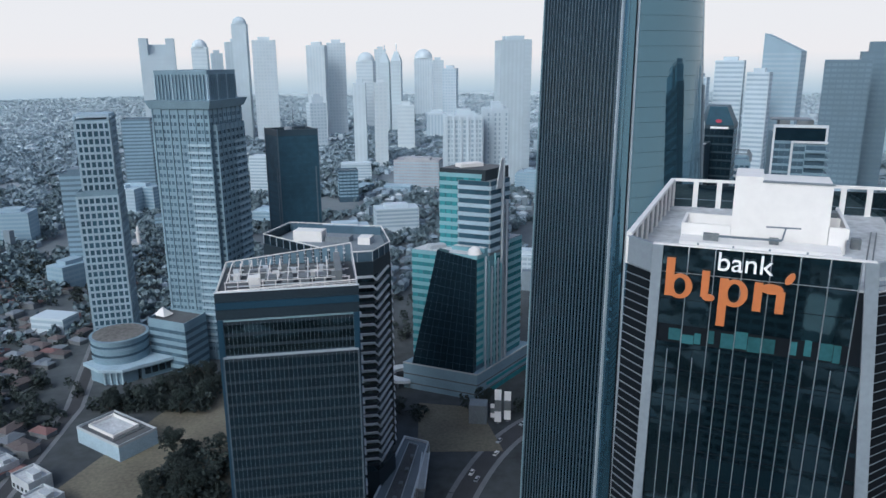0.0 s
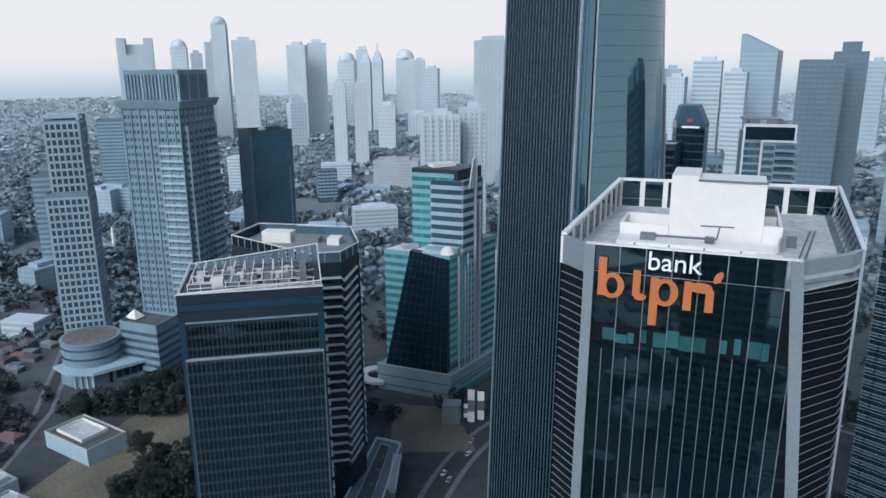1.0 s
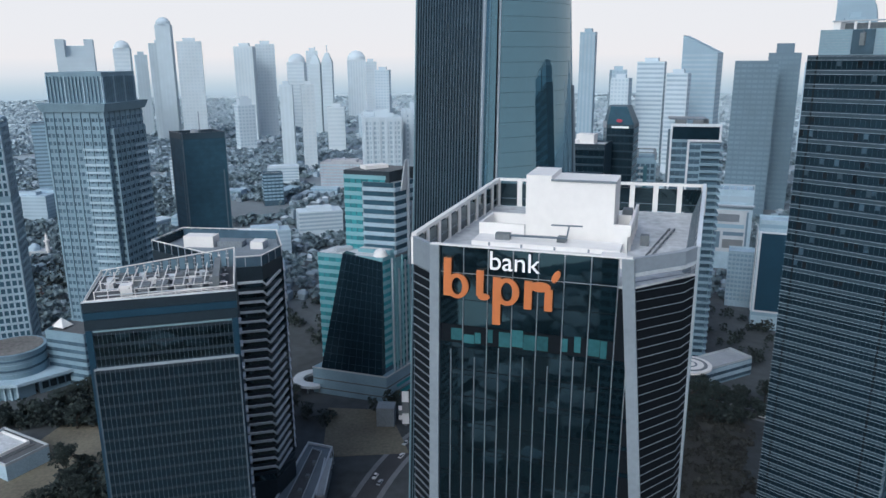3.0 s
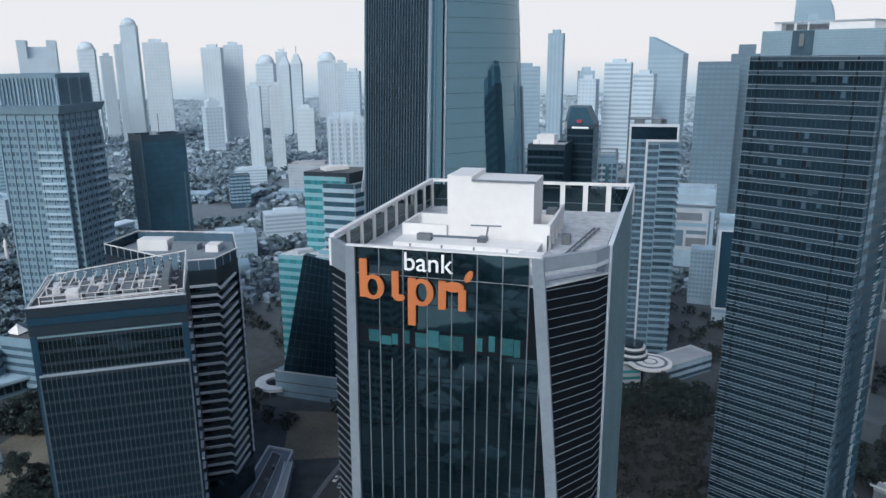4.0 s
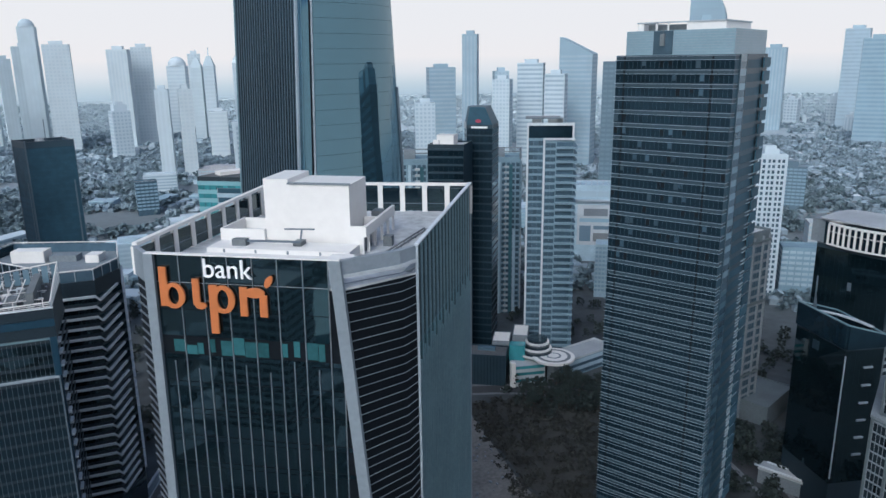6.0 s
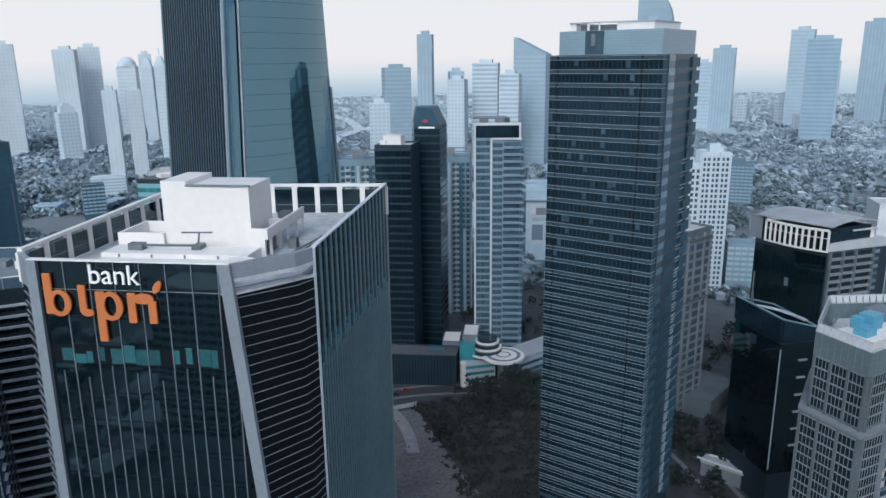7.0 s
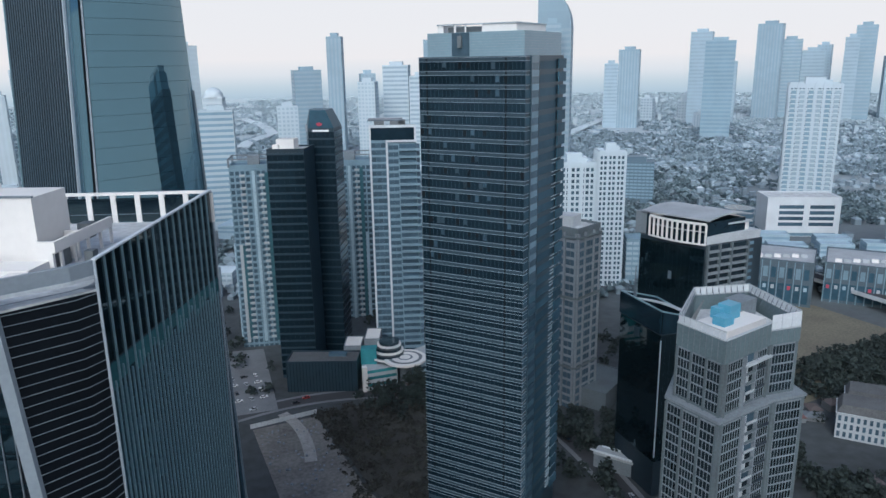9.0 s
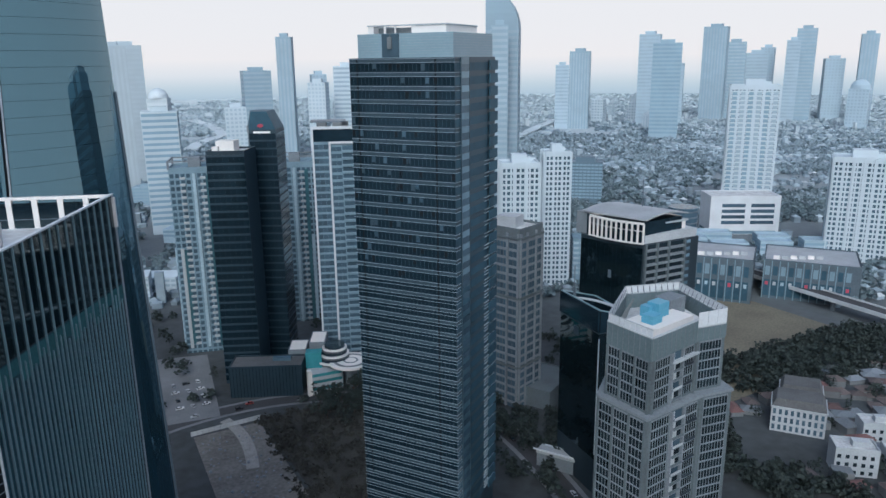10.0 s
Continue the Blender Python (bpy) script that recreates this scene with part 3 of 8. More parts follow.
    part("corner_rib", MB().loft([*(p + out * 0.12 for p in corner(133.9)[:3]), *(p for p in corner(133.9)[2::-1])],
                                 [*(p + out * 0.12 for p in corner(134.3)[:3]), *(p for p in corner(134.3)[2::-1])]), PALE_CONC, ob)
    while z > 2:
        a, kk, q, out = corner(z)
        if (q - a).length > 0.8:
            ins = [a - out * 0.05, kk - out * 0.05, q - out * 0.05]
            up_v = Vector((0, 0, 0.075))
            lo = [a + out * 0.05, kk + out * 0.05, q + out * 0.05, ins[2], ins[1], ins[0]]
            part("louvre_blade", MB().loft(lo, [p + up_v for p in lo]), MULLION, ob)
        z -= 1.18
    # louvred corner, left
    z = 132.2
    while z > 2:
        a, b = down(A, z, lslide), down(FL, z, lslide)
        out = Vector((b.y - a.y, a.x - b.x, 0)).normalized()
        lo = [a + out * 0.2, b + out * 0.2, b - out * 0.3, a - out * 0.3]
        part("louvre_blade", MB().loft(lo, [p + Vector((0, 0, 0.09)) for p in lo]), MULLION, ob)
        z -= 1.2
    a, b, a1, b1 = down(A, 132.4, lslide), down(FL, 132.4, lslide), down(A, top, lslide), down(FL, top, lslide)
    out = Vector((b.y - a.y, a.x - b.x, 0)).normalized()
    part("corner_cladding", MB().loft([a + out * 0.3, b + out * 0.3, b - out * 0.3, a - out * 0.3], [a1 + out * 0.3, b1 + out * 0.3, b1 - out * 0.3, a1 - out * 0.3]), EDGE_METAL, ob)
    # side of close fins: wide bays in the crown, twice as many fins below
    d = Vector((BR[0] - Q[0], BR[1] - Q[1], 0))
    L = d.length
    us = d.normalized()
    ns = Vector((us.y, -us.x, 0))
    sidef = Face((Q[0], Q[1], 0), us, (0, 0, 1), ns)
    nb = 17
    for i in range(nb + 1):
        u = L * i / nb
        part("tall_fin", MB().fbox(sidef, u - 0.06, u + 0.06, 0, top + 1.5 * i / nb, -0.1, 0.28), WHITE_FRAME if i in (0, nb) else FIN_STEEL, ob)
        if i < nb:
            part("crown_glass", MB().fbox(sidef, u + 0.12, u + L / nb - 0.12, 123.2, top + 1.5 * i / nb, -0.15, 0.05), GLASS_NIGHT, ob)
            part("side_glass", MB().fbox(sidef, u + 0.12, u + L / nb - 0.12, 0, 123.0, -0.15, 0.02), SIDE_GLASS, ob)
            part("short_fin", MB().fbox(sidef, u + L / nb / 2 - 0.05, u + L / nb / 2 + 0.05, 0, 120.5 + 2.2 * (i % 2) * 0.6, -0.1, 0.26), FIN_STEEL, ob)
            part("teal_side_pane", MB().fbox(sidef, u + 0.15, u + L / nb - 0.15, 119.4 + 0.7 * (i % 3), 122.8, 0.02, 0.08), TEAL_PANEL, ob)
    lift_up = lambda p, z, o: Vector((*p, z)) + ns * o
    part("side_coping", MB().loft([lift_up(Q, top, 0.32), lift_up(BR, top + 1.5, 0.32), lift_up(BR, top + 1.5, -0.2), lift_up(Q, top, -0.2)],
                                  [lift_up(Q, top + 0.22, 0.32), lift_up(BR, top + 1.72, 0.32), lift_up(BR, top + 1.72, -0.2), lift_up(Q, top + 0.22, -0.2)]), SHADE_WHITE, ob)
    for i in range(1, 12):
        q = Vector(Q).lerp(Vector(BR), i / 12)
        z1 = top + 1.5 * i / 12
        part("parapet_stay", MB().bar((q.x - ns.x * 0.2, q.y - ns.y * 0.2, z1 - 0.4), (q.x - ns.x * 1.5, q.y - ns.y * 1.5, deck + 0.3), 0.09), GREY_FRAME, ob)
    gutter = [lift_up(Q, deck + 0.25, -0.6), lift_up(BR, deck + 0.25, -0.6), lift_up(BR, deck + 0.25, -1.6), lift_up(Q, deck + 0.25, -1.6)]
    part("roof_gutter", MB().loft(gutter, [p + Vector((0, 0, 0.12)) for p in gutter]), GREY_CONC, ob)
    # screens behind and to the left of the terrace: white posts, rail and dark glass
    for p0, p1, h0, h1, n in ((BL, A, top + 1.4, top + 0.2, 9), (BR, BL, top + 1.4, top + 1.4, 9)):
        a, b = Vector((*p0, 0)), Vector((*p1, 0))
        for i in range(n + 1):
            q = a.lerp(b, i / n)
            hh = h0 + (h1 - h0) * i / n
            part("screen_post", MB().obox(q.x, q.y, deck, hh - 0.3, 0.85, 0.6, math.degrees(math.atan2(b.y - a.y, b.x - a.x))), WHITE_PAINT, ob)
            if i < n:
                e = a.lerp(b, (i + 1) / n)
                fc, w2 = upright((q.x, q.y), (e.x, e.y), deck)
                part("screen_glass", MB().fbox(fc, 0.28, w2 - 0.28, 0.4, hh - deck - 0.8, -0.1, 0.0), GLASS_NIGHT, ob)
                part("screen_rail", MB().fbox(fc, 0.28, w2 - 0.28, 1.6, 1.72, -0.16, 0.06), GREY_FRAME, ob)
        d2 = (b - a).normalized()
        o2 = Vector((d2.y, -d2.x, 0))
        part("top_rail", MB().loft([a + o2 * 0.36 + Vector((0, 0, h0 - 0.3)), b + o2 * 0.36 + Vector((0, 0, h1 - 0.3)), b - o2 * 0.36 + Vector((0, 0, h1 - 0.3)), a - o2 * 0.36 + Vector((0, 0, h0 - 0.3))],
                                   [a + o2 * 0.36 + Vector((0, 0, h0 + 0.15)), b + o2 * 0.36 + Vector((0, 0, h1 + 0.15)), b - o2 * 0.36 + Vector((0, 0, h1 + 0.15)), a - o2 * 0.36 + Vector((0, 0, h0 + 0.15))]), WHITE_PAINT, ob)
        part("outer_wall", MB().loft([a + o2 * 0.05, b + o2 * 0.05, b - o2 * 0.3, a - o2 * 0.3],
                                     [a + o2 * 0.05 + Vector((0, 0, deck)), b + o2 * 0.05 + Vector((0, 0, deck)), b - o2 * 0.3 + Vector((0, 0, deck)), a - o2 * 0.3 + Vector((0, 0, deck))]), GLASS_SLATE, ob)
    # lift house and plant walls on the terrace, aligned with the front
    uy = Vector((0.4157, 0.9095, 0))
    yaw = math.degrees(math.atan2(-0.4157, 0.9095))
    O = Vector((47.4, 100.0, 0))

    def blk(name, u0, u1, v0, v1, z0, z1, m=WHITE_PAINT, label="", on=None):
        c = O + ux * (u0 + u1) / 2 + uy * (v0 + v1) / 2
        return part(name, MB().obox(c.x, c.y, z0, z1, u1 - u0, v1 - v0, yaw), m, on or ob, label)

    z0 = deck + 0.25
    lift = blk("lift_house", 0, 12.2, 0, 8, z0, 141.9, label="tall plain white lift house")
    blk("lift_house_coping", 3.5, 12.35, -0.15, 0.3, 141.9, 142.15, GREY_CONC, on=lift)
    blk("lift_house_step", 0, 3.6, 0, 8.1, 141.9, 142.6, on=lift)
    blk("plant_wall", -6.6, -0.02, -0.6, -0.2, z0, 135.6)
    blk("plant_wall", -6.6, -6.2, -0.2, 7, z0, 135.6)
    blk("plant_wall", -6.2, -0.02, 6.6, 7, z0, 135.6)
    blk("plant_floor", -6.2, -0.02, -0.2, 6.6, z0, 134.0, DECK)
    blk("terrace_plinth", -6.4, 13.6, -5.2, -0.62, z0, 134.0)
    blk("plinth_upstand", -6.4, 13.6, -7.4, -5.22, z0, 133.4, WHITE_PAINT)
    blk("gallery_wall", 12.22, 14.2, -0.6, -0.1, z0, 136.4)
    blk("gallery_wall", 14.2, 14.6, -0.6, 15, z0 + 2.4, 136.4, label="long white beam of the plant gallery")
    for v in (1, 4.5, 8, 11.5, 14.6):
        blk("gallery_post", 14.22, 14.58, v - 0.2, v + 0.2, z0, z0 + 2.4)
    blk("gallery_back_wall", 12.3, 14.1, 6, 6.4, z0, 136.4)
    blk("air_handler", 12.5, 13.9, 1.2, 4.2, z0, 135.4, MACHINE)
    blk("air_handler", 12.6, 14.0, 9, 11.2, z0 + 1.9, 136.6, MACHINE)
    blk("air_handler", 15.6, 16.8, 4.2, 5.6, z0, 134.0, MACHINE)
    blk("roof_vent", 5.0, 6.2, -3.0, -1.2, 134.0, 134.6, MACHINE)
    blk("roof_hatch", 11.4, 14.6, -8.2, -5.6, z0, 133.9)
    for u in (-4, 0.5, 5, 9.5):
        blk("plinth_bracket", u, u + 0.25, -5.3, -5.2, 133.45, 133.9, GREY_CONC)
    # window-cleaning crane lying along the plinth
    p = lambda u, v, z: tuple(O + ux * u + uy * v + Vector((0, 0, z)))
    crane = MB().bar(p(-2.6, -3.2, 134.6), p(6.5, -4.0, 134.9), 0.14).bar(p(6.5, -4.0, 134.9), p(6.8, -4.0, 136.6), 0.10).bar(p(4.4, -4.0, 136.6), p(8.6, -4.1, 136.7), 0.09)
    part("cleaning_crane", crane, GREY_FRAME, ob, "slender grey window-cleaning crane")
    blk("crane_carriage", -3.4, -1.4, -3.8, -2.6, 134.0, 134.9, MACHINE)
    for u in (16.8, 17.5):
        part("service_rail", MB().bar(p(u, -2, deck + 0.6), p(u + 2.5, 15, deck + 0.6), 0.09), MACHINE, ob)
        for j in range(7):
            part("rail_post", MB().bar(p(u + 2.5 * j / 6, -2 + 17 * j / 6, deck + 0.25), p(u + 2.5 * j / 6, -2 + 17 * j / 6, deck + 0.55), 0.06), MACHINE, ob)
    # the sign on the front, in plain shapes
    sg = thing("roof_sign", *front.at(8, 128, 0.5), "bold orange shapes under white letters on the glass front", "sign")

    def oval(u, v, ru, rv, hole=0.0, n=22, tilt=0.0):
        mb = MB()
        o, i = [], []
        for j in range(n):
            a = 2 * math.pi * j / n
            x, y = math.cos(a), math.sin(a)
            x, y = x * ru, y * rv
            o.append((u + x * math.cos(tilt) - y * math.sin(tilt), v + x * math.sin(tilt) + y * math.cos(tilt)))
        if not hole:
            return mb.loft([front.at(*q, 0.34) for q in o], [front.at(*q, 0.62) for q in o])
        i = [(u + (x - u) * hole * 0.9, v + (y - v) * (hole + 0.18)) for x, y in o]
        vs = [front.at(*q, w) for q, w in [(q, 0.34) for q in o] + [(q, 0.62) for q in o] + [(q, 0.62) for q in i] + [(q, 0.34) for q in i]]
        fs = [(a * n + j, a * n + (j + 1) % n, ((a + 1) % 4) * n + (j + 1) % n, ((a + 1) % 4) * n + j) for a in range(4) for j in range(n)]
        return mb.add(vs, fs)

    # plain upright bars and ovals
    bars = [(1.75, 2.75, 129.6, 134.5), (6.0, 6.9, 129.9, 133.2), (8.1, 9.1, 126.4, 132.5), (12.0, 12.95, 128.8, 132.4), (14.5, 15.45, 128.8, 131.5)]
    for u0, u1, v0, v1 in bars:
        part("sign_bar", MB().fbox(front, u0, u1, v0, v1, 0.32, 0.60), ORANGE, sg)
    part("sign_round", oval(3.5, 130.95, 1.5, 1.6, 0.52), ORANGE, sg)
    part("sign_round", oval(6.95, 129.85, 0.75, 0.42), ORANGE, sg)
    part("sign_round", oval(9.85, 130.75, 1.55, 1.75, 0.52), ORANGE, sg)
    part("sign_round", oval(13.9, 131.75, 1.3, 0.62), ORANGE, sg)
    part("sign_leaf", oval(15.75, 133.2, 0.42, 0.8, tilt=-0.5), ORANGE, sg)
    cu = bpy.data.curves.new("sign_text", "FONT")
    cu.body, cu.size, cu.extrude, cu.offset = "bank", 3.3, 0.1, 0.0
    cu.materials.append(SIGN_WHITE)
    tx = new("sign_text", cu)
    tx.parent = sg
    tx.matrix_basis = Matrix.Translation(-ORG[sg.name]) @ front.matrix(7.5, 133.5, 0.6)
    return ob


bank_tower()


# -- the tallest tower: ribbed left face, dark slot, smooth right face --
def tall_tower():
    # corners at 120 m over the drawing level, and how each corner edge leans as it rises
    Lc, S, R = Vector((41.2, 234.2)), Vector((58.7, 199.6)), Vector((90.4, 223.2))
    rise = {"L": Vector((0.038, 0.095)), "S": Vector((0.045, 0.15)), "R": Vector((-0.0227, 0.101))}
    B = Lc + R - S
    C = (S + B) / 2
    base = Matrix(((Lc.x - S.x, R.x - S.x), (Lc.y - S.y, R.y - S.y))).inverted()

    def pt(p, z):
        a, b = base @ (Vector(p) - S)
        q = Vector(p) + (rise["S"] * (1 - a - b) + rise["L"] * a + rise["R"] * b) * (z - 120)
        return Vector((*q, z))

    H = 235.0
    chord = R - S
    out = Vector((chord.y, -chord.x)).normalized()
    rad = 46.0
    mid = (S + R) / 2 - out * math.sqrt(rad * rad - chord.length_squared / 4)
    half = math.asin(chord.length / 2 / rad)

    def bow(t, w=0.0):
        """A place on the bowed right face, t from its left edge to its right edge."""
        d = out.to_3d()
        d.rotate(Matrix.Rotation((2 * t - 1) * half, 3, "Z"))
        return mid + d.to_2d() * (rad + w)

    ob = thing("glass_skyscraper", C.x, C.y, 0, "very tall navy glass skyscraper with ribbed side and bowed glass front", "skyscraper")
    keep(C.x, C.y, 36)
    ring = [bow(i / 12, -0.15) for i in range(13)] + [B, Lc]
    part("wall", MB().loft([pt(p, FOOT[ob.name]) for p in ring], [pt(p, H) for p in ring]), BLACK_SLOT, ob)

    def bowed(t0, t1, z0, z1, w, n=6):
        """A bent pane: its face follows the bow, with turned-back edges."""
        mb = MB()
        ts = [t0 + (t1 - t0) * i / n for i in range(n + 1)]
        mb.add([pt(bow(t, w), z0) for t in ts] + [pt(bow(t, w), z1) for t in ts], [(i, i + 1, n + 2 + i, n + 1 + i) for i in range(n)])
        for t in (t0, t1):
            mb.add([pt(bow(t, w), z0), pt(bow(t, w), z1), pt(bow(t, -0.2), z1), pt(bow(t, -0.2), z0)], [(0, 1, 2, 3)])
        for z in (z0, z1):
            mb.add([pt(bow(t, w), z) for t in ts] + [pt(bow(t, -0.2), z) for t in ts], [(i, i + 1, n + 2 + i, n + 1 + i) for i in range(n)])
        return mb

    def bent(name, mb, m, label=""):
        p = part(name, mb, m, ob, label)
        p.data.polygons.foreach_set("use_smooth", [True] * len(p.data.polygons))
        return p

    def lface(p, q, o, z0, z1, a=0.0, b=1.0):
        d = (q - p).normalized()
        n = Vector((d.y, -d.x, 0))
        f = lambda t, z, w: pt(p.lerp(q, t), z) + n * w
        return MB().loft([f(a, z0, o), f(b, z0, o), f(b, z0, -0.2), f(a, z0, -0.2)], [f(a, z1, o), f(b, z1, o), f(b, z1, -0.2), f(a, z1, -0.2)])

    # right face: broad bent panes storey by storey
    z, fh = H, 4.1
    while z > 75:
        for a, b in ((0.075, 0.25), (0.25, 0.45), (0.45, 0.65), (0.65, 0.83), (0.83, 0.995)):
            bent("window_pane", bowed(a + 0.0004, b - 0.0004, z - fh + 0.07, z, 0.15), GLASS_TOWER)
        z -= fh
    bent("lower_glass", bowed(0.075, 0.995, 0, z, 0.14, 24), GLASS_TOWER)
    bent("slot_strip", bowed(0.0, 0.045, 0, H, 0.2, 2), GLASS_TOWER, "grey-blue glass strip beside the slot")
    bent("slot_edge", bowed(0.062, 0.070, 0, H, 0.5, 1), WHITE_FRAME, "pale metal edge beside the slot")
    bent("end_edge", bowed(0.992, 1.0, 0, 150, 0.7, 1), GREY_FRAME)
    # left face: dark glass strips between projecting ribs
    n = 24
    for i in range(n):
        a, b = 0.005 + 0.93 * i / n, 0.005 + 0.93 * (i + 1) / n
        part("glass_strip", lface(Lc, S, 0.10, 0, H, a, b), GLASS_NAVY, ob)
        part("rib", lface(Lc, S, 0.34, 0, H, a + 0.001, a + 0.0080), RIB_PALE, ob)
    part("slot_edge", lface(Lc, S, 0.9, 0, H, 0.932, 0.946), WHITE_FRAME, ob, "pale metal edge beside the slot")
    part("slot_strip", lface(Lc, S, 0.3, 0, H, 0.95, 1.0), GLASS_TOWER, ob, "grey-blue glass strip beside the slot")
    part("corner_edge", lface(Lc, S, 0.6, 0, H, -0.004, 0.006), FIN_STEEL, ob)
    return ob


tall_tower()


# -- the banded office tower --
def banded_tower():
    L, F, R = (151.8, 200.0), (175.5, 173.2), (198.0, 193.0)
    Bk = (L[0] + R[0] - F[0], L[1] + R[1] - F[1])
    poly = [L, F, R, Bk]
    ob = tower("banded_office_tower", "slate glass office tower with pale horizontal bands and light glass crown", "office tower", poly, 161, SLATE_CLAD, rim=0)
    fc, w = upright(L, F, 0)
    n = 26
    facade(ob, fc, w, 161, 4.0, w / n, GLASS_SLATE, mull=RIB_DARK, mull_w=0.06, mull_out=0.12, band=SPANDREL, band_h=1.5, band_out=0.06, limit=180)
    r = random.Random(4)
    # Scattered thin panes in slate, blue-grey or black.
    for k in range(70):
        j, f = int(abs(r.gauss(0.45, 0.22)) * n) % n, r.randrange(17)
        part("lit_blind", MB().fbox(fc, w * j / n + 0.1, w * (j + 1) / n - 0.1, 157 - 4 * f + r.uniform(0.2, 1.2), 159.4 - 4 * f, 0.095, 0.11), r.choice((SPANDREL, GLASS_MID, BLACK_SLOT, BLACK_SLOT)), ob)
    for u in (w * 0.07, w * 0.82):
        part("dark_column", MB().fbox(fc, u, u + 0.5, 20, 161, 0.09, 0.16), BLACK_SLOT, ob)

    def blades(f, u0, u1, z, out, three):
        hs = (0.32, 1.45, 2.5) if three else (0.32, 1.45)
        for h in hs:
            part("sunshade", MB().fbox(f, u0, u1, z - h, z - h + 0.09, 0.0, out * 0.4), BLADE, ob)

    f2, w2 = upright(F, R, 0)
    z = 161.0
    while z > 10:
        low = z < 96
        blades(fc, -0.3, w + 0.35, z, 0.42, low)
        blades(f2, -0.35, 3.2, z, 0.42, low)
        part("corner_glass", MB().fbox(f2, 0.1, 3.2, z - 3.9, z - 1.6, 0.02, 0.10), GLASS_DUSK, ob)
        part("glass_column", MB().fbox(f2, 3.6, 9.0, z - 3.95, z - 2.0, 0.3, 0.42), GLASS_DUSK if low else GLASS_MID, ob)
        part("glass_column", MB().fbox(f2, 3.6, 9.0, z - 1.95, z - 0.05, 0.3, 0.45), GLASS_MID if low else GLASS_PALE, ob)
        part("side_glass", MB().fbox(f2, 9.4, w2 - 6.2, z - 3.95, z - 1.6, 0.02, 0.10), GLASS_DUSK, ob)
        part("side_spandrel", MB().fbox(f2, 9.4, w2 - 6.2, z - 1.55, z - 0.02, 0.02, 0.12), SPANDREL, ob)
        part("end_glass", MB().fbox(f2, w2 - 6.0, w2 + 0.3, z - 3.95, z - 1.0, 0.5, 0.9), GLASS_DUSK, ob)
        if z < 130:
            blades(f2, w2 - 9, w2 + 0.6, z, 1.3, low)
        z -= 4.0
    for u in (3.4, 9.2):
        part("column_edge", MB().fbox(f2, u - 0.15, u + 0.15, 0, 161, 0.0, 0.5), SPANDREL, ob)
    # set-back crown of pale louvred glass and the plant walls on it
    c = Vector((sum(p[0] for p in poly) / 4, sum(p[1] for p in poly) / 4))
    cr = [tuple(c + (Vector(p) - c) * s) for p, s in zip(poly, (0.88, 0.96, 0.96, 0.88))]
    crown = part("crown_wall", MB().prism(cr, 161, 168), CROWN_GLASS, ob, "pale blue louvred glass crown")
    for i in (0, 1):
        fc, w = upright(cr[i], cr[i + 1], 161)
        for j in range(9):
            part("crown_louvre", MB().fbox(fc, 0, w, 0.4 + j * 0.76, 0.48 + j * 0.76, 0, 0.12), WHITE_FRAME, crown)
        if i == 0:
            part("crown_panel", MB().fbox(fc, w * 0.27, w * 0.45, 0.2, 6.9, 0.0, 0.3), GLASS_MID, crown)
            part("gondola", MB().fbox(fc, w * 0.34, w * 0.38, 2.6, 6.0, 0.3, 1.0), MACHINE, ob)
            part("gondola_cable", MB().fbox(fc, w * 0.36, w * 0.363, 6.0, 7.6, 0.5, 0.6), MACHINE, ob)
    cr2 = [tuple(c + (Vector(p) - c) * 0.74) for p in poly]
    for i in range(4):
        fc, w = upright(cr2[i], cr2[(i + 1) % 4], 168)
        for u0, u1 in (((0, 0.08), (0.20, 0.24), (0.34, 0.37), (0.56, 1)) if i == 0 else ((0, 1),)):
            part("plant_wall", MB().fbox(fc, w * u0 + 0.3, w * u1 - 0.1, 0, 2.2, -0.3, 0), WHITE_PAINT, ob)
        part("plant_beam", MB().fbox(fc, 0, w, 2.2, 2.6, -0.6, 0.3), PALE_CONC, ob)
    for k in range(5):
        q = c + Vector((-9 + 4.4 * k, 3 - 2.6 * (k % 3)))
        part("roof_unit", MB().obox(q.x, q.y, 168, 169.4 + 0.5 * (k % 2), 2.4, 1.8, 40), MACHINE if k % 2 else WHITE_FRAME, ob)
    part("plant_house", MB().prism([tuple(c + (Vector(p) - c) * 0.6) for p in poly], 168, 169.8), MACHINE, ob)
    return ob


banded_tower()


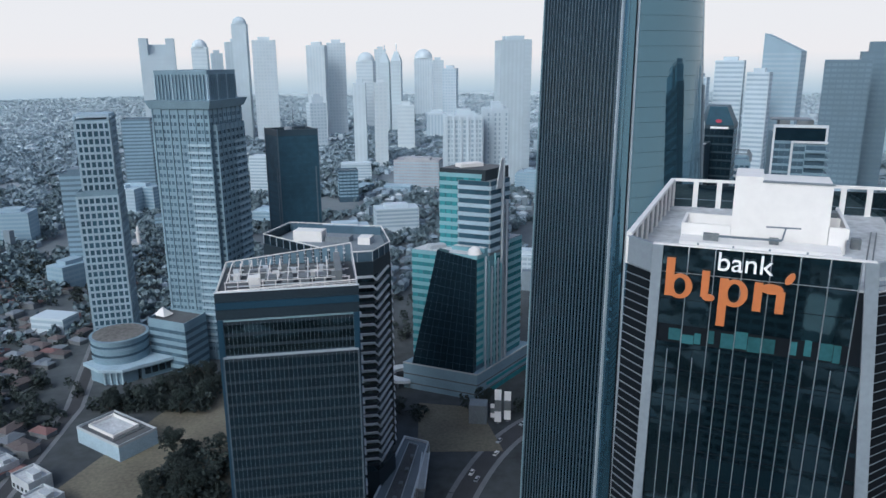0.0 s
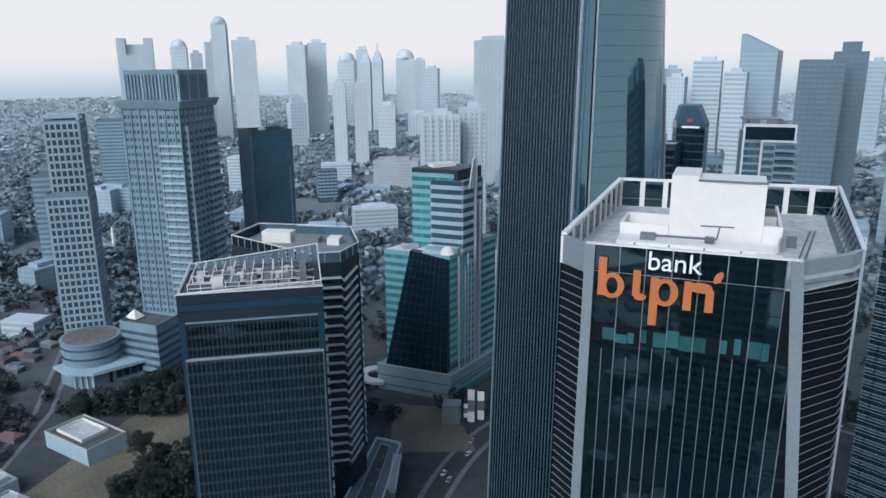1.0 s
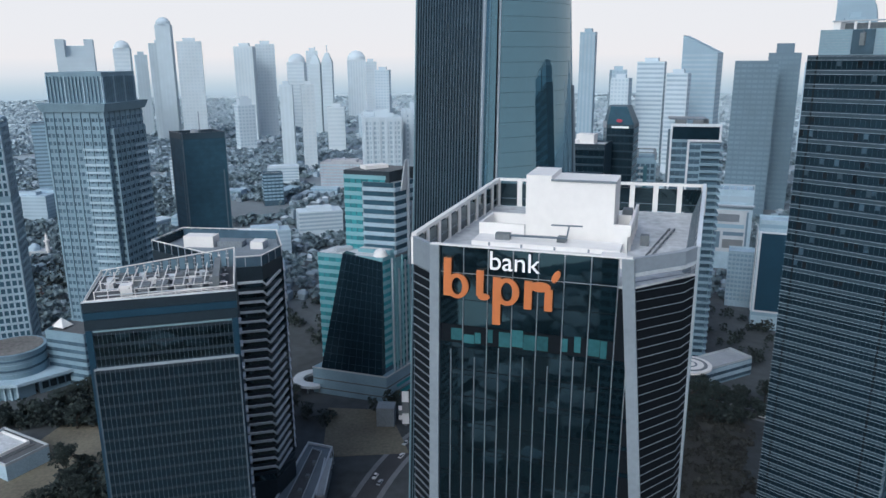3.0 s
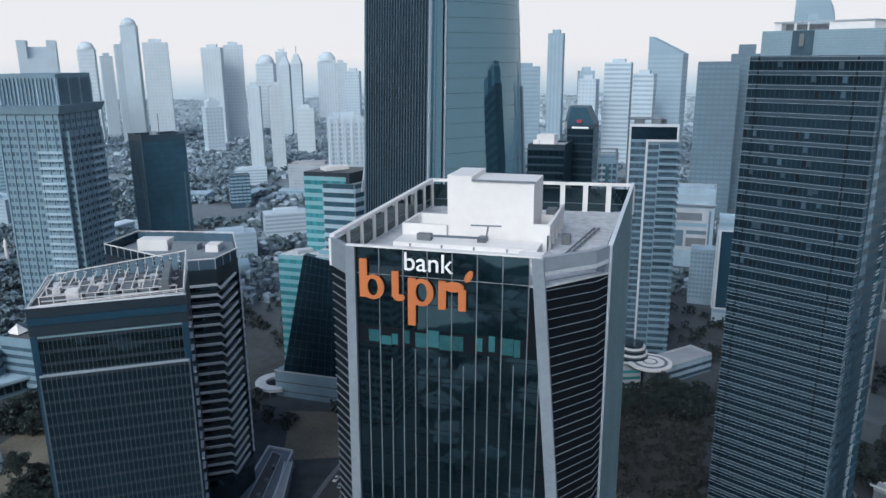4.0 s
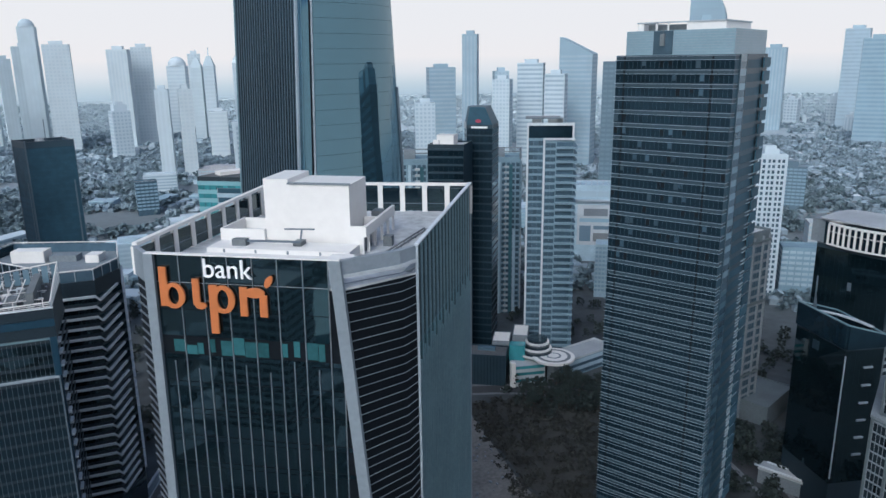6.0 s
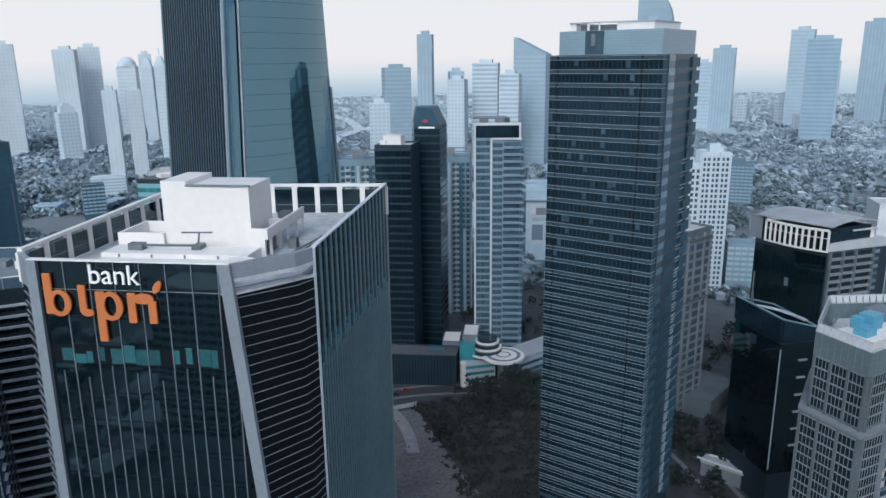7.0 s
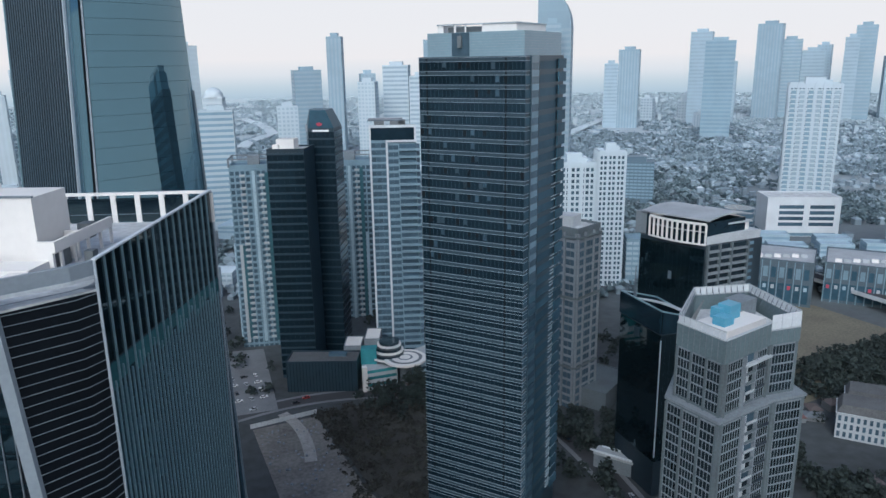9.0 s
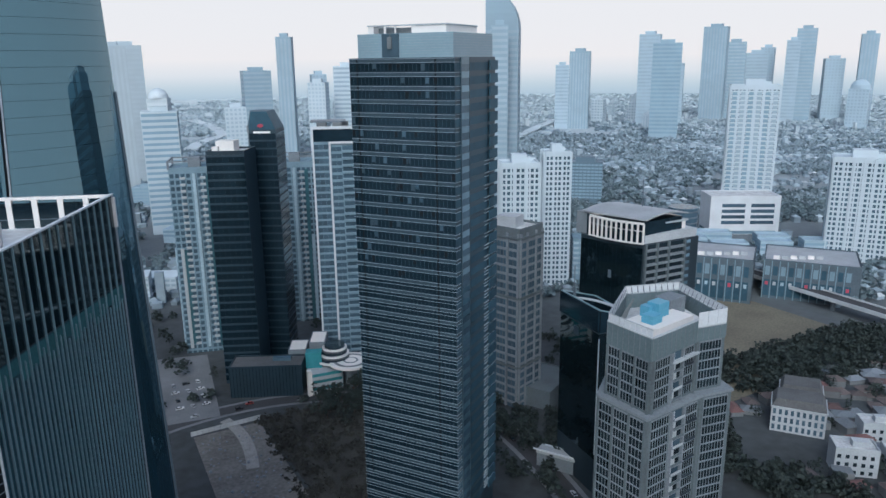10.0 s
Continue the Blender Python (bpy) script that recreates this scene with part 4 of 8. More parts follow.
# -- the dark twin: glass slab with a plant roof, and the striped tower behind it --
def dark_slab():
    a, u, w, d = (-61.4, 203.7), (0.966, 0.26), 43.0, 30.0
    poly = rect(a, u, w, d)
    ob = tower("dark_glass_slab", "dark glass office slab with white framed plant roof", "office tower", poly, 88.4, DARK_CLAD, roof=TAR, rim=0)
    fc, L = upright(poly[0], poly[1])
    for v0, v1, m, o in ((86.0, 89.0, DARK_CLAD, 0.5), (83.6, 85.9, BLUE_BAND, 0.55), (80.4, 83.5, DARK_CLAD, 0.45)):
        part("top_band", MB().fbox(fc, -0.4, L + 0.4, v0, v1, 0, o), m, ob)
    part("roof_coping", MB().fbox(fc, -0.5, L + 0.5, 89.0, 89.25, -0.5, 0.6), SHADE_WHITE, ob)
    part("side_margin", MB().fbox(fc, -0.3, 1.5, 0, 80.3, 0, 0.5), BLUE_BAND, ob)
    part("side_margin", MB().fbox(fc, L - 1.5, L + 0.3, 0, 80.3, 0, 0.5), BLUE_BAND, ob)
    part("sill_line", MB().fbox(fc, 1.6, L - 1.6, 79.6, 80.2, 0, 0.5), FIN_STEEL, ob)
    facade(ob, Face(fc.at(1.6, 68, 0), fc.ux, fc.up, fc.n), L - 3.2, 11.5, 3.8, 1.25, GLASS_NIGHT, band=DARK_CLAD, band_h=1.1, band_out=0.06, mull=MULLION, mull_w=0.06, mull_out=0.12, limit=90)
    curt = Face(fc.at(1.0, 0, 1.0), fc.ux, fc.up, fc.n)
    part("glass_veil_backing", MB().fbox(curt, 0, L - 1.6, 0, 68, -1.0, 0), DARK_CLAD, ob)
    facade(ob, curt, L - 1.6, 67.6, 3.8, 1.38, GLASS_SLATE, band=DARK_CLAD, band_h=1.0, band_out=0.05, mull=MULLION, mull_w=0.09, mull_out=0.22, limit=130, name="veil_pane")
    part("veil_frame", MB().fbox(curt, -0.2, L - 1.4, 67.7, 68.2, -0.9, 0.35), WHITE_FRAME, ob)
    part("veil_frame", MB().fbox(curt, -0.35, 0.0, 0, 68.2, -0.9, 0.3), GREY_FRAME, ob)
    part("veil_frame", MB().fbox(curt, L - 1.6, L - 1.2, 0, 68.2, -0.9, 0.3), GREY_FRAME, ob)
    for i in (1, 3):
        f2, l2 = upright(poly[i], poly[(i + 1) % 4])
        facade(ob, f2, l2, 80, 3.8, 3.0, GLASS_NAVY, band=DARK_CLAD, band_h=1.2, band_out=0.2, limit=0, band_parts=False)
    f2, l2 = upright(poly[1], poly[2])
    for k in range(19):
        z = 78 - 3.8 * k
        part("sunshade", MB().fbox(f2, 0.4 + (k % 2) * 0.8, 4.2 + (k % 2) * 0.8, z, z + 0.7, 0, 1.1), SHADE_WHITE, ob)
    # plant roof: white frame screens that rise to one corner
    hs = [0.8, 2.4, 7.0, 2.0]
    for i in range(4):
        f2, l2 = upright(poly[i], poly[(i + 1) % 4], 88.5)
        h0, h1 = hs[i], hs[(i + 1) % 4]
        n = 16
        for j in range(n + 1):
            h = h0 + (h1 - h0) * j / n
            part("screen_post", MB().fbox(f2, l2 * j / n - 0.1, l2 * j / n + 0.1, 0, h, -0.25, -0.05), WHITE_FRAME, ob)
        for fr in (0.2, 0.45, 0.71, 0.97):
            part("screen_rail", MB().bar(f2.at(0, h0 * fr, -0.15), f2.at(l2, h1 * fr, -0.15), 0.07 if fr < 0.9 else 0.15), WHITE_PAINT, ob)
        for j in range(n if i == 2 else 0):
            h = (h0 + (h1 - h0) * (j + 0.5) / n) * 0.9
            part("screen_panel", MB().fbox(f2, l2 * (j + 0.12) / n, l2 * (j + 0.8) / n, 0.3, h, -0.3, -0.2), GLASS_PALE, ob)
    inner = Face(fc.at(0, 88.55, 0), fc.ux, fc.up, -fc.n)
    for j in range(5):
        u0 = 14.5 + j * 5.2
        unit = part("cooling_unit", MB().fbox(inner, u0, u0 + 3.4, 0, 2.6, 6, 10), MACHINE, ob)
        for q in range(4):
            part("unit_louvre", MB().fbox(inner, u0 - 0.1, u0 + 3.5, 0.5 + q * 0.6, 0.62 + q * 0.6, 5.9, 6.0), WHITE_FRAME, unit)
    for j in range(9):
        part("roof_unit", MB().fbox(inner, 4 + j * 4.1, 6.2 + j * 4.1, 0, 1.5 + 0.5 * (j % 3), 14 + 1.2 * (j % 2), 17 + 1.2 * (j % 2)), MACHINE if j % 3 else WHITE_PAINT, ob)
    for j in range(4):
        part("roof_pipe", MB().bar(inner.at(3, 0.8, 4.4 + j * 6.2), inner.at(40, 0.8, 4.4 + j * 6.2), 0.16), SHADE_WHITE, ob)
    part("roof_trunk", MB().fbox(inner, 36.5, 38.5, 0, 4.6, 3, 26), MACHINE, ob)
    part("plant_box", MB().fbox(inner, 9.5, 13, 0, 3.2, 5, 8.5), WHITE_PAINT, ob)
    for j in range(11):
        part("roof_frame_post", MB().fbox(inner, 2.5 + j * 3.8, 2.72 + j * 3.8, 0, 2.4, 3.2, 3.42), WHITE_PAINT, ob)
    part("roof_frame_beam", MB().fbox(inner, 2.4, 41, 2.4, 2.62, 3.2, 3.42), WHITE_PAINT, ob)
    rr = random.Random(14)
    for j in range(12):
        u0 = 3 + j * 3.1
        part("cross_beam", MB().bar(inner.at(u0, 2.5, 3.3), inner.at(u0, 3.2, 25.5), 0.13), WHITE_PAINT, ob)
        part("tall_post", MB().fbox(inner, u0, u0 + 0.3, 0, 3.4 + 1.8 * rr.random(), 11 + 6 * (j % 3), 11.3 + 6 * (j % 3)), WHITE_PAINT, ob)
        part("fan_unit", MB().fbox(inner, u0 + 0.6, u0 + 2.3, 0, 1.2 + 1.2 * rr.random(), 18.5 + (j % 2) * 3, 20.5 + (j % 2) * 3), MACHINE if j % 3 else SHADE_WHITE, ob)
    part("roof_frame_beam", MB().fbox(inner, 2.4, 41, 2.4, 2.62, 12.2, 12.42), WHITE_PAINT, ob)
    return ob


def striped_tower():
    poly = [(-24, 229.5), (-12.5, 231.2), (-6.8, 245), (-11.5, 271.5), (-51, 281), (-58, 260)]
    ob = tower("striped_dark_tower", "dark office tower with white zigzag sunshades and a railed roof", "office tower", poly, 88, DARK_CLAD, roof=GREY_CONC, rim=0)
    for i in (0, 1, 2):
        f2, l2 = upright(poly[i], poly[i + 1])
        z = 82.0
        while z > 6:
            if i == 0:
                mb = MB().fbox(f2, 0.3, l2 - 0.1, z, z + 0.75, 0.0, 0.9)
            else:
                a, b = f2.at(1.5 if i == 1 else 0.5, z - 1.4 if i == 1 else z, 0.45), f2.at(l2 - 3 if i == 1 else l2 - 1, z + 1.2 if i == 1 else z, 0.45)
                mb = MB().bar(a, b, 0.36)
            part("sunshade", mb, SHADE_WHITE, ob)
            if i == 0:
                part("sunshade_tail", MB().bar(f2.at(l2 - 0.2, z + 0.3, 0.5), f2.at(l2 + 1.2, z - 1.3, 0.1), 0.3), SHADE_WHITE, ob)
            z -= 3.7
        if i < 2:
            facade(ob, f2, l2, 84, 3.7, 2.6, GLASS_NIGHT, limit=60, band=None, band_h=1.3)
    for i in range(6):
        f2, l2 = upright(poly[i], poly[(i + 1) % 6], 88)
        part("roof_rail", MB().fbox(f2, 0, l2, 3.8, 4.1, -0.3, 0), WHITE_PAINT, ob)
        n = max(2, int(l2 / 4))
        for j in range(n):
            part("rail_post", MB().fbox(f2, l2 * j / n, l2 * j / n + 0.25, 0, 3.8, -0.3, -0.05), WHITE_FRAME, ob)
        part("roof_screen", MB().fbox(f2, 0.3, l2 - 0.3, 0, 3.4, -0.5, -0.4), GLASS_SLATE if i in (4, 5) else GLASS_MID, ob)
    part("roof_block", MB().obox(-40, 264, 88.15, 92.5, 12, 6, -12), WHITE_PAINT, ob)
    part("roof_block", MB().obox(-17, 258, 88.15, 91, 5, 6, -12), WHITE_PAINT, ob)
    part("roof_block", MB().obox(-28, 262, 88.15, 90.4, 10, 5, -12), GREY_CONC, ob)
    return ob


dark_slab()
striped_tower()


# -- the teal stepped complex --
def teal_complex():
    C = Vector((29.0, 308.0))
    ul, ur = Vector((-0.905, 0.425)), Vector((0.62, 0.785))
    ob = thing("teal_office_block", 30, 330, 0, "stepped teal glass office block with dark leaning facade", "office building")
    keep(26, 330, 38)
    P2 = lambda a, b: tuple(C + ul * a + ur * b)
    # podium
    pod = [P2(36, -4), P2(-3, -4), P2(-3, 46), P2(36, 46)]
    pdm = part("podium", MB().prism(pod, 0, 15), BLUE_CONC, ob)
    for i in (0, 1):
        fc, w = upright(pod[i], pod[i + 1])
        for v in (4.2, 9.0):
            part("podium_groove", MB().fbox(fc, 0, w, v, v + 0.5, 0, 0.1), TAR, pdm)
        part("podium_cap", MB().fbox(fc, 0, w, 14.6, 15.3, 0, 0.4), PALE_CONC, pdm)
        if i == 1:
            part("podium_windows", MB().fbox(fc, 8, w - 1, 1.5, 4, 0, 0.1), GLASS_TEAL, pdm)
            part("podium_windows", MB().fbox(fc, 8, w - 1, 6.5, 8, 0, 0.1), GLASS_TEAL, pdm)

    def teal(name, a0, a1, b0, b1, z0, z1, fh=3.9, lim=40):
        poly = [P2(a1, b0), P2(a0, b0), P2(a0, b1), P2(a1, b1)]
        part("block_wall", MB().prism(poly, z0, z1), GLASS_MID, ob)
        for i in (0, 1, 3):
            fc, w = upright(poly[i], poly[(i + 1) % 4], z0)
            facade(ob, fc, w, z1 - z0, fh, 3.0, GLASS_TEAL, band=TEAL_LIGHT, band_h=1.9, band_out=0.25, limit=lim, gap=0.3, name=name)
            lim = 0
        part("roof", MB().prism([P2(a1 - 0.4, b0 + 0.4), P2(a0 + 0.4, b0 + 0.4), P2(a0 + 0.4, b1 - 0.4), P2(a1 - 0.4, b1 - 0.4)], z1, z1 + 0.2), DECK, ob)

    teal("low_wing_window", 0, 33, 0, 14, 15, 72, lim=80)
    teal("high_wing_window", 4, 25, 10, 30, 15, 108, lim=80)
    teal("side_wing_window", 0, 16, 6, 40, 15, 74, lim=60)
    # grey banded core between the wings
    poly = [P2(15, 9), P2(-1, 9), P2(-1, 26), P2(15, 26)]
    part("core_wall", MB().prism(poly, 70, 105), GREY_CONC, ob)
    for i in (0, 1):
        fc, w = upright(poly[i], poly[i + 1], 70)
        for k in range(8):
            part("core_band", MB().fbox(fc, 0, w, 1.6 + k * 4.2, 3.4 + k * 4.2, 0, 0.5), BLUE_PALE, ob)
            part("core_window", MB().fbox(fc, 0.5, w - 0.5, 3.5 + k * 4.2, 5.6 + k * 4.2, 0, 0.08), GLASS_DUSK, ob)
    part("crown_wall", MB().prism([P2(25, 10), P2(2, 10), P2(2, 30), P2(25, 30)], 104, 110), DARK_CLAD, ob)
    # leaning dark glass front
    fc, w = upright(P2(30, 0), P2(0, 0), 15)
    quad = lambda o: [fc.at(10.5, 58, o + 0.2), fc.at(30.0, 55, o + 0.2), fc.at(30.0, 0, o + 3.5), fc.at(-2, 0, o + 3.5)]
    q0, q1 = quad(0.6), quad(-3.2)
    lean_glass = part("leaning_glass_front", MB().loft(q0, q1), GLASS_SLATE, ob, "dark tilted glass facade")
    for j in range(1, 14):
        t = j / 14
        l, r = q0[3].lerp(q0[0], t), q0[2].lerp(q0[1], t)
        part("glass_joint", MB().bar(l, r, 0.05), RIB_DARK, lean_glass)
    for j in range(1, 9):
        t = j / 9
        part("glass_joint", MB().bar(q0[3].lerp(q0[2], t), q0[0].lerp(q0[1], t), 0.05), RIB_DARK, lean_glass)
    # blade fins
    fcc, w = upright(P2(-1.2, 18), P2(-1.2, 30), 15)
    part("sail_fin", MB().loft([fcc.at(0, 0, 0), fcc.at(1.0, 0, 0), fcc.at(1.0, 0, 1.4), fcc.at(0, 0, 1.4)], [fcc.at(0, 85, 0), fcc.at(1.0, 100, 0), fcc.at(1.0, 100, 1.4), fcc.at(0, 85, 1.4)]), WHITE_FRAME, ob)
    part("sail_fin", MB().fbox(fcc, 3.4, 4.4, 0, 80, 0, 1.6), WHITE_FRAME, ob)
    for k in range(6):
        part("corner_fin", MB().fbox(fcc, -14 + k * 2.6, -13.6 + k * 2.6, 0, 56 - 3 * (k % 3), 0.6, 1.5), TEAL_LIGHT if k % 2 else WHITE_FRAME, ob)
    part("curved_sail", MB().loft([fcc.at(-5, 86, 0.2), fcc.at(0, 86, 0.2), fcc.at(0, 86, 0.8), fcc.at(-5, 86, 0.8)], [fcc.at(-1.5, 99, 0.2), fcc.at(0, 100, 0.2), fcc.at(0, 100, 0.8), fcc.at(-1.5, 99, 0.8)]), PALE_CONC, ob)
    part("roof_dome", MB().disc(*P2(3, 3), 72, 74.2, 3.4, 20, 2.6).disc(*P2(3, 3), 74.2, 75.4, 2.6, 20, 0.8), WHITE_PAINT, ob)
    part("roof_block", MB().obox(*P2(16, 20), 110, 111.6, 12, 6, 25), WHITE_PAINT, ob)
    part("roof_block", MB().obox(*P2(24, 6), 72.2, 74, 8, 4, 25), PALE_CONC, ob)
    # turning ramp beside the podium
    cx, cy = P2(40, 2)
    ramp = []
    for i in range(25):
        a = radians(40 + 250 * i / 24)
        ramp.append((cx + 8 * math.cos(a), cy + 8 * math.sin(a)))
    part("ramp", ribbon(ramp, 5, 5.0, 6.4), PALE_CONC, ob, "curved pale concrete car ramp")
    for i in range(0, 25, 4):
        part("ramp_post", MB().obox(*ramp[i], 0, 5.0, 0.8, 0.8), GREY_CONC, ob)
    return ob


teal_complex()
for k, (x, y, h) in enumerate(((37.5, 285, 17), (42.0, 287, 15), (36.0, 289, 8))):
    ob = thing("sign_totem", x, y, 0, "tall white and dark roadside sign totem", "sign", "totems by the podium")
    for j in range(3):
        part("sign_panel", MB().obox(x, y, 1 + j * (h - 1) / 3, 0.6 + (j + 1) * (h - 1) / 3, 3, 0.7, -10), (SIGN_WHITE, MACHINE, SIGN_WHITE)[j], ob)
    part("post", MB().obox(x, y, 0, 1, 1.2, 0.5, -10), MACHINE, ob)
solo("gate_house", MB().obox(29, 288, 0, 9, 8, 7, -10), GREY_CONC, "small grey concrete gate house", "building")


# -- stepped grey tower with ribbed crown --
def ribbed_tower():
    c, f = Vector((-110.0, 366.0)), radians(-14)
    ob = thing("ribbed_stone_tower", c.x, c.y, 0, "tall blue-grey stone office tower with stepped ribbed crown", "office tower")
    keep(c.x, c.y, 32)

    def sq(w, d, turn=0):
        w, d = w * 0.81, d * 0.81
        u = Vector((math.cos(f + turn), math.sin(f + turn)))
        v = Vector((-u.y, u.x))
        return [tuple(c + u * x * w / 2 + v * y * d / 2) for x, y in ((-1, -1), (1, -1), (1, 1), (-1, 1))]

    part("wall", MB().prism(sq(43, 36), 0, 128), BLUE_CONC, ob)
    part("wall", MB().prism(sq(37, 43), 0, 136), BLUE_CONC, ob)
    cw = part("crown_wall", MB().prism(sq(35, 34), 128, 153), BLUE_CONC, ob)
    part("cornice", MB().loft([(*p, 136) for p in sq(40, 45)], [(*p, 140) for p in sq(44, 48)]), BLUE_CONC, ob)
    part("cornice", MB().loft([(*p, 152) for p in sq(35.6, 34.6)], [(*p, 154.4) for p in sq(35.9, 34.9)]), BLUE_CONC, ob)
    for pol, lo, hi, lim in ((sq(43, 36), 8, 127, 60), (sq(37, 43), 8, 135, 120)):
        for i in (0, 1, 3):
            fc, w = upright(pol[i], pol[(i + 1) % 4])
            n = int(w / 2.2)
            facade(ob, fc, w, hi, 3.7, 2.2, GLASS_MID, band=BLUE_CONC, band_h=1.9, band_out=0.25, limit=lim, v0=lo, gap=0.7, band_parts=False)
            lim = 0
            for j in range(n + 1):
                if j % 2 == 0:
                    part("stone_rib", MB().fbox(fc, w * j / n - 0.3, w * j / n + 0.3, 0, hi + 1, 0, 0.6), BLUE_CONC, ob)
    for pol, i, u0 in ((sq(37, 43), 0, 0.60), (sq(43, 36), 1, 0.58), (sq(43, 36), 3, 0.0)):
        fc, w = upright(pol[i], pol[(i + 1) % 4])
        for k in range(29):
            part("pale_floor_band", MB().fbox(fc, w * u0, w * (u0 + 0.41), 14 + 3.7 * k, 15.3 + 3.7 * k, 0, 0.75), BLUE_PALE, ob)
    pol = sq(35, 34)
    for i in (0, 1, 3):
        fc, w = upright(pol[i], pol[(i + 1) % 4], 140)
        for j in range(16):
            part("crown_rib", MB().fbox(fc, w * j / 15 - 0.25, w * j / 15 + 0.25, 0, 12.5, 0, 0.7), BLUE_PALE if j % 5 == 0 else BLUE_CONC, cw)
        part("crown_recess", MB().fbox(fc, 0.5, w - 0.5, 0.5, 12, 0, 0.1), FAR_SLATE, ob)
    # low wing with a tent on its roof, and the curved podium with a drum
    pw = [(-140, 345), (-118, 335), (-112, 352), (-134, 362)]
    wg = tower("podium_wing", "low blue-grey podium wing with roof garden and white tent", "building", pw, 27, BLUE_CONC, roof=TAR, rim=1.5)
    for i in (0, 1):
        side(wg, pw, i, 26, fh=4.2, bay=3.4, pane=GLASS_MID, band=BLUE_CONC, band_h=2.2, band_out=0.2, limit=40)
    tent = solo("roof_tent", MB().loft([(-139, 350, 28), (-132, 346, 28), (-129, 352, 28), (-136, 356, 28)], [(-134.4, 351, 32), (-134, 350.9, 32), (-133.9, 351.3, 32), (-134.3, 351.4, 32)]), WHITE_PAINT, "white peaked canvas tent on a roof", "tent")
    part("tent_post", MB().bar((-134.2, 351.1, 27.15), (-134.2, 351.1, 31.6), 0.12), GREY_FRAME, tent)
    drum = thing("drum_pavilion", -154, 340, 0, "round blue-grey pavilion with brown roof above a curved terrace", "building")
    keep(-150, 338, 26)
    dw = part("drum_wall", MB().disc(-154, 341, 9, 21.5, 14, 56), BLUE_CONC, drum)
    for k in range(5):
        part("drum_band", MB().disc(-154, 341, 10.5 + k * 2.4, 11.6 + k * 2.4, 14.25, 56), GLASS_MID if k % 2 else BLUE_CONC, dw)
    part("drum_roof", MB().disc(-154, 341, 21.5, 21.8, 13, 56), DIRT, drum, "brown roof surface")
    part("drum_rim", MB().disc(-154, 341, 20.6, 21.6, 14.5, 56), BLUE_CONC, drum)
    terr = [(-170, 331), (-158, 321), (-146, 321), (-112, 349), (-118, 360), (-150, 352)]
    part("terrace", MB().prism(terr, 7.6, 9.2), BLUE_PALE, drum, "pale terrace slab")
    part("base_wall", MB().prism([(-166, 330), (-157, 324), (-147, 324), (-142, 330), (-150, 345)], 0, 7.6), BLUE_CONC, drum)
    part("base_wall", MB().prism([(-140, 330), (-116, 350), (-121, 358), (-146, 338)], 0, 7.6), BLUE_CONC, drum)
    fc, w = upright((-139.4, 329.6), (-115.4, 349.6), 0)
    for j in range(8):
        part("base_window", MB().fbox(fc, 1 + j * 3.7, 3.9 + j * 3.7, 2.5, 6.0, 0.0, 0.2), GLASS_WINDOW, drum)
    fc, w = upright((-157, 324), (-147, 324), 0)
    for j in range(4):
        part("base_column", MB().fbox(fc, 0.2 + j * 3, 1.0 + j * 3, 0, 7.6, 0.1, 0.9), BLUE_PALE, drum)
    # slim companion tower
    s = Vector((-162, 368))
    sl = [(-172, 362), (-155, 365), (-157, 381), (-174, 378)]
    su = [(-169.5, 364), (-155.5, 366.5), (-157, 379.5), (-171, 377)]
    st = tower("slim_grid_tower", "slim pale tower with a grid of deep square windows", "office tower", sl, 86, BLUE_CONC, rim=1)
    part("upper_wall", MB().prism(su, 86, 118.5), BLUE_CONC, st)
    part("top_frame", MB().prism(su, 119.8, 121), BLUE_PALE, st)
    for i in range(4):
        part("top_post", MB().obox(su[i][0] * 0.97 + s.x * 0.03, su[i][1] * 0.97 + s.y * 0.03, 118.5, 119.8, 1.2, 1.2), BLUE_PALE, st)
    for pol, z0, z1 in ((sl, 10, 85), (su, 87, 118)):
        lim = 60
        for i in (0, 1, 3):
            fc, w = upright(pol[i], pol[(i + 1) % 4], z0)
            facade(st, fc, w, z1 - z0, 3.4, 2.5, GLASS_DUSK, band=BLUE_PALE, band_h=1.1, band_out=0.35, mull=BLUE_PALE, mull_w=0.7, mull_out=0.35, limit=lim, gap=0.7, band_parts=False)
            lim = 0
    return ob


ribbed_tower()


# -- plain dark slab tower farther back --
def plain_dark_tower():
    poly = [(-85.0, 400.0), (-75.2, 384.5), (-51.6, 391.5), (-61, 410)]
    ob = tower("plain_dark_tower", "plain dark slate tower with an open roof rim", "office tower", poly, 119, GLASS_DUSK, rim=0)
    for i in range(4):
        fc, w = upright(poly[i], poly[(i + 1) % 4])
        part("corner_strip", MB().fbox(fc, 0.0, 0.8, 0, 123, -0.2, 0.3), GREY_FRAME, ob)
        part("rim_wall", MB().fbox(fc, 0.8, w - 0.2, 119, 122.6, -0.6, 0.1), SPANDREL, ob)
        if i in (0, 1):
            facade(ob, fc, w, 118.5, 3.8, 3.0, GLASS_DUSK, band=GLASS_DUSK, band_h=1.2, band_out=0.05, limit=40, band_parts=False)
            part("pale_strip", MB().fbox(fc, w - 2.4, w - 1.6, 0, 100, 0.05, 0.2), GREY_FRAME, ob)
    part("tank", MB().disc(-70, 397, 119, 123.5, 3, 20, 2.2), PALE_CONC, ob)
    part("mast", MB().bar((-67, 398, 119), (-67, 398, 134), 0.2), GREY_FRAME, ob)


plain_dark_tower()


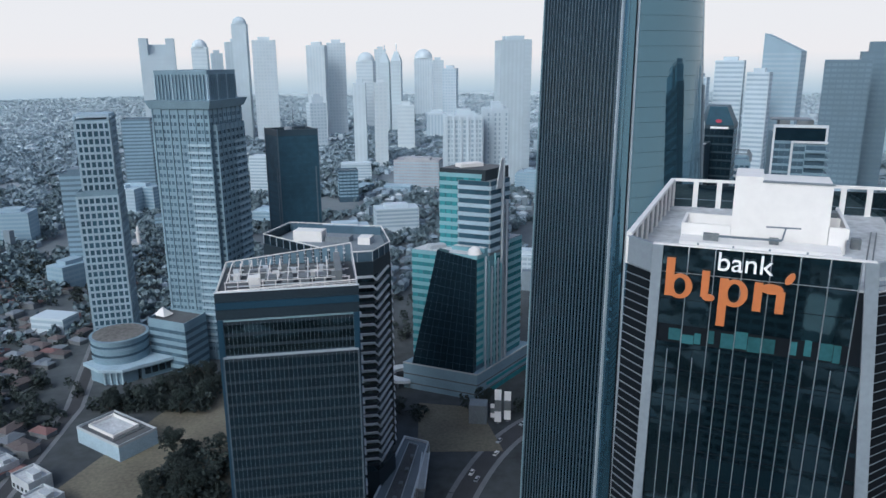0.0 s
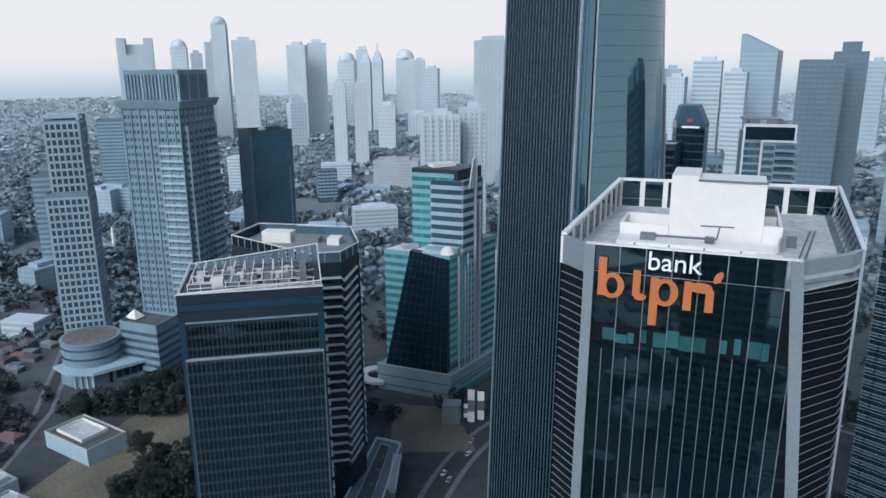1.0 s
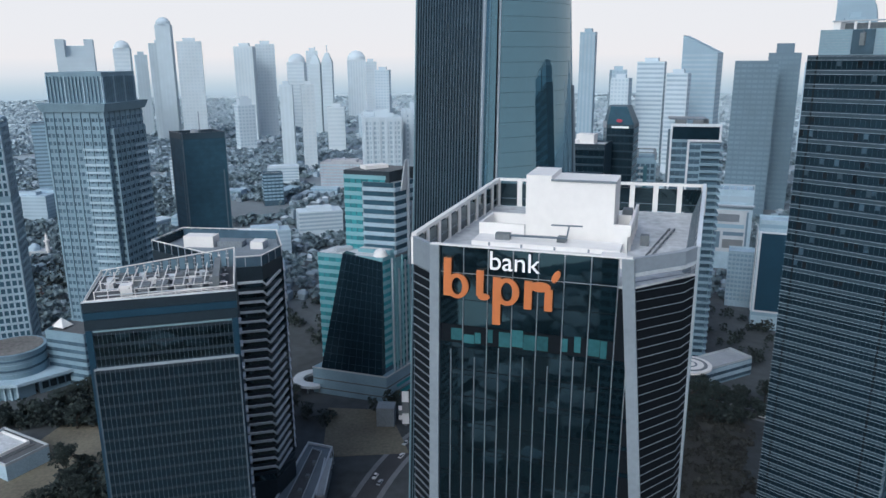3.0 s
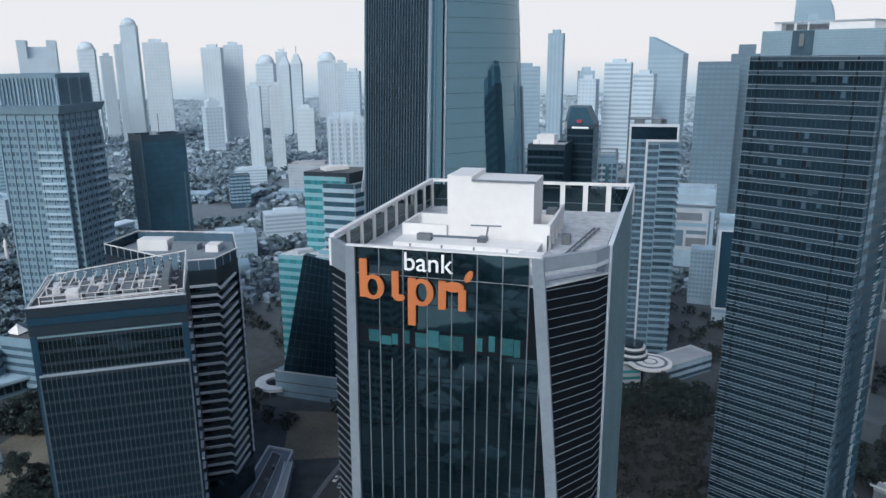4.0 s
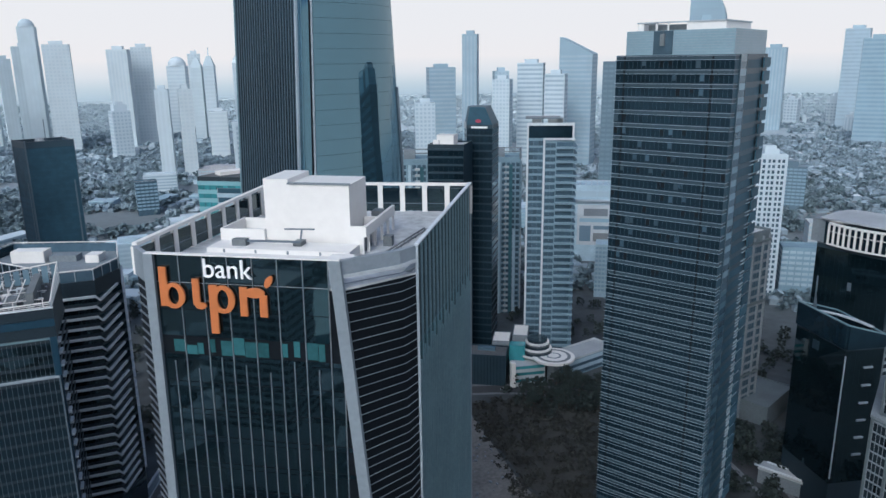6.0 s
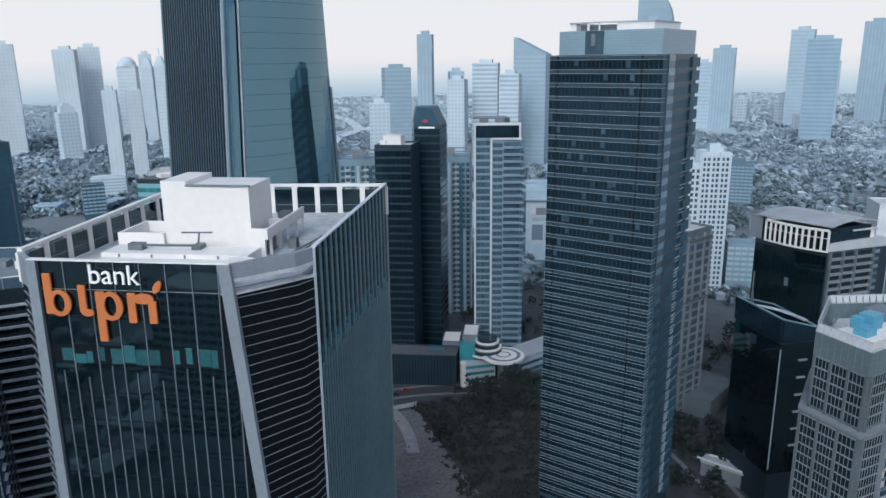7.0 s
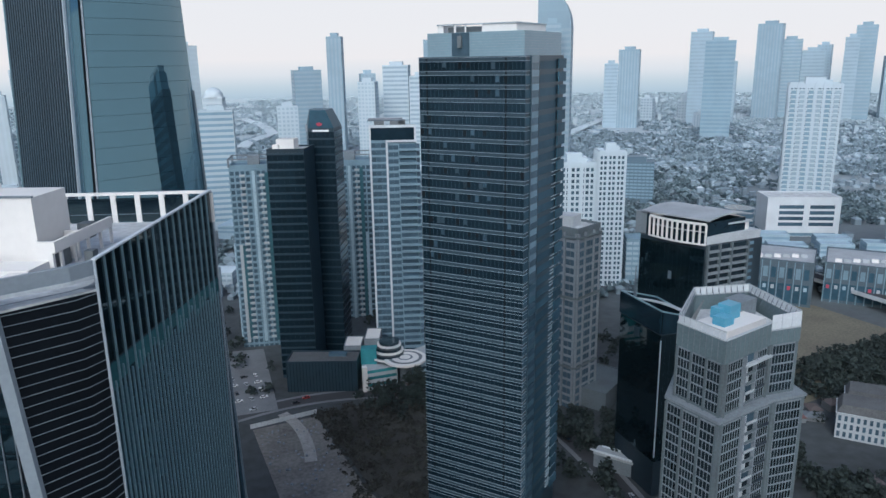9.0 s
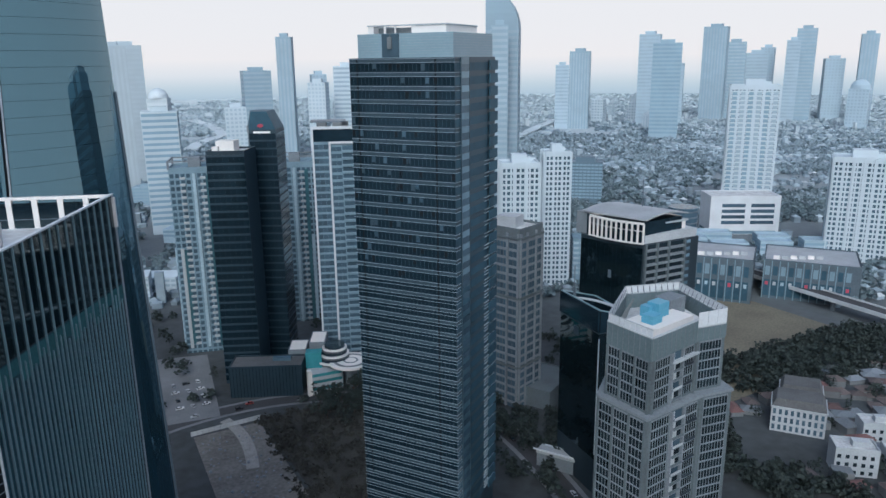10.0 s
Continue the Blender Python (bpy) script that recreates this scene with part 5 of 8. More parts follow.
# -- white-framed tower, logo tower and its dark block, helipad podium --
def framed_tower():
    poly = rect((171.6, 330.3), (0.918, -0.397), 22.7, 22)
    ob = tower("white_framed_tower", "slender apartment tower with a white edge frame and stacked balconies", "apartment tower", poly, 126, BLUE_CONC, rim=0)
    fc, w = upright(poly[0], poly[1])
    part("edge_frame", MB().fbox(fc, 0, 0.9, 0, 130.5, -0.4, 0.5), SHADE_WHITE, ob)
    part("edge_frame", MB().fbox(fc, 0.9, w, 129.2, 130.5, -0.4, 0.5), SHADE_WHITE, ob)
    part("edge_frame", MB().fbox(fc, w - 0.9, w, 122, 129.2, -0.4, 0.5), SHADE_WHITE, ob)
    part("inner_frame", MB().fbox(fc, 8.0, 8.9, 0, 123.2, 0.0, 0.9), SHADE_WHITE, ob)
    part("inner_frame", MB().fbox(fc, 8.9, w + 0.4, 122.3, 123.2, 0.0, 0.9), SHADE_WHITE, ob)
    part("crown_wall", MB().fbox(fc, 0.9, w - 0.9, 123.3, 129.2, -2, 0.15), GLASS_SLATE, ob)
    facade(ob, Face(fc.at(0.9, 0, 0), fc.ux, fc.up, fc.n), 7.0, 123, 3.4, 2.3, GLASS_MID, band=BLUE_CONC, band_h=1.1, band_out=0.2, limit=100)
    facade(ob, Face(fc.at(9, 0, 0), fc.ux, fc.up, fc.n), 5.0, 122, 3.4, 2.5, GLASS_MID, band=BLUE_CONC, band_h=1.3, band_out=0.2, limit=100)
    for k in range(33):
        z = 118 - k * 3.4
        part("balcony", MB().fbox(fc, 14.2, w + 1.6, z, z + 1.0, 0, 1.3), BLUE_CONC, ob)
        part("balcony_window", MB().fbox(fc, 14.4, w - 0.2, z + 1.2, z + 3.2, 0.02, 0.1), GLASS_MID, ob)
    f2, w2 = upright(poly[1], poly[2])
    for k in range(33):
        z = 118 - k * 3.4
        part("balcony", MB().fbox(f2, 0.2, w2, z, z + 1.0, 0, 1.8), BLUE_CONC, ob)
    side(ob, poly, 1, 122, fh=3.4, bay=2.4, pane=GLASS_MID, band_h=1.2, limit=0)
    part("roof_terrace", MB().prism(rect((173.5, 332), (0.918, -0.397), 19, 16), 126, 126.4), DECK, ob)
    for x, y in ((178, 333), (185, 330), (190, 334), (181, 340)):
        part("roof_block", MB().obox(x, y, 126.4, 132, 4.5, 3, -23), MACHINE, ob)
    part("roof_frame", MB().obox(183, 337, 132, 132.6, 17, 12, -23), GREY_FRAME, ob)


def logo_tower():
    u = Vector((0.88, -0.475))
    v = Vector((0.475, 0.88))
    a = Vector((138.5, 329.5))
    P2 = lambda x, y: tuple(a + u * x + v * y)
    poly = [P2(0, 0), P2(13.5, 0), P2(13.5, 18), P2(-3, 18), P2(-3, 8)]
    ob = thing("logo_tower", *a, 0, "dark office tower with a chamfered top and small red emblem", "office tower")
    keep(145, 335, 18)
    part("wall", MB().prism(poly, 0, 129), SLATE_CLAD, ob)
    top = [P2(1.5, 0.2), P2(9.5, 0.2), P2(9.5, 16), P2(0, 16), P2(-1, 8)]
    part("chamfered_top", MB().loft([(*p, 129) for p in poly], [(*p, 138) for p in top]), GLASS_DUSK, ob)
    for i in (0, 1, 4):
        side(ob, poly, i, 128, fh=4.0, bay=2.2, pane=GLASS_SLATE, band=SLATE_CLAD, band_h=0.9, band_out=0.12, limit=60)
    fc, w = upright(poly[0], poly[1])
    n = 18
    ov = [(w / 2 - 0.6 + 1.5 * math.cos(2 * math.pi * i / n), 131 + 0.85 * math.sin(2 * math.pi * i / n)) for i in range(n)]
    part("emblem", MB().loft([fc.at(x, y, 0.4) for x, y in ov], [fc.at(x, y, 0.9) for x, y in ov]), SIGN_RED, ob, "red oval emblem")
    part("name_bar", MB().fbox(fc, 2.4, w - 2.6, 127.2, 128.2, 0.2, 0.45), SIGN_WHITE, ob)
    fc, w = upright(poly[4], poly[0])
    part("name_bar", MB().fbox(fc, 0.5, w - 0.5, 127.0, 130.5, 0.2, 0.45), PALE_CONC, ob)
    blk = [(121.5, 336.5), P2(-0.2, 0.6), P2(-0.2, 18), (130, 354)]
    bo = tower("dark_banded_block", "dark banded office block with white plant on its roof", "office building", blk, 119, SLATE_CLAD, roof=DECK, rim=1)
    for i in (0, 3):
        side(bo, blk, i, 118, fh=3.9, bay=2.5, pane=GLASS_SLATE, band=SPANDREL, band_h=1.0, band_out=0.3, limit=90)
    part("roof_block", MB().obox(133, 343, 119.15, 124, 9, 8, -28), WHITE_PAINT, bo)
    part("roof_block", MB().obox(127, 341, 119.15, 121.5, 3, 3, -28), WHITE_PAINT, bo)
    # dark podium block in front
    pb = [(119.8, 319.6), (152.1, 305.7), (158, 318), (126, 333)]
    po = tower("dark_podium", "low dark metal-clad podium block", "building", pb, 15.5, SLATE_CLAD, roof=TAR, rim=0.8)
    for i in (0, 3):
        fc, w = upright(pb[i], pb[(i + 1) % 4])
        for j in range(int(w / 1.6)):
            part("cladding_rib", MB().fbox(fc, 0.3 + j * 1.6, 0.45 + j * 1.6, 0, 15.4, 0, 0.2), GLASS_SLATE, po)
    part("roof_light", MB().obox(146, 318, 15.65, 17.2, 9, 3, -25), GLASS_MID, po)


def helipad_podium():
    ob = thing("helipad_podium", 168, 308, 0, "white podium building with layered curved terraces and glass corner", "building")
    keep(180, 312, 26)
    a = [(154.5, 304), (172, 303), (175, 312), (158, 318)]
    part("wall", MB().prism(a, 0, 11), PALE_CONC, ob)
    for i in (0, 1, 3):
        fc, w = upright(a[i], a[(i + 1) % 4])
        for v in (2.4, 6.0, 9.4):
            part("window_band", MB().fbox(fc, 0.4, w - 0.4, v, v + 1.5, 0, 0.15), GLASS_TEAL, ob)
    part("stair_tower", MB().obox(155.5, 304.8, 0, 13, 2.2, 3, -4), WHITE_PAINT, ob)
    part("glass_corner", MB().obox(161, 314, 11, 19, 8, 6, -22), GLASS_TEAL, ob)
    for k in range(3):
        part("curved_terrace", MB().disc(171 + k * 0.8, 313 + k * 1.5, 13 + 2.4 * k, 13.9 + 2.4 * k, 9 - k * 1.4, 30), WHITE_PAINT, ob)
        part("terrace_glass", MB().disc(171 + k * 0.8, 313 + k * 1.5, 13.9 + 2.4 * k, 15.4 + 2.4 * k, 8 - k * 1.4, 30), GLASS_WINDOW, ob)
    rear = rect((186, 306), (0.93, 0.37), 34, 14)
    ro = tower("white_annex", "long white low annex with a plain parapet", "building", rear, 9, BLUE_CONC, roof=GREY_ROOF, rim=1.2, rim_mat=PALE_CONC)
    side(ro, rear, 0, 8.6, fh=3.8, bay=3, pane=GLASS_MID, band=BLUE_PALE, band_h=2.0, band_out=0.2, limit=40)
    pad = thing("helipad", 177, 304.5, 0, "round white helipad on a column with painted rings", "helipad")
    part("column", MB().disc(177, 304.5, 0, 13.2, 3, 20), GREY_CONC, pad)
    slab = part("pad_slab", MB().disc(177, 304.5, 13.2, 14.4, 10.6, 48), WHITE_PAINT, pad)
    part("pad_ring", MB().disc(177, 304.5, 14.4, 14.45, 8.6, 48), MACHINE, slab, "dark painted ring")
    part("pad_field", MB().disc(177, 304.5, 14.45, 14.5, 6.9, 48), WHITE_PAINT, slab)
    part("pad_ring", MB().disc(177, 304.5, 14.5, 14.54, 3.8, 40), GREY_CONC, slab, "grey painted ring")
    part("pad_field", MB().disc(177, 304.5, 14.54, 14.58, 2.8, 40), WHITE_PAINT, slab)
    bl = rect((150, 322), (0.918, -0.397), 9, 14)
    so = tower("shed_block", "low block with pale metal roof", "building", bl, 18, GREY_CONC, roof=WHITE_PAINT, rim=0.5)
    bl = rect((161, 322), (0.918, -0.397), 8, 16)
    so = tower("shed_block", "low block with pale metal roof", "building", bl, 20, GREY_CONC, roof=WHITE_PAINT, rim=0.5)


framed_tower()
logo_tower()
helipad_podium()


# -- unfinished apartment towers with ribbed pale fronts --
SEA_GLASS = glass("sea_blue_glass", (0.065, 0.145, 0.175), 0.2, 0.5)


def raw_apartment(x, y, w, d, h, yaw, label):
    c, s = math.cos(radians(yaw)), math.sin(radians(yaw))
    poly = rect((x, y), (c, s), w, d)
    ob = tower("apartment_tower", label, "apartment tower", poly, h, BLUE_CONC, group="unfinished apartment towers", rim=1.0)
    for i in (0, 1, 3):
        fc, ww = upright(poly[i], poly[(i + 1) % 4])
        facade(ob, fc, ww, h - 1, 3.3, 2.6, GLASS_MID, band=BLUE_CONC, band_h=1.2, band_out=0.3, limit=60 if i == 0 else 0, gap=0.8, band_parts=False)
        for u, m in ((0.12, PALE_CONC), (0.5, BLUE_PALE), (0.86, BLUE_PALE)):
            part("front_pier", MB().fbox(fc, ww * u - 0.7, ww * u + 0.9, 12, h * (0.62 if u != 0.5 else 0.98), 0, 1.0), m, ob)
        part("teal_glass_strip", MB().fbox(fc, ww * 0.74, ww * 0.82, 12, h * 0.97, 0, 0.5), SEA_GLASS, ob)
        part("teal_glass_strip", MB().fbox(fc, ww * 0.16, ww * 0.24, 14, h * 0.61, 0, 0.5), SEA_GLASS, ob)
        if i == 0:
            for k in range(int(h / 3.3) - 4):
                for u in (0.27, 0.68):
                    part("balcony", MB().fbox(fc, ww * u - 1.3, ww * u + 1.3, h - 5 - k * 3.3, h - 3.9 - k * 3.3, 0, 1.2), PALE_CONC, ob)
    cx, cy = sum(p[0] for p in poly) / 4, sum(p[1] for p in poly) / 4
    for i in range(4):
        p, q = poly[i], poly[(i + 1) % 4]
        part("roof_truss", MB().bar((*p, h + 4), (*q, h + 4), 0.35), GREY_CONC, ob)
        part("roof_post", MB().bar((*p, h), (*p, h + 4.3), 0.5), GREY_CONC, ob)
    part("roof_block", MB().obox(cx, cy, h, h + 5, 6, 6, yaw), GREY_CONC, ob)


raw_apartment(104.5, 366, 24, 18, 108, -14, "unfinished grey apartment tower with pale piers and roof trusses")
raw_apartment(158, 377, 24, 18, 106, -20, "unfinished grey apartment tower partly hidden by offices")


# -- grey stone tower, white twins, glass offices --
def stone_tower():
    poly = [(239.5, 258), (251, 241), (265, 251), (254, 268)]
    ob = tower("stone_office_tower", "grey stone office tower with dark window strips", "office tower", poly, 86, STONE, roof=DECK, rim=1.2)
    for i in (0, 1):
        fc, w = upright(poly[i], poly[i + 1])
        for u0, u1 in ((0.06, 0.28), (0.33, 0.66), (0.72, 0.94)):
            facade(ob, Face(fc.at(w * u0, 0, 0), fc.ux, fc.up, fc.n), w * (u1 - u0), 82, 3.7, 1.9, GLASS_MID, band=GREY_CONC, band_h=1.2, band_out=0.25, limit=110, gap=0.35, band_parts=False)
        for u in (0.03, 0.305, 0.69, 0.97):
            part("pier", MB().fbox(fc, w * u - 0.45, w * u + 0.45, 0, 85, 0, 0.7), GREY_CONC, ob)
        for v in (24, 56, 82.5):
            part("cornice", MB().fbox(fc, 0, w, v, v + 1, 0, 0.9), STONE, ob)
    part("roof_block", MB().obox(251, 254, 86.15, 91, 9, 8, -45), PALE_CONC, ob)
    part("roof_block", MB().obox(246, 257, 86.15, 89, 5, 4, -45), GREY_CONC, ob)
    pd = [(236, 262), (250, 236), (276, 252), (262, 276)]
    tower("stone_podium", "low stone podium with pale columns", "building", pd, 9, STONE, rim=0.6)


def balcony_tower(name, label, x, y, w, d, h, yaw, wall, pane, fh=3.2, group="", lim=40, piers=3, z0=0.0, strips=False):
    """A pale apartment tower with rows of windows, balconies and piers."""
    c, s = math.cos(radians(yaw)), math.sin(radians(yaw))
    poly = rect((x - w / 2 * c + d / 2 * s, y - w / 2 * s - d / 2 * c), (c, s), w, d)
    ob = tower(name, label, "apartment tower", poly, h, wall, group=group, rim=1.0, z0=z0)
    for i in (0, 1, 3):
        fc, ww = upright(poly[i], poly[(i + 1) % 4], z0)
        facade(ob, fc, ww, h - z0 - 1, fh, 2.6, pane, band=wall, band_h=1.3, band_out=0.3, limit=lim if i == 0 else 0, gap=1.0, band_parts=False)
        if strips and i != 1:
            for k in range(piers):
                part("glass_strip", MB().fbox(fc, ww * (k + 0.22) / piers, ww * (k + 0.8) / piers, 6, h - z0 - 3, 0, 0.5), FAR_WIN if k % 2 else FAR_WIN_DIM, ob)
            bands = MB()
            for f in range(int((h - z0 - 8) / fh)):
                bands.fbox(fc, 0, ww, h - z0 - 4 - f * fh, h - z0 - 3.1 - f * fh, 0, 0.65)
            part("floor_band", bands, wall, ob, kind="stuff")
        for k in range(piers + 1):
            part("pier", MB().fbox(fc, max(0, ww * k / piers - 0.7), min(ww, ww * k / piers + 0.7), 0, h - z0 + 0.5, 0, 0.9), wall, ob)
    part("roof_block", MB().obox(x, y, h, h + 5, w * 0.4, d * 0.4, yaw), wall, ob)
    part("roof_block", MB().obox(x + w * 0.2 * c, y + w * 0.2 * s, h, h + 3, w * 0.25, d * 0.3, yaw), wall, ob)
    return ob


stone_tower()
balcony_tower("white_apartment_tower", "white apartment tower with close rows of windows", 285, 323.5, 21, 18, 105, -25, FAR_WHITE, GLASS_MID, group="white twin apartments")
balcony_tower("white_apartment_tower", "white apartment tower with close rows of windows", 330, 353, 16, 16, 105.5, -25, FAR_WHITE, GLASS_MID, group="white twin apartments")
balcony_tower("white_slab_tower", "tall white apartment slab with blue glass strips on a podium", 500, 354, 33, 24, 143.5, -46, FAR_WHITE, GLASS_MID, lim=40, piers=6, strips=True)
balcony_tower("white_slab_tower", "tall white apartment tower with grid of small windows", 497, 262, 34, 24, 102, -52, FAR_WHITE, GLASS_MID, lim=40, piers=6)
balcony_tower("white_apartment_tower", "white balcony apartment tower", 34, 480, 24, 18, 122, 4, FAR_WHITE, FAR_WIN, group="white balcony towers", lim=24, piers=5)
balcony_tower("white_apartment_tower", "white balcony apartment tower", 57, 488, 15, 18, 126, 4, FAR_WHITE, FAR_WIN, group="white balcony towers", lim=24, piers=4)


# -- the dark hotel with a curved roof, and its wedge-topped neighbour --
def dark_hotel():
    poly = [(263.4, 242.2), (279.5, 210.5), (316, 217), (308, 262), (280, 268)]
    ob = tower("dark_hotel", "black glass hotel with white columned top storey and pale vaulted roof", "hotel", poly, 80, DARK_CLAD, rim=0)
    fc, w = upright(poly[0], poly[1])
    facade(ob, fc, w, 78, 3.6, 2.4, GLASS_NIGHT, band=GLASS_NIGHT, band_h=0.8, band_out=0.06, limit=120)
    part("window_emblem", MB().fbox(fc, w * 0.48, w * 0.53, 60, 64, 0.1, 0.4), GREY_FRAME, ob)
    # bowed colonnade
    n = 11
    arc = [fc.at(w * (0.14 + 0.86 * i / n), 80, 2.2 * math.sin(math.pi * i / n)) for i in range(n + 1)]
    for p in arc:
        part("colonnade_post", MB().obox(p.x, p.y, 80, 90, 0.8, 0.8, -60), WHITE_PAINT, ob)
    for p, q in zip(arc, arc[1:]):
        for z, r in ((80.3, 0.35), (90.2, 0.5), (86.5, 0.15)):
            part("colonnade_beam", MB().bar((p.x, p.y, z), (q.x, q.y, z), r), WHITE_PAINT, ob)
    part("top_storey", MB().prism([(265.5, 240.6), (280.5, 212.4), (307, 219), (301, 255), (278, 260)], 80, 90.5), GLASS_SLATE, ob)
    v0, v1 = Vector((264, 243, 91)), Vector((280.5, 210, 91))
    d = Vector((30, 9, 0))
    for k in range(8):
        t0, t1 = k / 8, (k + 1) / 8
        z = lambda t: 3.2 * math.sin(math.pi * (0.12 + 0.76 * t))
        a, b = v0 + d * t0 + Vector((0, 0, z(t0))), v1 + d * t0 + Vector((0, 0, z(t0)))
        c, e = v1 + d * t1 + Vector((0, 0, z(t1))), v0 + d * t1 + Vector((0, 0, z(t1)))
        lo = Vector((0, 0, -0.7))
        part("roof_sheet", MB().hexa([a + lo, b + lo, c + lo, e + lo, a, b, c, e]), GREY_ROOF, ob)
    f2, w2 = upright(poly[1], poly[2])
    for k in range(20):
        z = 76 - k * 3.6
        part("floor_slab", MB().fbox(f2, 1.5, w2 - 10, z, z + 1.1, 0, 1.2), GREY_CONC, ob)
        part("room_window", MB().fbox(f2, 1.7, w2 - 10.2, z + 1.2, z + 3.3, 0.02, 0.12), GLASS_WINDOW, ob)
        part("room_window", MB().fbox(f2, w2 - 8, w2 - 5.5, z + 1.2, z + 2.8, 0.02, 0.1), GLASS_PALE, ob)
    for u in (1.5, 9, 16.5, w2 - 10):
        part("wall_pier", MB().fbox(f2, u - 0.5, u + 0.5, 0, 80, 0, 1.3), STONE, ob)
    part("roof_terrace", MB().prism([(281, 211.5), (315, 217.5), (309, 245), (303, 247), (306, 220)], 80, 84), PALE_CONC, ob)
    part("roof_pavilion", MB().obox(300, 222, 84, 88, 18, 8, 10), WHITE_PAINT, ob)
    part("roof_pavilion", MB().obox(300, 222, 88, 88.8, 20, 10, 10), PALE_CONC, ob)
    part("roof_block", MB().obox(268, 246, 80, 91, 7, 7, 25), GREY_CONC, ob)
    part("mast", MB().bar((292, 232, 90), (292, 232, 108), 0.18), GREY_FRAME, ob)
    # wedge-topped neighbour
    wp = [(233, 205), (246, 176), (262, 183), (250, 212)]
    wo = tower("wedge_top_building", "black glass building with a slanted screen top and thin mast", "office building", wp, 63, DARK_CLAD, rim=0)
    q = [Vector((*p, 63)) for p in wp]
    tops = (73, 73, 68, 68)
    for i in range(4):
        a, b = q[i], q[(i + 1) % 4]
        n2 = Vector(((b - a).y, -(b - a).x, 0)).normalized()
        a1, b1 = Vector((a.x, a.y, tops[i])), Vector((b.x, b.y, tops[(i + 1) % 4]))
        o = n2 * 0.8
        part("screen_wall", MB().loft([a + o, b + o, b - n2 * 0.4, a - n2 * 0.4], [a1 + o, b1 + o, b1 - n2 * 0.4, a1 - n2 * 0.4]), GLASS_SLATE, wo)
    for i in (0, 1):
        side(wo, wp, i, 62, fh=3.8, bay=2.4, pane=GLASS_NIGHT, band=GLASS_NIGHT, band_h=0.9, band_out=0.06, limit=90)
    fc, w = upright(wp[1], wp[2])
    for v in range(6):
        part("white_fin", MB().fbox(fc, 9, 13, 14 + v * 8, 14.7 + v * 8, 0, 0.7), WHITE_FRAME, wo)
    part("pale_strip", MB().bar((246, 175.4, 4), (246, 175.4, 60), 0.25), WHITE_FRAME, wo)
    part("wheel_emblem", MB().fbox(upright(wp[0], wp[1])[0], 12, 16, 56, 60, 0.1, 0.4), SLATE_CLAD, wo)
    for i in range(4):
        a, b = q[i], q[(i + 1) % 4]
        part("screen_rim", MB().bar((a.x, a.y, tops[i] + 0.2), (b.x, b.y, tops[(i + 1) % 4] + 0.2), 0.3), FIN_STEEL, wo)
    for k in range(4):
        part("roof_unit", MB().obox(241 + k * 3.4, 199 - k * 3.6, 63, 65.5, 2.8, 2.2, 25), MACHINE if k % 2 else GREY_CONC, wo)
    arc = arc_pts((237, 206), (250, 205), (258, 188))
    part("curved_roof", ribbon(arc, 2, 69, 69.5), PALE_CONC, wo)
    for k in range(3):
        part("mast_leg", MB().bar((238 + k, 203 - k, 63), (238.5, 202.5, 78), 0.2), GREY_FRAME, wo)
    part("mast", MB().bar((238.5, 202.5, 70), (238.5, 202.5, 86), 0.25), GREY_FRAME, wo)


dark_hotel()


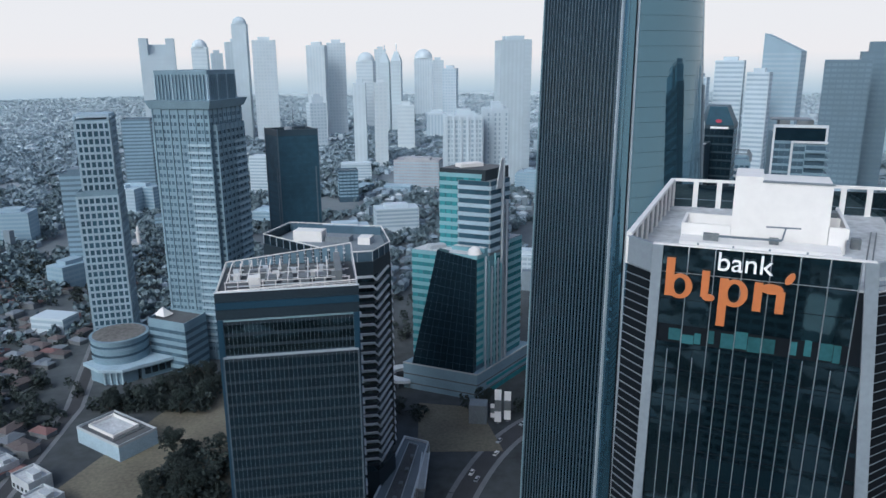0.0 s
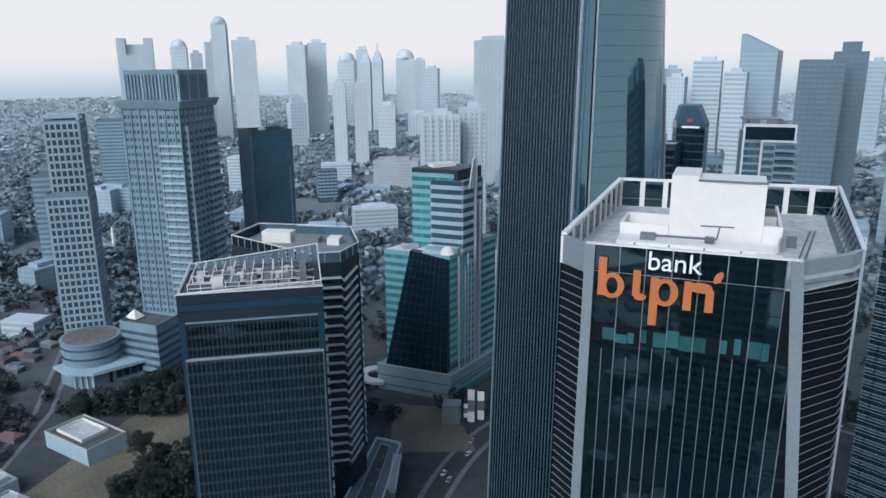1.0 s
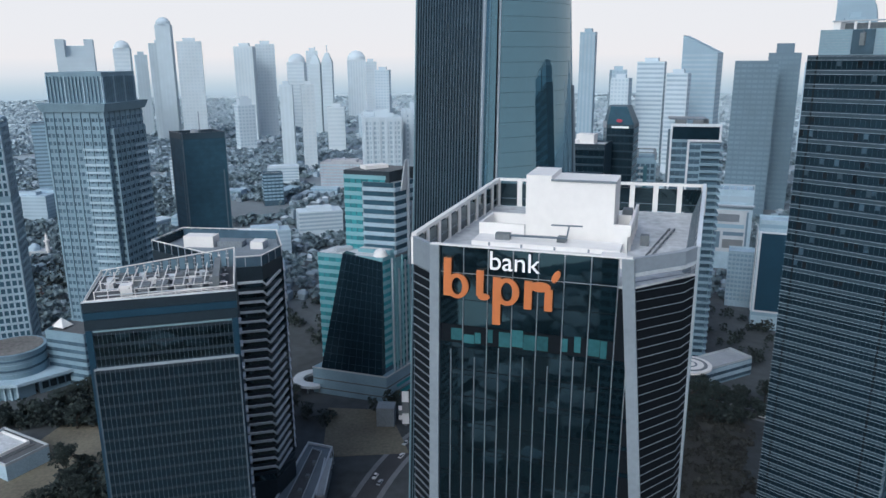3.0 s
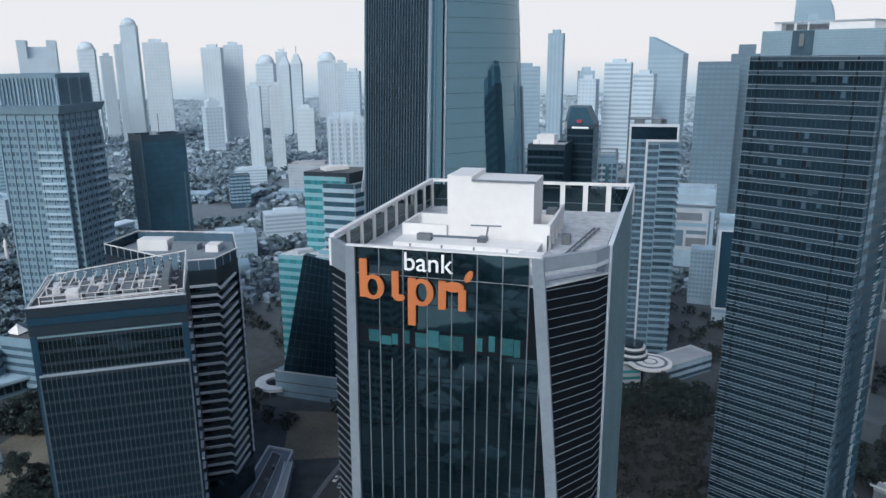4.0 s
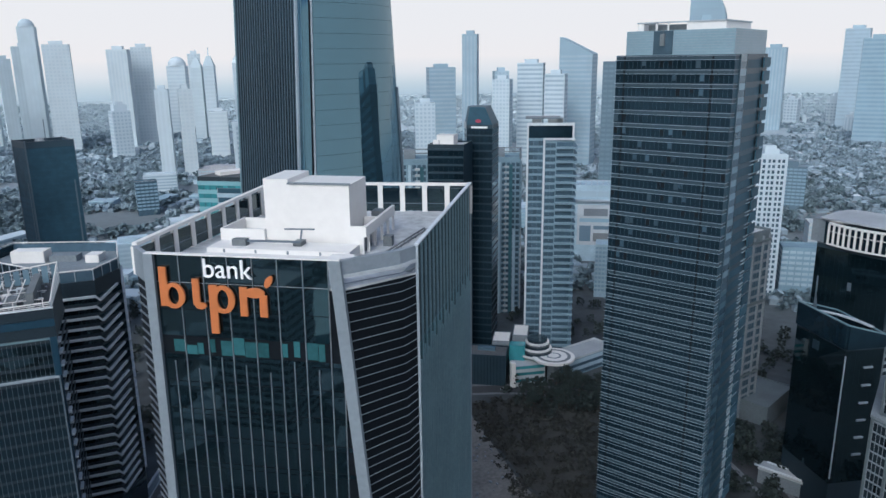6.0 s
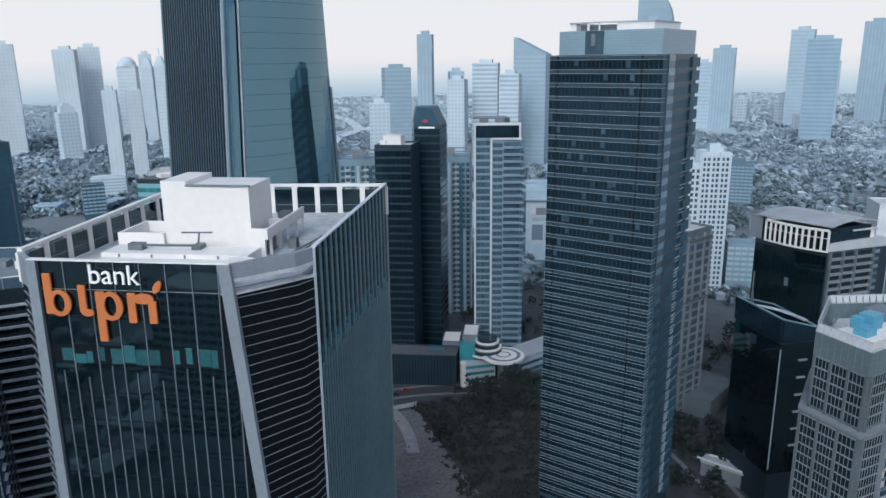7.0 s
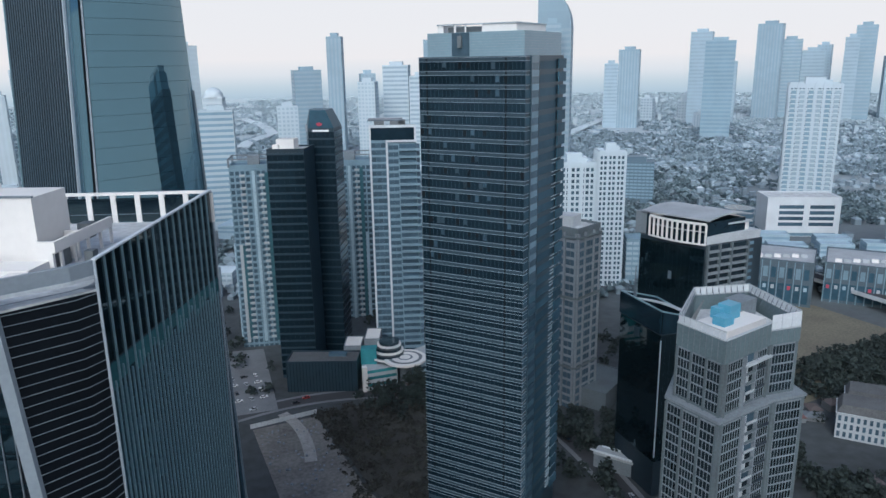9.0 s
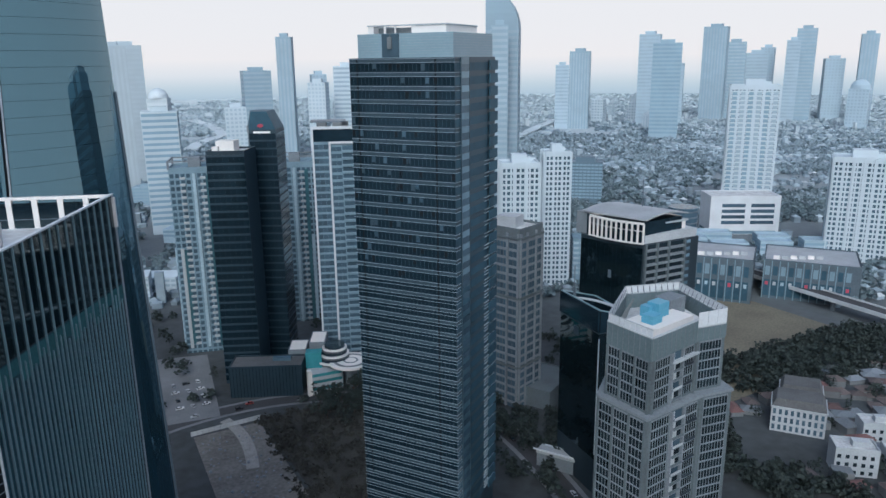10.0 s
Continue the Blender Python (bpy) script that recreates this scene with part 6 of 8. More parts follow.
# -- the near apartment tower with blue tanks on its roof --
def tank_tower():
    up_p = [(210.6, 149.0), (212.2, 132.2), (234.0, 137.2), (244.5, 136.2), (250.5, 162.0), (232.0, 166.8)]
    lo_p = [(208.2, 149.4), (210.4, 130.6), (234.6, 134.6), (246.2, 133.4), (253.5, 161.5), (231.0, 169.2)]
    cap_p = [(207.8, 149.6), (210.1, 130.1), (234.7, 134.1), (246.6, 132.9), (254.0, 161.7), (230.8, 169.6)]
    SET, TOP = 62.5, 79.6
    ob = tower("tank_apartment_tower", "grey stone apartment tower with window grids, balconies and screened roof", "apartment tower", up_p, TOP, STONE, rim=0)
    part("lower_wall", MB().prism(lo_p, -27, SET), STONE, ob)
    part("setback_cap", MB().prism(cap_p, SET, SET + 0.8), GREY_CONC, ob)

    def windows(fc, u0, u1, lo, hi):
        facade(ob, Face(fc.at(u0, lo, 0), fc.ux, fc.up, fc.n), u1 - u0, hi - lo, 3.0, 1.15, GLASS_WINDOW, band=GREY_CONC, band_h=0.5, band_out=0.2,
               mull=GREY_CONC, mull_w=0.09, mull_out=0.24, limit=280, gap=0.1, band_parts=False)

    for poly, lo, hi in ((up_p, SET + 0.8, TOP - 0.4), (lo_p, -25, SET - 0.6)):
        fc, w = upright(poly[0], poly[1])
        for u0, u1 in ((0.045, 0.315), (0.36, 0.64), (0.685, 0.955)):
            windows(fc, w * u0, w * u1, lo, hi)
        for u in (0.025, 0.337, 0.662, 0.975):
            part("wall_pier", MB().fbox(fc, w * u - 0.35, w * u + 0.35, lo, hi, 0, 0.5), STONE, ob)
        fc, w = upright(poly[1], poly[2])
        windows(fc, w * 0.08, w * 0.40, lo, hi)
        windows(fc, w * 0.72, w * 0.94, lo, hi)
        for u in (0.04, 0.44, 0.68, 0.97):
            part("wall_pier", MB().fbox(fc, w * u - 0.35, w * u + 0.35, lo, hi, 0, 0.8), GREY_CONC if u in (0.44, 0.68) else STONE, ob)
        n = int((hi - lo) / 3.0)
        for k in range(n):
            z = hi - 2.9 - 3.0 * k
            bal = part("balcony", MB().fbox(fc, w * 0.465, w * 0.655, z, z + 0.25, 0.0, 1.1), GREY_CONC, ob)
            part("balcony_rail", MB().fbox(fc, w * 0.465, w * 0.655, z + 0.25, z + 1.0, 1.0, 1.08), STONE if k % 3 else PALE_CONC, bal)
            part("balcony_door", MB().fbox(fc, w * 0.475, w * 0.645, z + 0.3, z + 2.8, 0.02, 0.1), GLASS_WINDOW if k % 3 else GLASS_MID, bal)
            part("curtain", MB().fbox(fc, w * 0.475, w * (0.51 + 0.03 * (k % 3)), z + 0.3, z + 2.7, 0.1, 0.14), PALE_CONC, bal)
            if k % 2:
                part("side_balcony", MB().fbox(fc, w * 0.735, w * 0.925, z + 0.1, z + 0.7, 0.25, 0.7), DARK_CLAD, bal)
        fc, w = upright(poly[2], poly[3])
        windows(fc, w * 0.12, w * 0.88, lo, hi)
        fc, w = upright(poly[5], poly[0])
        windows(fc, w * 0.1, w * 0.45, lo, hi)
        windows(fc, w * 0.55, w * 0.9, lo, hi)
    # projecting bay beside the balconies, lower than the screens
    fc, w = upright(up_p[1], up_p[2])
    part("bay_hood", MB().fbox(fc, w * 0.43, w * 0.99, TOP - 3.4, TOP - 2.9, 0.0, 1.6), PALE_CONC, ob)
    # roof screens: dull mesh below, white panels above
    for i in range(6):
        fc, w = upright(up_p[i], up_p[(i + 1) % 6], TOP)
        tall = 6.4 if i != 2 else 4.0
        sc = part("roof_screen", MB().fbox(fc, 0.05, w - 0.05, -0.3, tall, -0.4, 0.25), MESH_SCREEN, ob)
        part("screen_rail", MB().fbox(fc, 0, w, tall, tall + 0.25, -0.5, 0.35), PALE_CONC, ob)
        n = max(2, int(w / 2.1))
        for j in range(n):
            part("screen_joint", MB().fbox(fc, w * j / n - 0.05, w * j / n + 0.05, 0, tall, 0.25, 0.34), GREY_CONC, sc)
            if i in (0, 3, 4, 5):
                part("white_screen_panel", MB().fbox(fc, w * j / n + 0.1, w * (j + 1) / n - 0.1, tall + 0.3, tall + 2.5, -0.1, 0.0), SHADE_WHITE, sc)
                part("panel_strut", MB().bar(fc.at(w * j / n, tall + 2.2, -0.1), fc.at(w * j / n, tall - 1.5, -1.4), 0.07), GREY_FRAME, sc)
        if i in (0, 3, 4, 5):
            part("screen_rail", MB().fbox(fc, 0, w, tall + 2.5, tall + 2.7, -0.2, 0.1), PALE_CONC, ob)
    fc, w = upright(up_p[2], up_p[3], TOP)
    for j in range(3):
        part("wing_panel", MB().fbox(fc, w * j / 3 + 0.1, w * (j + 1) / 3 - 0.1, 4.4, 8.8, 0.1, 0.3), SHADE_WHITE, ob)
    part("roof_deck", MB().prism([(213, 148), (214, 134.5), (233, 139), (243, 138.5), (248, 160), (232, 164)], TOP, 82.0), DECK, ob)
    part("white_podium", MB().obox(229, 147.5, 82.0, 84.6, 19, 11, 12), WHITE_PAINT, ob)
    for x, y, w, d, h in ((224.0, 145.5, 4.6, 4, 2.6), (230.0, 149.5, 5.2, 4.2, 4.4), (226.5, 150.5, 2.6, 3, 3.4)):
        tank = part("water_tank", MB().obox(x, y, 84.6, 84.6 + h, w, d, 12), TANK_BLUE, ob, "blue water tank")
        part("tank_rib", MB().obox(x, y, 84.6 + h * 0.5, 84.75 + h * 0.5, w + 0.2, d + 0.2, 12), TANK_BLUE, tank)
    part("roof_block", MB().obox(240, 155, 82.0, 87.5, 8, 6, 12), GREY_CONC, ob)
    for j in range(6):
        part("trellis_bar", MB().bar((214.5 + j * 2.0, 150.5 + j * 1.4, 82.0), (217.0 + j * 1.8, 149.0 + j * 1.4, 88.4), 0.2), MACHINE, ob)


tank_tower()


# -- white wide building, shops along the raised road, the raised road --
def right_quarter():
    wb = rect((444, 334.2), (0.87, -0.49), 48, 24)
    ob = tower("white_wide_building", "wide white building with dark window openings", "building", wb, 69, SHADE_WHITE, rim=1, roof=DECK)
    for i in (0, 3):
        fc, w = upright(wb[i], wb[(i + 1) % 4])
        for k in range(2 if i == 0 else 0):
            for r in range(4):
                part("window_strip", MB().fbox(fc, 8 + k * 20, 24 + k * 20, 50 + r * 4, 52.4 + r * 4, 0, 0.15), GLASS_MID, ob)
        for r in range(11):
            part("window_strip", MB().fbox(fc, 2, w - 2, 3 + r * 4, 5.2 + r * 4, 0, 0.12), GLASS_PALE, ob)
    rd = tagged(solo("round_glass_building", MB().disc(430, 345, 0, 62, 10, 36), GLASS_MID, "round teal-grey glass building", "building"))
    for k in range(15):
        part("floor_ring", MB().disc(430, 345, 3 + k * 4, 4 + k * 4, 10.3, 36), GREY_FRAME, rd)
    keep(430, 345, 12)
    for (x, y), w, d, h in (((432, 330), 42, 42, 30), ((478, 305), 60, 46, 27)):
        pl = rect((x, y), (0.62, -0.785), w, d)
        so = tower("shopping_arcade", "low shopping building with dark shopfront panels and roof plant", "building", pl, h, SHOP_WALL, roof=GREY_ROOF, rim=1, group="shops by the raised road")
        fc, l = upright(pl[0], pl[1])
        for j in range(int(l / 5)):
            part("shop_panel", MB().fbox(fc, 1 + j * 5, 4.8 + j * 5, 2, h * 0.5, 0, 0.25), GLASS_DUSK, so)
            part("shop_sign", MB().fbox(fc, 1.9 + j * 5, 3.9 + j * 5, h * 0.36, h * 0.45, 0.2, 0.5), (SIGN_RED, PALE_CONC, BLUE_PALE, PALE_CONC, GLASS_MID)[j % 5], so)
            part("pilaster", MB().fbox(fc, 0.2 + j * 5, 0.8 + j * 5, 0, h, 0, 0.5), BLUE_CONC, so)
            part("upper_window", MB().fbox(fc, 1.4 + j * 5, 4.4 + j * 5, h * 0.62, h * 0.86, 0, 0.25), GLASS_DUSK if j % 2 else BLUE_CONC, so)
        for j in range(6):
            part("roof_block", MB().obox(x + 10 + j * 5, y - 2 - j * 3, h + 0.15, h + 2.2, 4, 3, -50), PALE_CONC if j % 2 else WHITE_PAINT, so)
    line = [(660, 660), (598, 530), (577, 455), (575, 365), (575, 288), (572, 180), (566, 60)]
    ob = thing("elevated_road", 575, 330, 0, "raised concrete road with pale parapets on piers", "road", kind="structure")
    part("deck", ribbon(line, 14, 9.4, 11.0), ASPHALT, ob)
    for sgn in (-1, 1):
        off = []
        for i, p in enumerate(line):
            a, b = Vector(line[max(0, i - 1)]), Vector(line[min(len(line) - 1, i + 1)])
            d = (b - a).normalized()
            off.append(tuple(Vector(p) + Vector((-d.y, d.x)) * 7.2 * sgn))
        part("road_parapet", ribbon(off, 0.7, 9.2, 12.2), PALE_CONC, ob)
    for i in range(len(line) - 1):
        for t in (0.0, 0.5):
            q = Vector(line[i]).lerp(Vector(line[i + 1]), t)
            part("pier", MB().obox(q.x, q.y, 0, 9.4, 2.4, 2.4), GREY_CONC, ob)


right_quarter()


# -- mansion and small white blocks --
def mansion():
    ob = thing("white_mansion", 342, 172, 0, "white three-storey mansion with grey mansard roofs", "house")
    keep(342, 174, 24)
    for (x, y), w, d in (((326, 176), 22, 15), ((341, 184), 18, 14)):
        pl = rect((x, y), (0.62, -0.785), w, d)
        wl = part("wall", MB().prism(pl, 0, 12), PALE_CONC, ob)
        cx, cy = sum(p[0] for p in pl) / 4, sum(p[1] for p in pl) / 4
        inn = [(cx + (a - cx) * 0.86, cy + (b - cy) * 0.82) for a, b in pl]
        part("roof", MB().loft([(*p, 12) for p in pl], [(*p, 15.5) for p in inn]), TAR, ob, "dark grey mansard roof")
        for i in (0, 1, 3):
            fc, l = upright(pl[i], pl[(i + 1) % 4])
            n = int(l / 2.4)
            for f in range(3):
                for j in range(n):
                    part("window", MB().fbox(fc, 0.7 + j * 2.4, 1.9 + j * 2.4, 1 + f * 3.7, 3.4 + f * 3.7, 0.0, 0.1), GLASS_MID, wl)
            part("cornice", MB().fbox(fc, -0.2, l + 0.2, 11.4, 12.1, 0, 0.4), PALE_CONC, ob)


mansion()


def white_house(x, y, w, d, h, yaw, label="white flat-roofed house with a walled roof terrace", windows=True, wall=PALE_CONC):
    c, s = math.cos(radians(yaw)), math.sin(radians(yaw))
    pl = rect((x, y), (c, s), w, d)
    ob = tower("flat_roof_house", label, "house", pl, h, wall, roof=DECK if windows else TAR, rim=1.1, rim_mat=PALE_CONC)
    fc, l = upright(pl[0], pl[1])
    for j in range(max(1, int(l / 3)) if windows else 0):
        for f in range(max(1, int(h / 3.4))):
            part("window", MB().fbox(fc, 0.8 + j * 3, 2.2 + j * 3, 1 + f * 3.3, 2.6 + f * 3.3, 0, 0.08), GLASS_WINDOW, ob)
    cx, cy = sum(p[0] for p in pl) / 4, sum(p[1] for p in pl) / 4
    if windows:
        part("roof_room", MB().obox(cx + 2 * c, cy + 2 * s, h + 0.15, h + 2.6, w * 0.4, d * 0.35, yaw), PALE_CONC, ob)
    else:
        ins = rect((x + 4 * c - 3 * s, y + 4 * s + 3 * c), (c, s), w - 12, d - 6)
        parapet(ob, ins, h + 0.15, 1.7, 0.5, WHITE_PAINT, "court_wall")
        part("court_surround", MB().prism(rect((x + 2 * c - 1.5 * s, y + 2 * s + 1.5 * c), (c, s), w - 8, d - 3), h + 0.15, h + 0.45), TAR, ob)
        part("court_floor", MB().prism(ins, h + 0.45, h + 0.6), DECK, ob)
    return ob


white_house(-143, 270, 30, 18, 6.5, -35, "pale blue-white hall with a sunken white roof court", False, BLUE_PALE)
white_house(318, 140, 16, 10, 11, -40)
white_house(-152, 236, 13, 9, 5, -35)
white_house(-168, 246, 10, 8, 4, -35)
white_house(-140, 222, 12, 9, 5, -30)
white_house(336, 130, 12, 9, 9, -40)
white_house(352, 150, 12, 9, 8, -35)


# long low roofs by the road below the dark slab
for a, b, w in (((4, 225), (6, 250), 3), ((221, 203), (237, 178), 6)):
    o = solo("long_roof", ribbon([a, b], w, 6.0, 7.0), GREY_ROOF, "long low grey roofed walkway", "canopy")
    part("walkway_wall", ribbon([a, b], w - 1.2, 0, 6.0), GREY_CONC, o)
    part("roof_kerb", ribbon([(a[0] + w * 0.48, a[1]), (b[0] + w * 0.48, b[1])], 0.4, 7.0, 7.6), SHADE_WHITE, o)
    part("roof_kerb", ribbon([(a[0] - w * 0.48, a[1]), (b[0] - w * 0.48, b[1])], 0.4, 7.0, 7.6), SHADE_WHITE, o)


# -- farther named blocks, their colours paled for haze --
def block(name, label, x, y, w, d, h, yaw, wall, pane, fh=3.8, bay=4.0, lim=24, strip=False, rim=1.0, top=0):
    """A farther building: wall, window rows on three sides, roof blocks."""
    c, s = math.cos(radians(yaw)), math.sin(radians(yaw))
    poly = rect((x - w / 2 * c + d / 2 * s, y - w / 2 * s - d / 2 * c), (c, s), w, d)
    ob = tower(name, label, "office building" if h > 40 else "building", poly, h, wall, rim=rim)
    for i in (0, 1, 3):
        fc, ww = upright(poly[i], poly[(i + 1) % 4])
        nf = int((h - max(0, FOOT[ob.name])) / fh) - 1
        mb = MB()
        n = 1 if strip else max(2, int(ww / bay))
        for k in range(nf):
            v = h - (k + 1) * fh + 0.4
            for j in range(n):
                mb.fbox(fc, ww * j / n + 0.35, ww * (j + 1) / n - 0.35, v, v + fh * 0.52, -0.05, 0.1)
        part("glazing", mb, pane, ob, kind="stuff")
    if top:
        part("roof_block", MB().obox(x, y, h, h + top, w * 0.55, d * 0.55, yaw), wall, ob)
    return ob


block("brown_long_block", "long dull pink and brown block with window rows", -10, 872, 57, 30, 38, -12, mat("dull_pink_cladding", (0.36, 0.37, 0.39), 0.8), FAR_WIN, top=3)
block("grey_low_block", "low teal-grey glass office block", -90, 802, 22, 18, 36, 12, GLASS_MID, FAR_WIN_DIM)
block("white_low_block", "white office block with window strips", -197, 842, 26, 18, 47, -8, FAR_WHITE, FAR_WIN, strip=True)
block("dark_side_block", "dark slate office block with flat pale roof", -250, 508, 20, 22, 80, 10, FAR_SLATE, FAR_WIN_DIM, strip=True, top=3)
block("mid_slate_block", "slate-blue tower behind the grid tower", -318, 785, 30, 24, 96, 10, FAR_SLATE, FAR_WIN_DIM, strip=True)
def mall():
    ob = block("mall_block", "pale shopping building with large advertising wall", 300, 515, 36, 24, 62, -24, BLUE_PALE, FAR_WIN, bay=12, fh=9)
    c, s = math.cos(radians(-24)), math.sin(radians(-24))
    fc, w = upright((300 - 18 * c + 12 * s, 515 - 18 * s - 12 * c), (300 + 18 * c + 12 * s, 515 + 18 * s - 12 * c))
    part("advert_wall", MB().fbox(fc, 3, w - 3, 14, 47, 0.1, 0.7), PALE_CONC, ob, "pale advertising wall")
    for u0, u1, v0, v1, m in ((5, 14, 17, 30, FAR_SLATE), (16, 31, 17, 24, YARD_WALL), (16, 31, 27, 30, FAR_SLATE), (5, 31, 33, 36, FAR_WIN_DIM), (8, 27, 38, 44, TIN), (32, 33.5, 16, 46, FAR_SLATE)):
        part("advert_panel", MB().fbox(fc, u0, u1, v0, v1, 0.7, 0.9), m, ob)
    part("canopy", MB().fbox(fc, -1, w + 1, 50, 51.4, 0, 2.4), WHITE_FRAME, ob)
    for k in range(9):
        part("roof_frame", MB().fbox(fc, w * k / 8 - 0.3, w * k / 8 + 0.3, 62, 66, -3, -2.4), WHITE_FRAME, ob)
    part("roof_beam", MB().fbox(fc, 0, w, 66, 66.8, -3.2, -2.2), WHITE_FRAME, ob)


mall()
def panel_building():
    ob = block("panel_block", "white-edged building with one huge dark blue panel", 263, 384, 19, 16, 67, -28, BLUE_PALE, FAR_WIN_DIM, fh=4.2, strip=True)
    c, s = math.cos(radians(-28)), math.sin(radians(-28))
    q = [(263 + c * a - s * b, 384 + s * a + c * b) for a, b in ((-9.5, -8), (9.5, -8), (9.5, 8), (-9.5, 8))]
    for i in (0, 3):
        fc, w = upright(q[i], q[(i + 1) % 4])
        part("blue_panel", MB().fbox(fc, 1.6, w - 1.6, 12, 60, 0.1, 0.5), BLUE_BAND, ob, "huge dark blue panel")
        for v in (11, 60):
            part("panel_edge", MB().fbox(fc, 1.0, w - 1.0, v, v + 1, 0.1, 0.8), SHADE_WHITE, ob)
        for u in (0.4, w - 1.6):
            part("panel_edge", MB().fbox(fc, u, u + 1.2, 11, 61, 0.1, 0.7), SHADE_WHITE, ob)


panel_building()
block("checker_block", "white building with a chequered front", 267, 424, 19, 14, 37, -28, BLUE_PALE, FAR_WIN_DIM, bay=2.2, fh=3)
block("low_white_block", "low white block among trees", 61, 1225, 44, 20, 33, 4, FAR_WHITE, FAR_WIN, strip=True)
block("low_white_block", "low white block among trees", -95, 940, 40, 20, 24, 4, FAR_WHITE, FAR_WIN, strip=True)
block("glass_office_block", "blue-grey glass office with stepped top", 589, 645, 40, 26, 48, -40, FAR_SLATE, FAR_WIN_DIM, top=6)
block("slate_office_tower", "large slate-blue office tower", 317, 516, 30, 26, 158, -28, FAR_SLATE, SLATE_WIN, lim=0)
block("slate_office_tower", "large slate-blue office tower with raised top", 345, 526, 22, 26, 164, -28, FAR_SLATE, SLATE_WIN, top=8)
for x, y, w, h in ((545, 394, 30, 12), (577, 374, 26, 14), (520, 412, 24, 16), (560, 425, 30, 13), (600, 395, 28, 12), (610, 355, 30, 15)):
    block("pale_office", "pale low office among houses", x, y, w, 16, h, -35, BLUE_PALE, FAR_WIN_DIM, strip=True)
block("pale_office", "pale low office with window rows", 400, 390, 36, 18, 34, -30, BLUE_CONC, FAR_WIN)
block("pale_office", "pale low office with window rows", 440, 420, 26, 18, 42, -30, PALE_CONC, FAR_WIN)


def mid_blocks():
    """Flats, schools and offices of three to ten storeys among the low houses, in haze-paled colours."""
    r = random.Random(61)
    got = 0
    for _ in range(600):
        if got >= 38:
            break
        az, d = radians(r.uniform(-34, 52)), r.uniform(430, 900)
        x, y = EYE.x + d * math.sin(az), EYE.y + d * math.cos(az)
        w, dp, h = r.uniform(22, 52), r.uniform(14, 22), r.choice((9, 11, 13, 15, 18, 24, 30))
        if not free(*site(x, y), 34):
            continue
        got += 1
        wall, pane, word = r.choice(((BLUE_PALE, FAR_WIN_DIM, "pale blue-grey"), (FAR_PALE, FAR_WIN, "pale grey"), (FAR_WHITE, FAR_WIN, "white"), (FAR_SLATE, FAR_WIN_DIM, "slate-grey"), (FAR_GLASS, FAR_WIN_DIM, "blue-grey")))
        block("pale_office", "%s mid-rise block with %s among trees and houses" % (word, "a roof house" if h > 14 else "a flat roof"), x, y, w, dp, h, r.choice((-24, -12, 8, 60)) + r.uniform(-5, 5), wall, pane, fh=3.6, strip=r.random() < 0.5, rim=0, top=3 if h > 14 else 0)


mid_blocks()


# long annex by the road below the dark slab, with a railed roof
def annex():
    pl = [(-21.0, 262.0), (-3.5, 262.0), (5.5, 319.0), (-6.5, 325.0)]
    ob = thing("annex_hall", -6, 292, 0, "long low annex with a dark roof walk and pale kerbs", "building")
    part("wall", MB().prism(pl, 0, 8), GREY_CONC, ob)
    parapet(ob, pl, 8, 1.1, 0.6, SHADE_WHITE, "roof_kerb")
    inner = [(-15.5, 264.0), (-8.0, 264.0), (0.6, 316.0), (-4.2, 319.5)]
    part("roof_walk", MB().prism(inner, 8, 8.3), TAR, ob, "dark roof walk")
    parapet(ob, inner, 8, 0.9, 0.35, PALE_CONC, "walk_kerb")
    for k in range(4):
        part("roof_unit", MB().obox(-9.5 + k * 2.4, 272 + k * 11, 8.3, 9.8, 2.2, 1.6, 80), MACHINE, ob)
    fc, w = upright(pl[1], pl[2])
    for k in range(14):
        part("window", MB().fbox(fc, 1.5 + k * 4, 4.5 + k * 4, 3.6, 6.6, 0, 0.12), GLASS_WINDOW, ob)
    for k in range(15):
        part("wall_fin", MB().fbox(fc, 0.6 + k * 4, 1.1 + k * 4, 0, 8, 0, 0.5), PALE_CONC, ob)


annex()


# far raised highways, ribbons coloured pale for haze through the low districts
for line, w in (([(860, 1300), (982, 1437), (1199, 1656), (1483, 1919), (1745, 2160)], 26), ([(300, 1640), (335, 1756), (420, 1917), (448, 2242), (429, 2508)], 30)):
    hw = solo("far_highway", ribbon(line, w, 7.0, 10.0), DIST_WALL, "pale raised highway through hazy low districts", "road", kind="structure")
    for (x0, y0), (x1, y1) in zip(line, line[1:]):
        for t in (0.0, 0.33, 0.67):
            part("pier", MB().obox(x0 + (x1 - x0) * t, y0 + (y1 - y0) * t, 0, 7, 6, 6), DIST_ROOF, hw)


